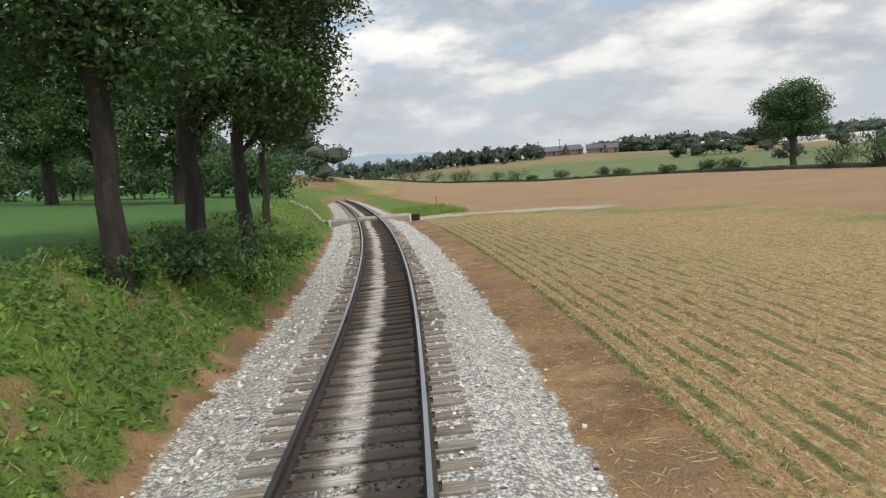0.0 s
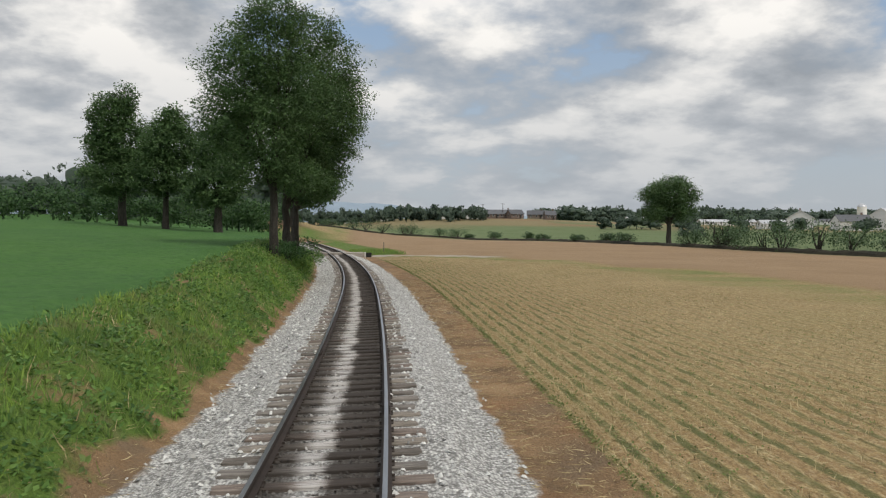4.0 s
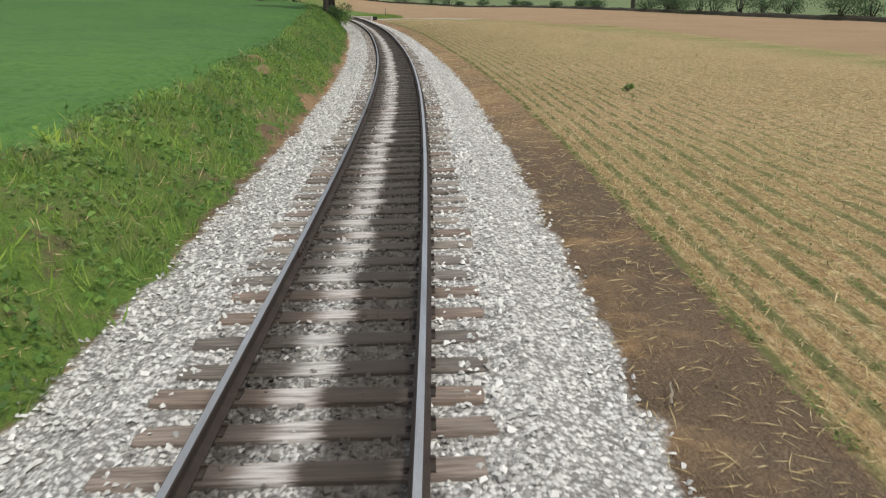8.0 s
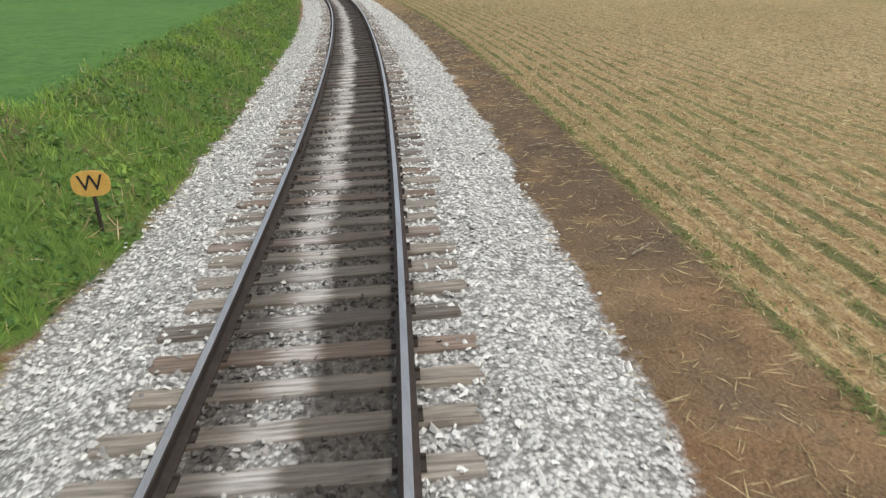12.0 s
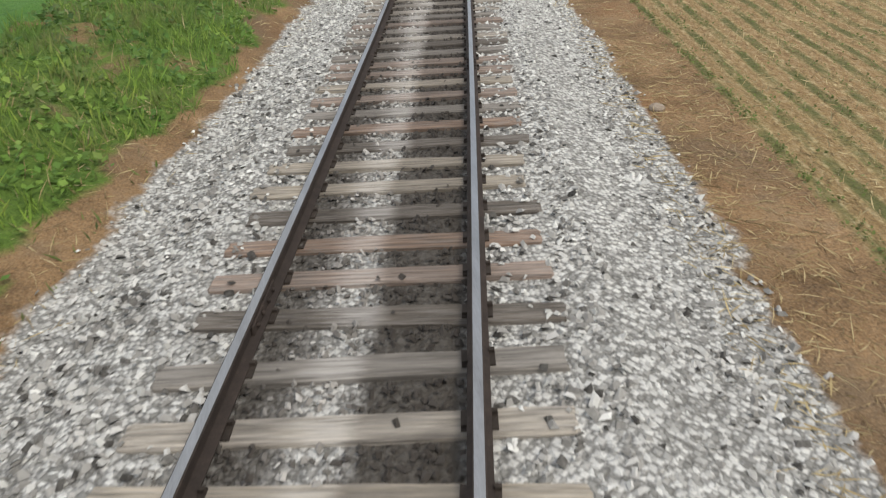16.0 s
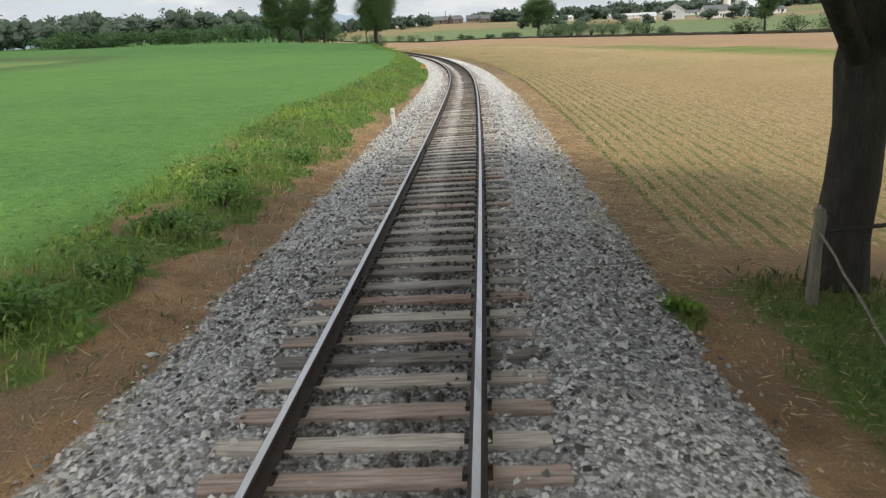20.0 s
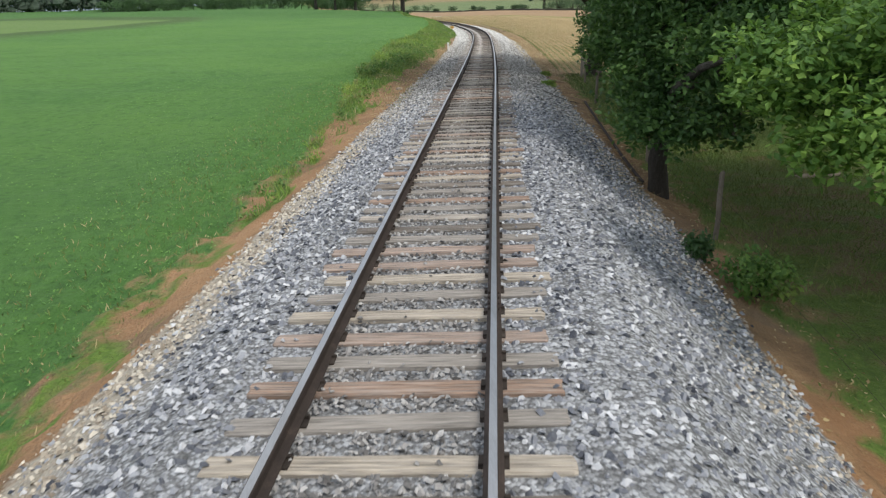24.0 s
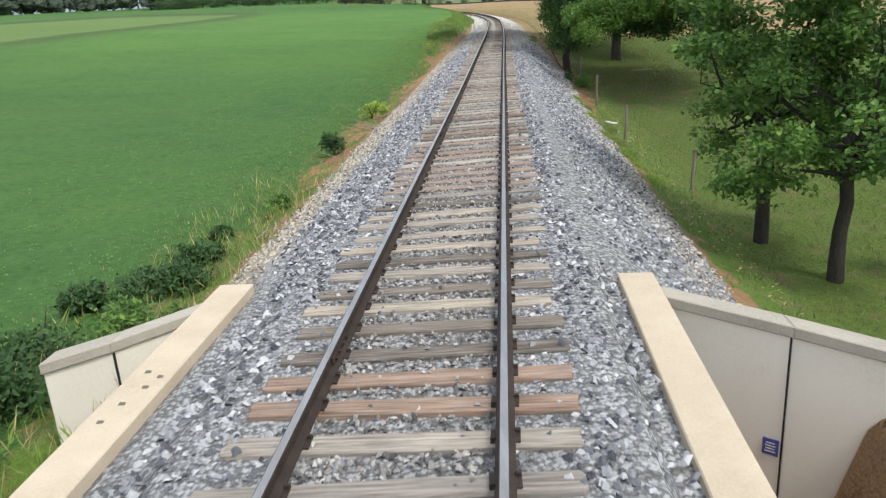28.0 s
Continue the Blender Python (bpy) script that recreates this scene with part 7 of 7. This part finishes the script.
def house(name, x, y, turn, lx, ly, wall_h, rise, wall_mat, roof_mat, label, wins=3, chimney=False, storeys=1, group=""):
    """Gabled building: walls, two roof slopes with eaves, windows with frames, a door."""
    ob = thing(name, Matrix.Translation(at_land(x, y, -.2)) @ Matrix.Rotation(radians(turn), 4, "Z"), label, "house" if "barn" not in name else "barn", group)
    bm = bmesh.new()
    a, b, h = lx / 2, ly / 2, wall_h
    vs = [bm.verts.new(c) for c in ((-a, -b, 0), (a, -b, 0), (a, b, 0), (-a, b, 0), (-a, -b, h), (a, -b, h), (a, b, h), (-a, b, h), (-a, 0, h + rise), (a, 0, h + rise))]
    for idx_ in ((0, 1, 5, 4), (2, 3, 7, 6), (1, 2, 6, 9, 5), (3, 0, 4, 8, 7)):
        bm.faces.new([vs[m] for m in idx_])
    part("wall", bm, wall_mat, ob)
    for side in (-1, 1):
        bm = bmesh.new()
        e = .35
        drop_ = e * rise / b
        o = [(-a - e, side * (b + e), h - drop_), (a + e, side * (b + e), h - drop_), (a + e, 0, h + rise), (-a - e, 0, h + rise)]
        lo = [bm.verts.new(c) for c in o]
        hi = [bm.verts.new((c[0], c[1], c[2] + .16)) for c in o]
        bm.faces.new(lo), bm.faces.new(hi)
        for m in range(4):
            bm.faces.new((lo[m], lo[(m + 1) % 4], hi[(m + 1) % 4], hi[m]))
        bmesh.ops.recalc_face_normals(bm, faces=bm.faces)
        part("roof", bm, roof_mat, ob)
    for st in range(storeys):
        zc = 1.1 + st * 2.6
        for side in (-1, 1):
            for k in range(wins):
                wx = (k - (wins - 1) / 2) * lx / (wins + .4)
                fr = part("window", box(1.1, .08, 1.4, (wx, side * (b + .02), zc), .01), plastic, ob)
                part("pane", box(.92, .06, 1.2, (wx, side * (b + .05), zc + .1), 0), dark_glass, fr)
        for side in (-1, 1):
            fr = part("window", box(.08, 1.0, 1.3, (side * (a + .02), 0, zc + (0 if storeys > 1 else .6)), .01), plastic, ob)
            part("pane", box(.06, .84, 1.1, (side * (a + .05), 0, zc + .1 + (0 if storeys > 1 else .6)), 0), dark_glass, fr)
    part("door", box(1.0, .1, 2.1, (lx * .22, -b - .03, .2), .01), rust, ob)
    if chimney:
        part("chimney", box(.7, .7, 1.6, (a * .6, 0, h + rise - .5), .02), brick_wall, ob)
    return ob


house("farmhouse", 191.9, 300, 62, 8, 11, 5.2, 3.4, white_wall, bright_roof, "white two-storey farmhouse with a pale gabled roof", 2, True, 2)
house("farmhouse", 219.5, 305, -5, 15, 9, 4.4, 3.0, white_wall, gray_roof, "white farmhouse with a dark gray roof", 4, True, 1)
house("barn", 246, 318, 40, 20, 15, 5.5, 5.2, white_wall, bright_roof, "large white barn with a pale metal roof", 3, False, 1)
house("barn", 268, 322, 10, 12, 7, 2.8, 1.8, white_wall, gray_roof, "long low white outbuilding beside the barn", 3)
house("outbuilding", 176, 300, 5, 7, 5, 2.6, 1.4, white_wall, bright_roof, "small white shed with a pale roof", 1)
silo_at = at_land(238, 325, -.2)
silo = thing("silo", Matrix.Translation(silo_at), "tall pale concrete silo with a domed cap", "silo")
v, f = tube(np.array([[0, 0, 0], [0, 0, 4], [0, 0, 8], [0, 0, 11.5]]), np.full(4, 2.1), 20)
put_mesh("shaft", mesh_of("shaft", v, [f], pale_concrete, smooth=True), silo)
v, f = tube(np.array([[0, 0, 11.5], [0, 0, 12.3], [0, 0, 12.9], [0, 0, 13.2]]), np.array([2.15, 1.8, 1.1, .1]), 20)
put_mesh("dome", mesh_of("dome", v, [f], bright_roof, smooth=True), silo)
FARM = "low farm sheds on the far slope"
for x, y, turn, lx, mats in ((225, 430, 5, 40, 1), (262, 425, -3, 34, 0), (150, 385, 8, 26, 1), (240, 410, 0, 18, 1), (300, 450, 12, 30, 0), (205, 425, 0, 12, 1)):
    house("shed", x, y, turn, lx * .7, 7, 2.2, 1.5, white_wall, bright_roof if mats else gray_roof, "long low white shed with a metal roof", 5, group=FARM)
TOWN = "houses of the far village"
for k, (az, d, lx, red, st) in enumerate(((6.2, 440, 9, 0, 1), (7.0, 455, 10, 0, 1), (7.7, 446, 8, 0, 1), (9.4, 452, 9, 1, 1), (10.2, 455, 8, 1, 1), (11.0, 448, 8, 0, 1), (12.6, 470, 11, 0, 1), (5.0, 470, 9, 0, 1), (-1.2, 440, 9, 0, 1), (1.4, 445, 8, 0, 1), (13.6, 450, 6, 0, 1))):
    x, y = polar(EYE, az, d)
    house("village_house", x, y, -az + (k % 3) * 12, lx, 8, 2.8 * st, 2.4, brick_wall if az > 8 else white_wall, gray_roof, "brown brick house in the far village" if az > 8 else "pale house in the far village", 3, k % 2 == 0, st, TOWN)
for az, d, h in ((8.6, 450, 8.5), (10.1, 452, 9), (2.4, 448, 8)):
    x, y = polar(EYE, az, d)
    p = at_land(x, y)
    ob = thing("utility_pole", Matrix.Translation(p), "tall dark pole on the village skyline", "pole", "poles of the village")
    v, f = tube(np.array([[0, 0, -.3], [0, 0, h * .5], [0, 0, h]]), np.array([.22, .18, .13]), 7)
    put_mesh("shaft", mesh_of("shaft", v, [f], rust), ob)
    v, f = tube(np.array([[-1.1, 0, h - .6], [0, 0, h - .6], [1.1, 0, h - .6]]), np.full(3, .09), 5)
    put_mesh("crossarm", mesh_of("crossarm", v, [f], rust), ob)

# ridge on the horizon, the blue haze of distance put into its colour
ra = np.radians(np.linspace(-60, 60, 160))
ridge_el = np.interp(np.degrees(ra), [-60, -20, -9, -1, 3, 7, 12, 20, 60], [1.2, 1.9, 2.05, 1.9, 1.6, 1.1, .85, .7, .6]) + .06 * np.sin(ra * 90) + .04 * np.sin(ra * 217 + 1)
rd = 4300.0
rows_ = [(rd, -40 + 0 * ra), (rd, rd * np.tan(np.radians(ridge_el)) * .55), (rd + 160, (rd + 160) * np.tan(np.radians(ridge_el))), (rd + 400, (rd + 400) * np.tan(np.radians(ridge_el)) * .8)]
v = np.concatenate([np.stack([np.sin(ra) * d_, np.cos(ra) * d_, h_], -1) for d_, h_ in rows_])
m_ = len(ra)
i, j = np.meshgrid(np.arange(3), np.arange(m_ - 1), indexing="ij")
f = np.stack([i * m_ + j, i * m_ + j + 1, (i + 1) * m_ + j + 1, (i + 1) * m_ + j], -1).reshape(-1, 4)
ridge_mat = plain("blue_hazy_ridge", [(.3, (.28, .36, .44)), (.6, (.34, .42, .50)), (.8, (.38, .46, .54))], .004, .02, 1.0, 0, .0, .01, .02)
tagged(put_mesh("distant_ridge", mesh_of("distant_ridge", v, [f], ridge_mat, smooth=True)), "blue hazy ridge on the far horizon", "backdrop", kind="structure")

# ---- sleepers near the camera's way ----
for k in near_ties:
    ob = new("tie", tie_meshes[k % 6])
    ob.parent = track
    ob.matrix_local = TIE_POSES[k]
    for side in (-1, 1):
        pl = new("tie_plate", plate_mesh)
        pl.parent = ob
        pl.location = (side * .7525 - (TIE_OFF[k]), 0, 0)
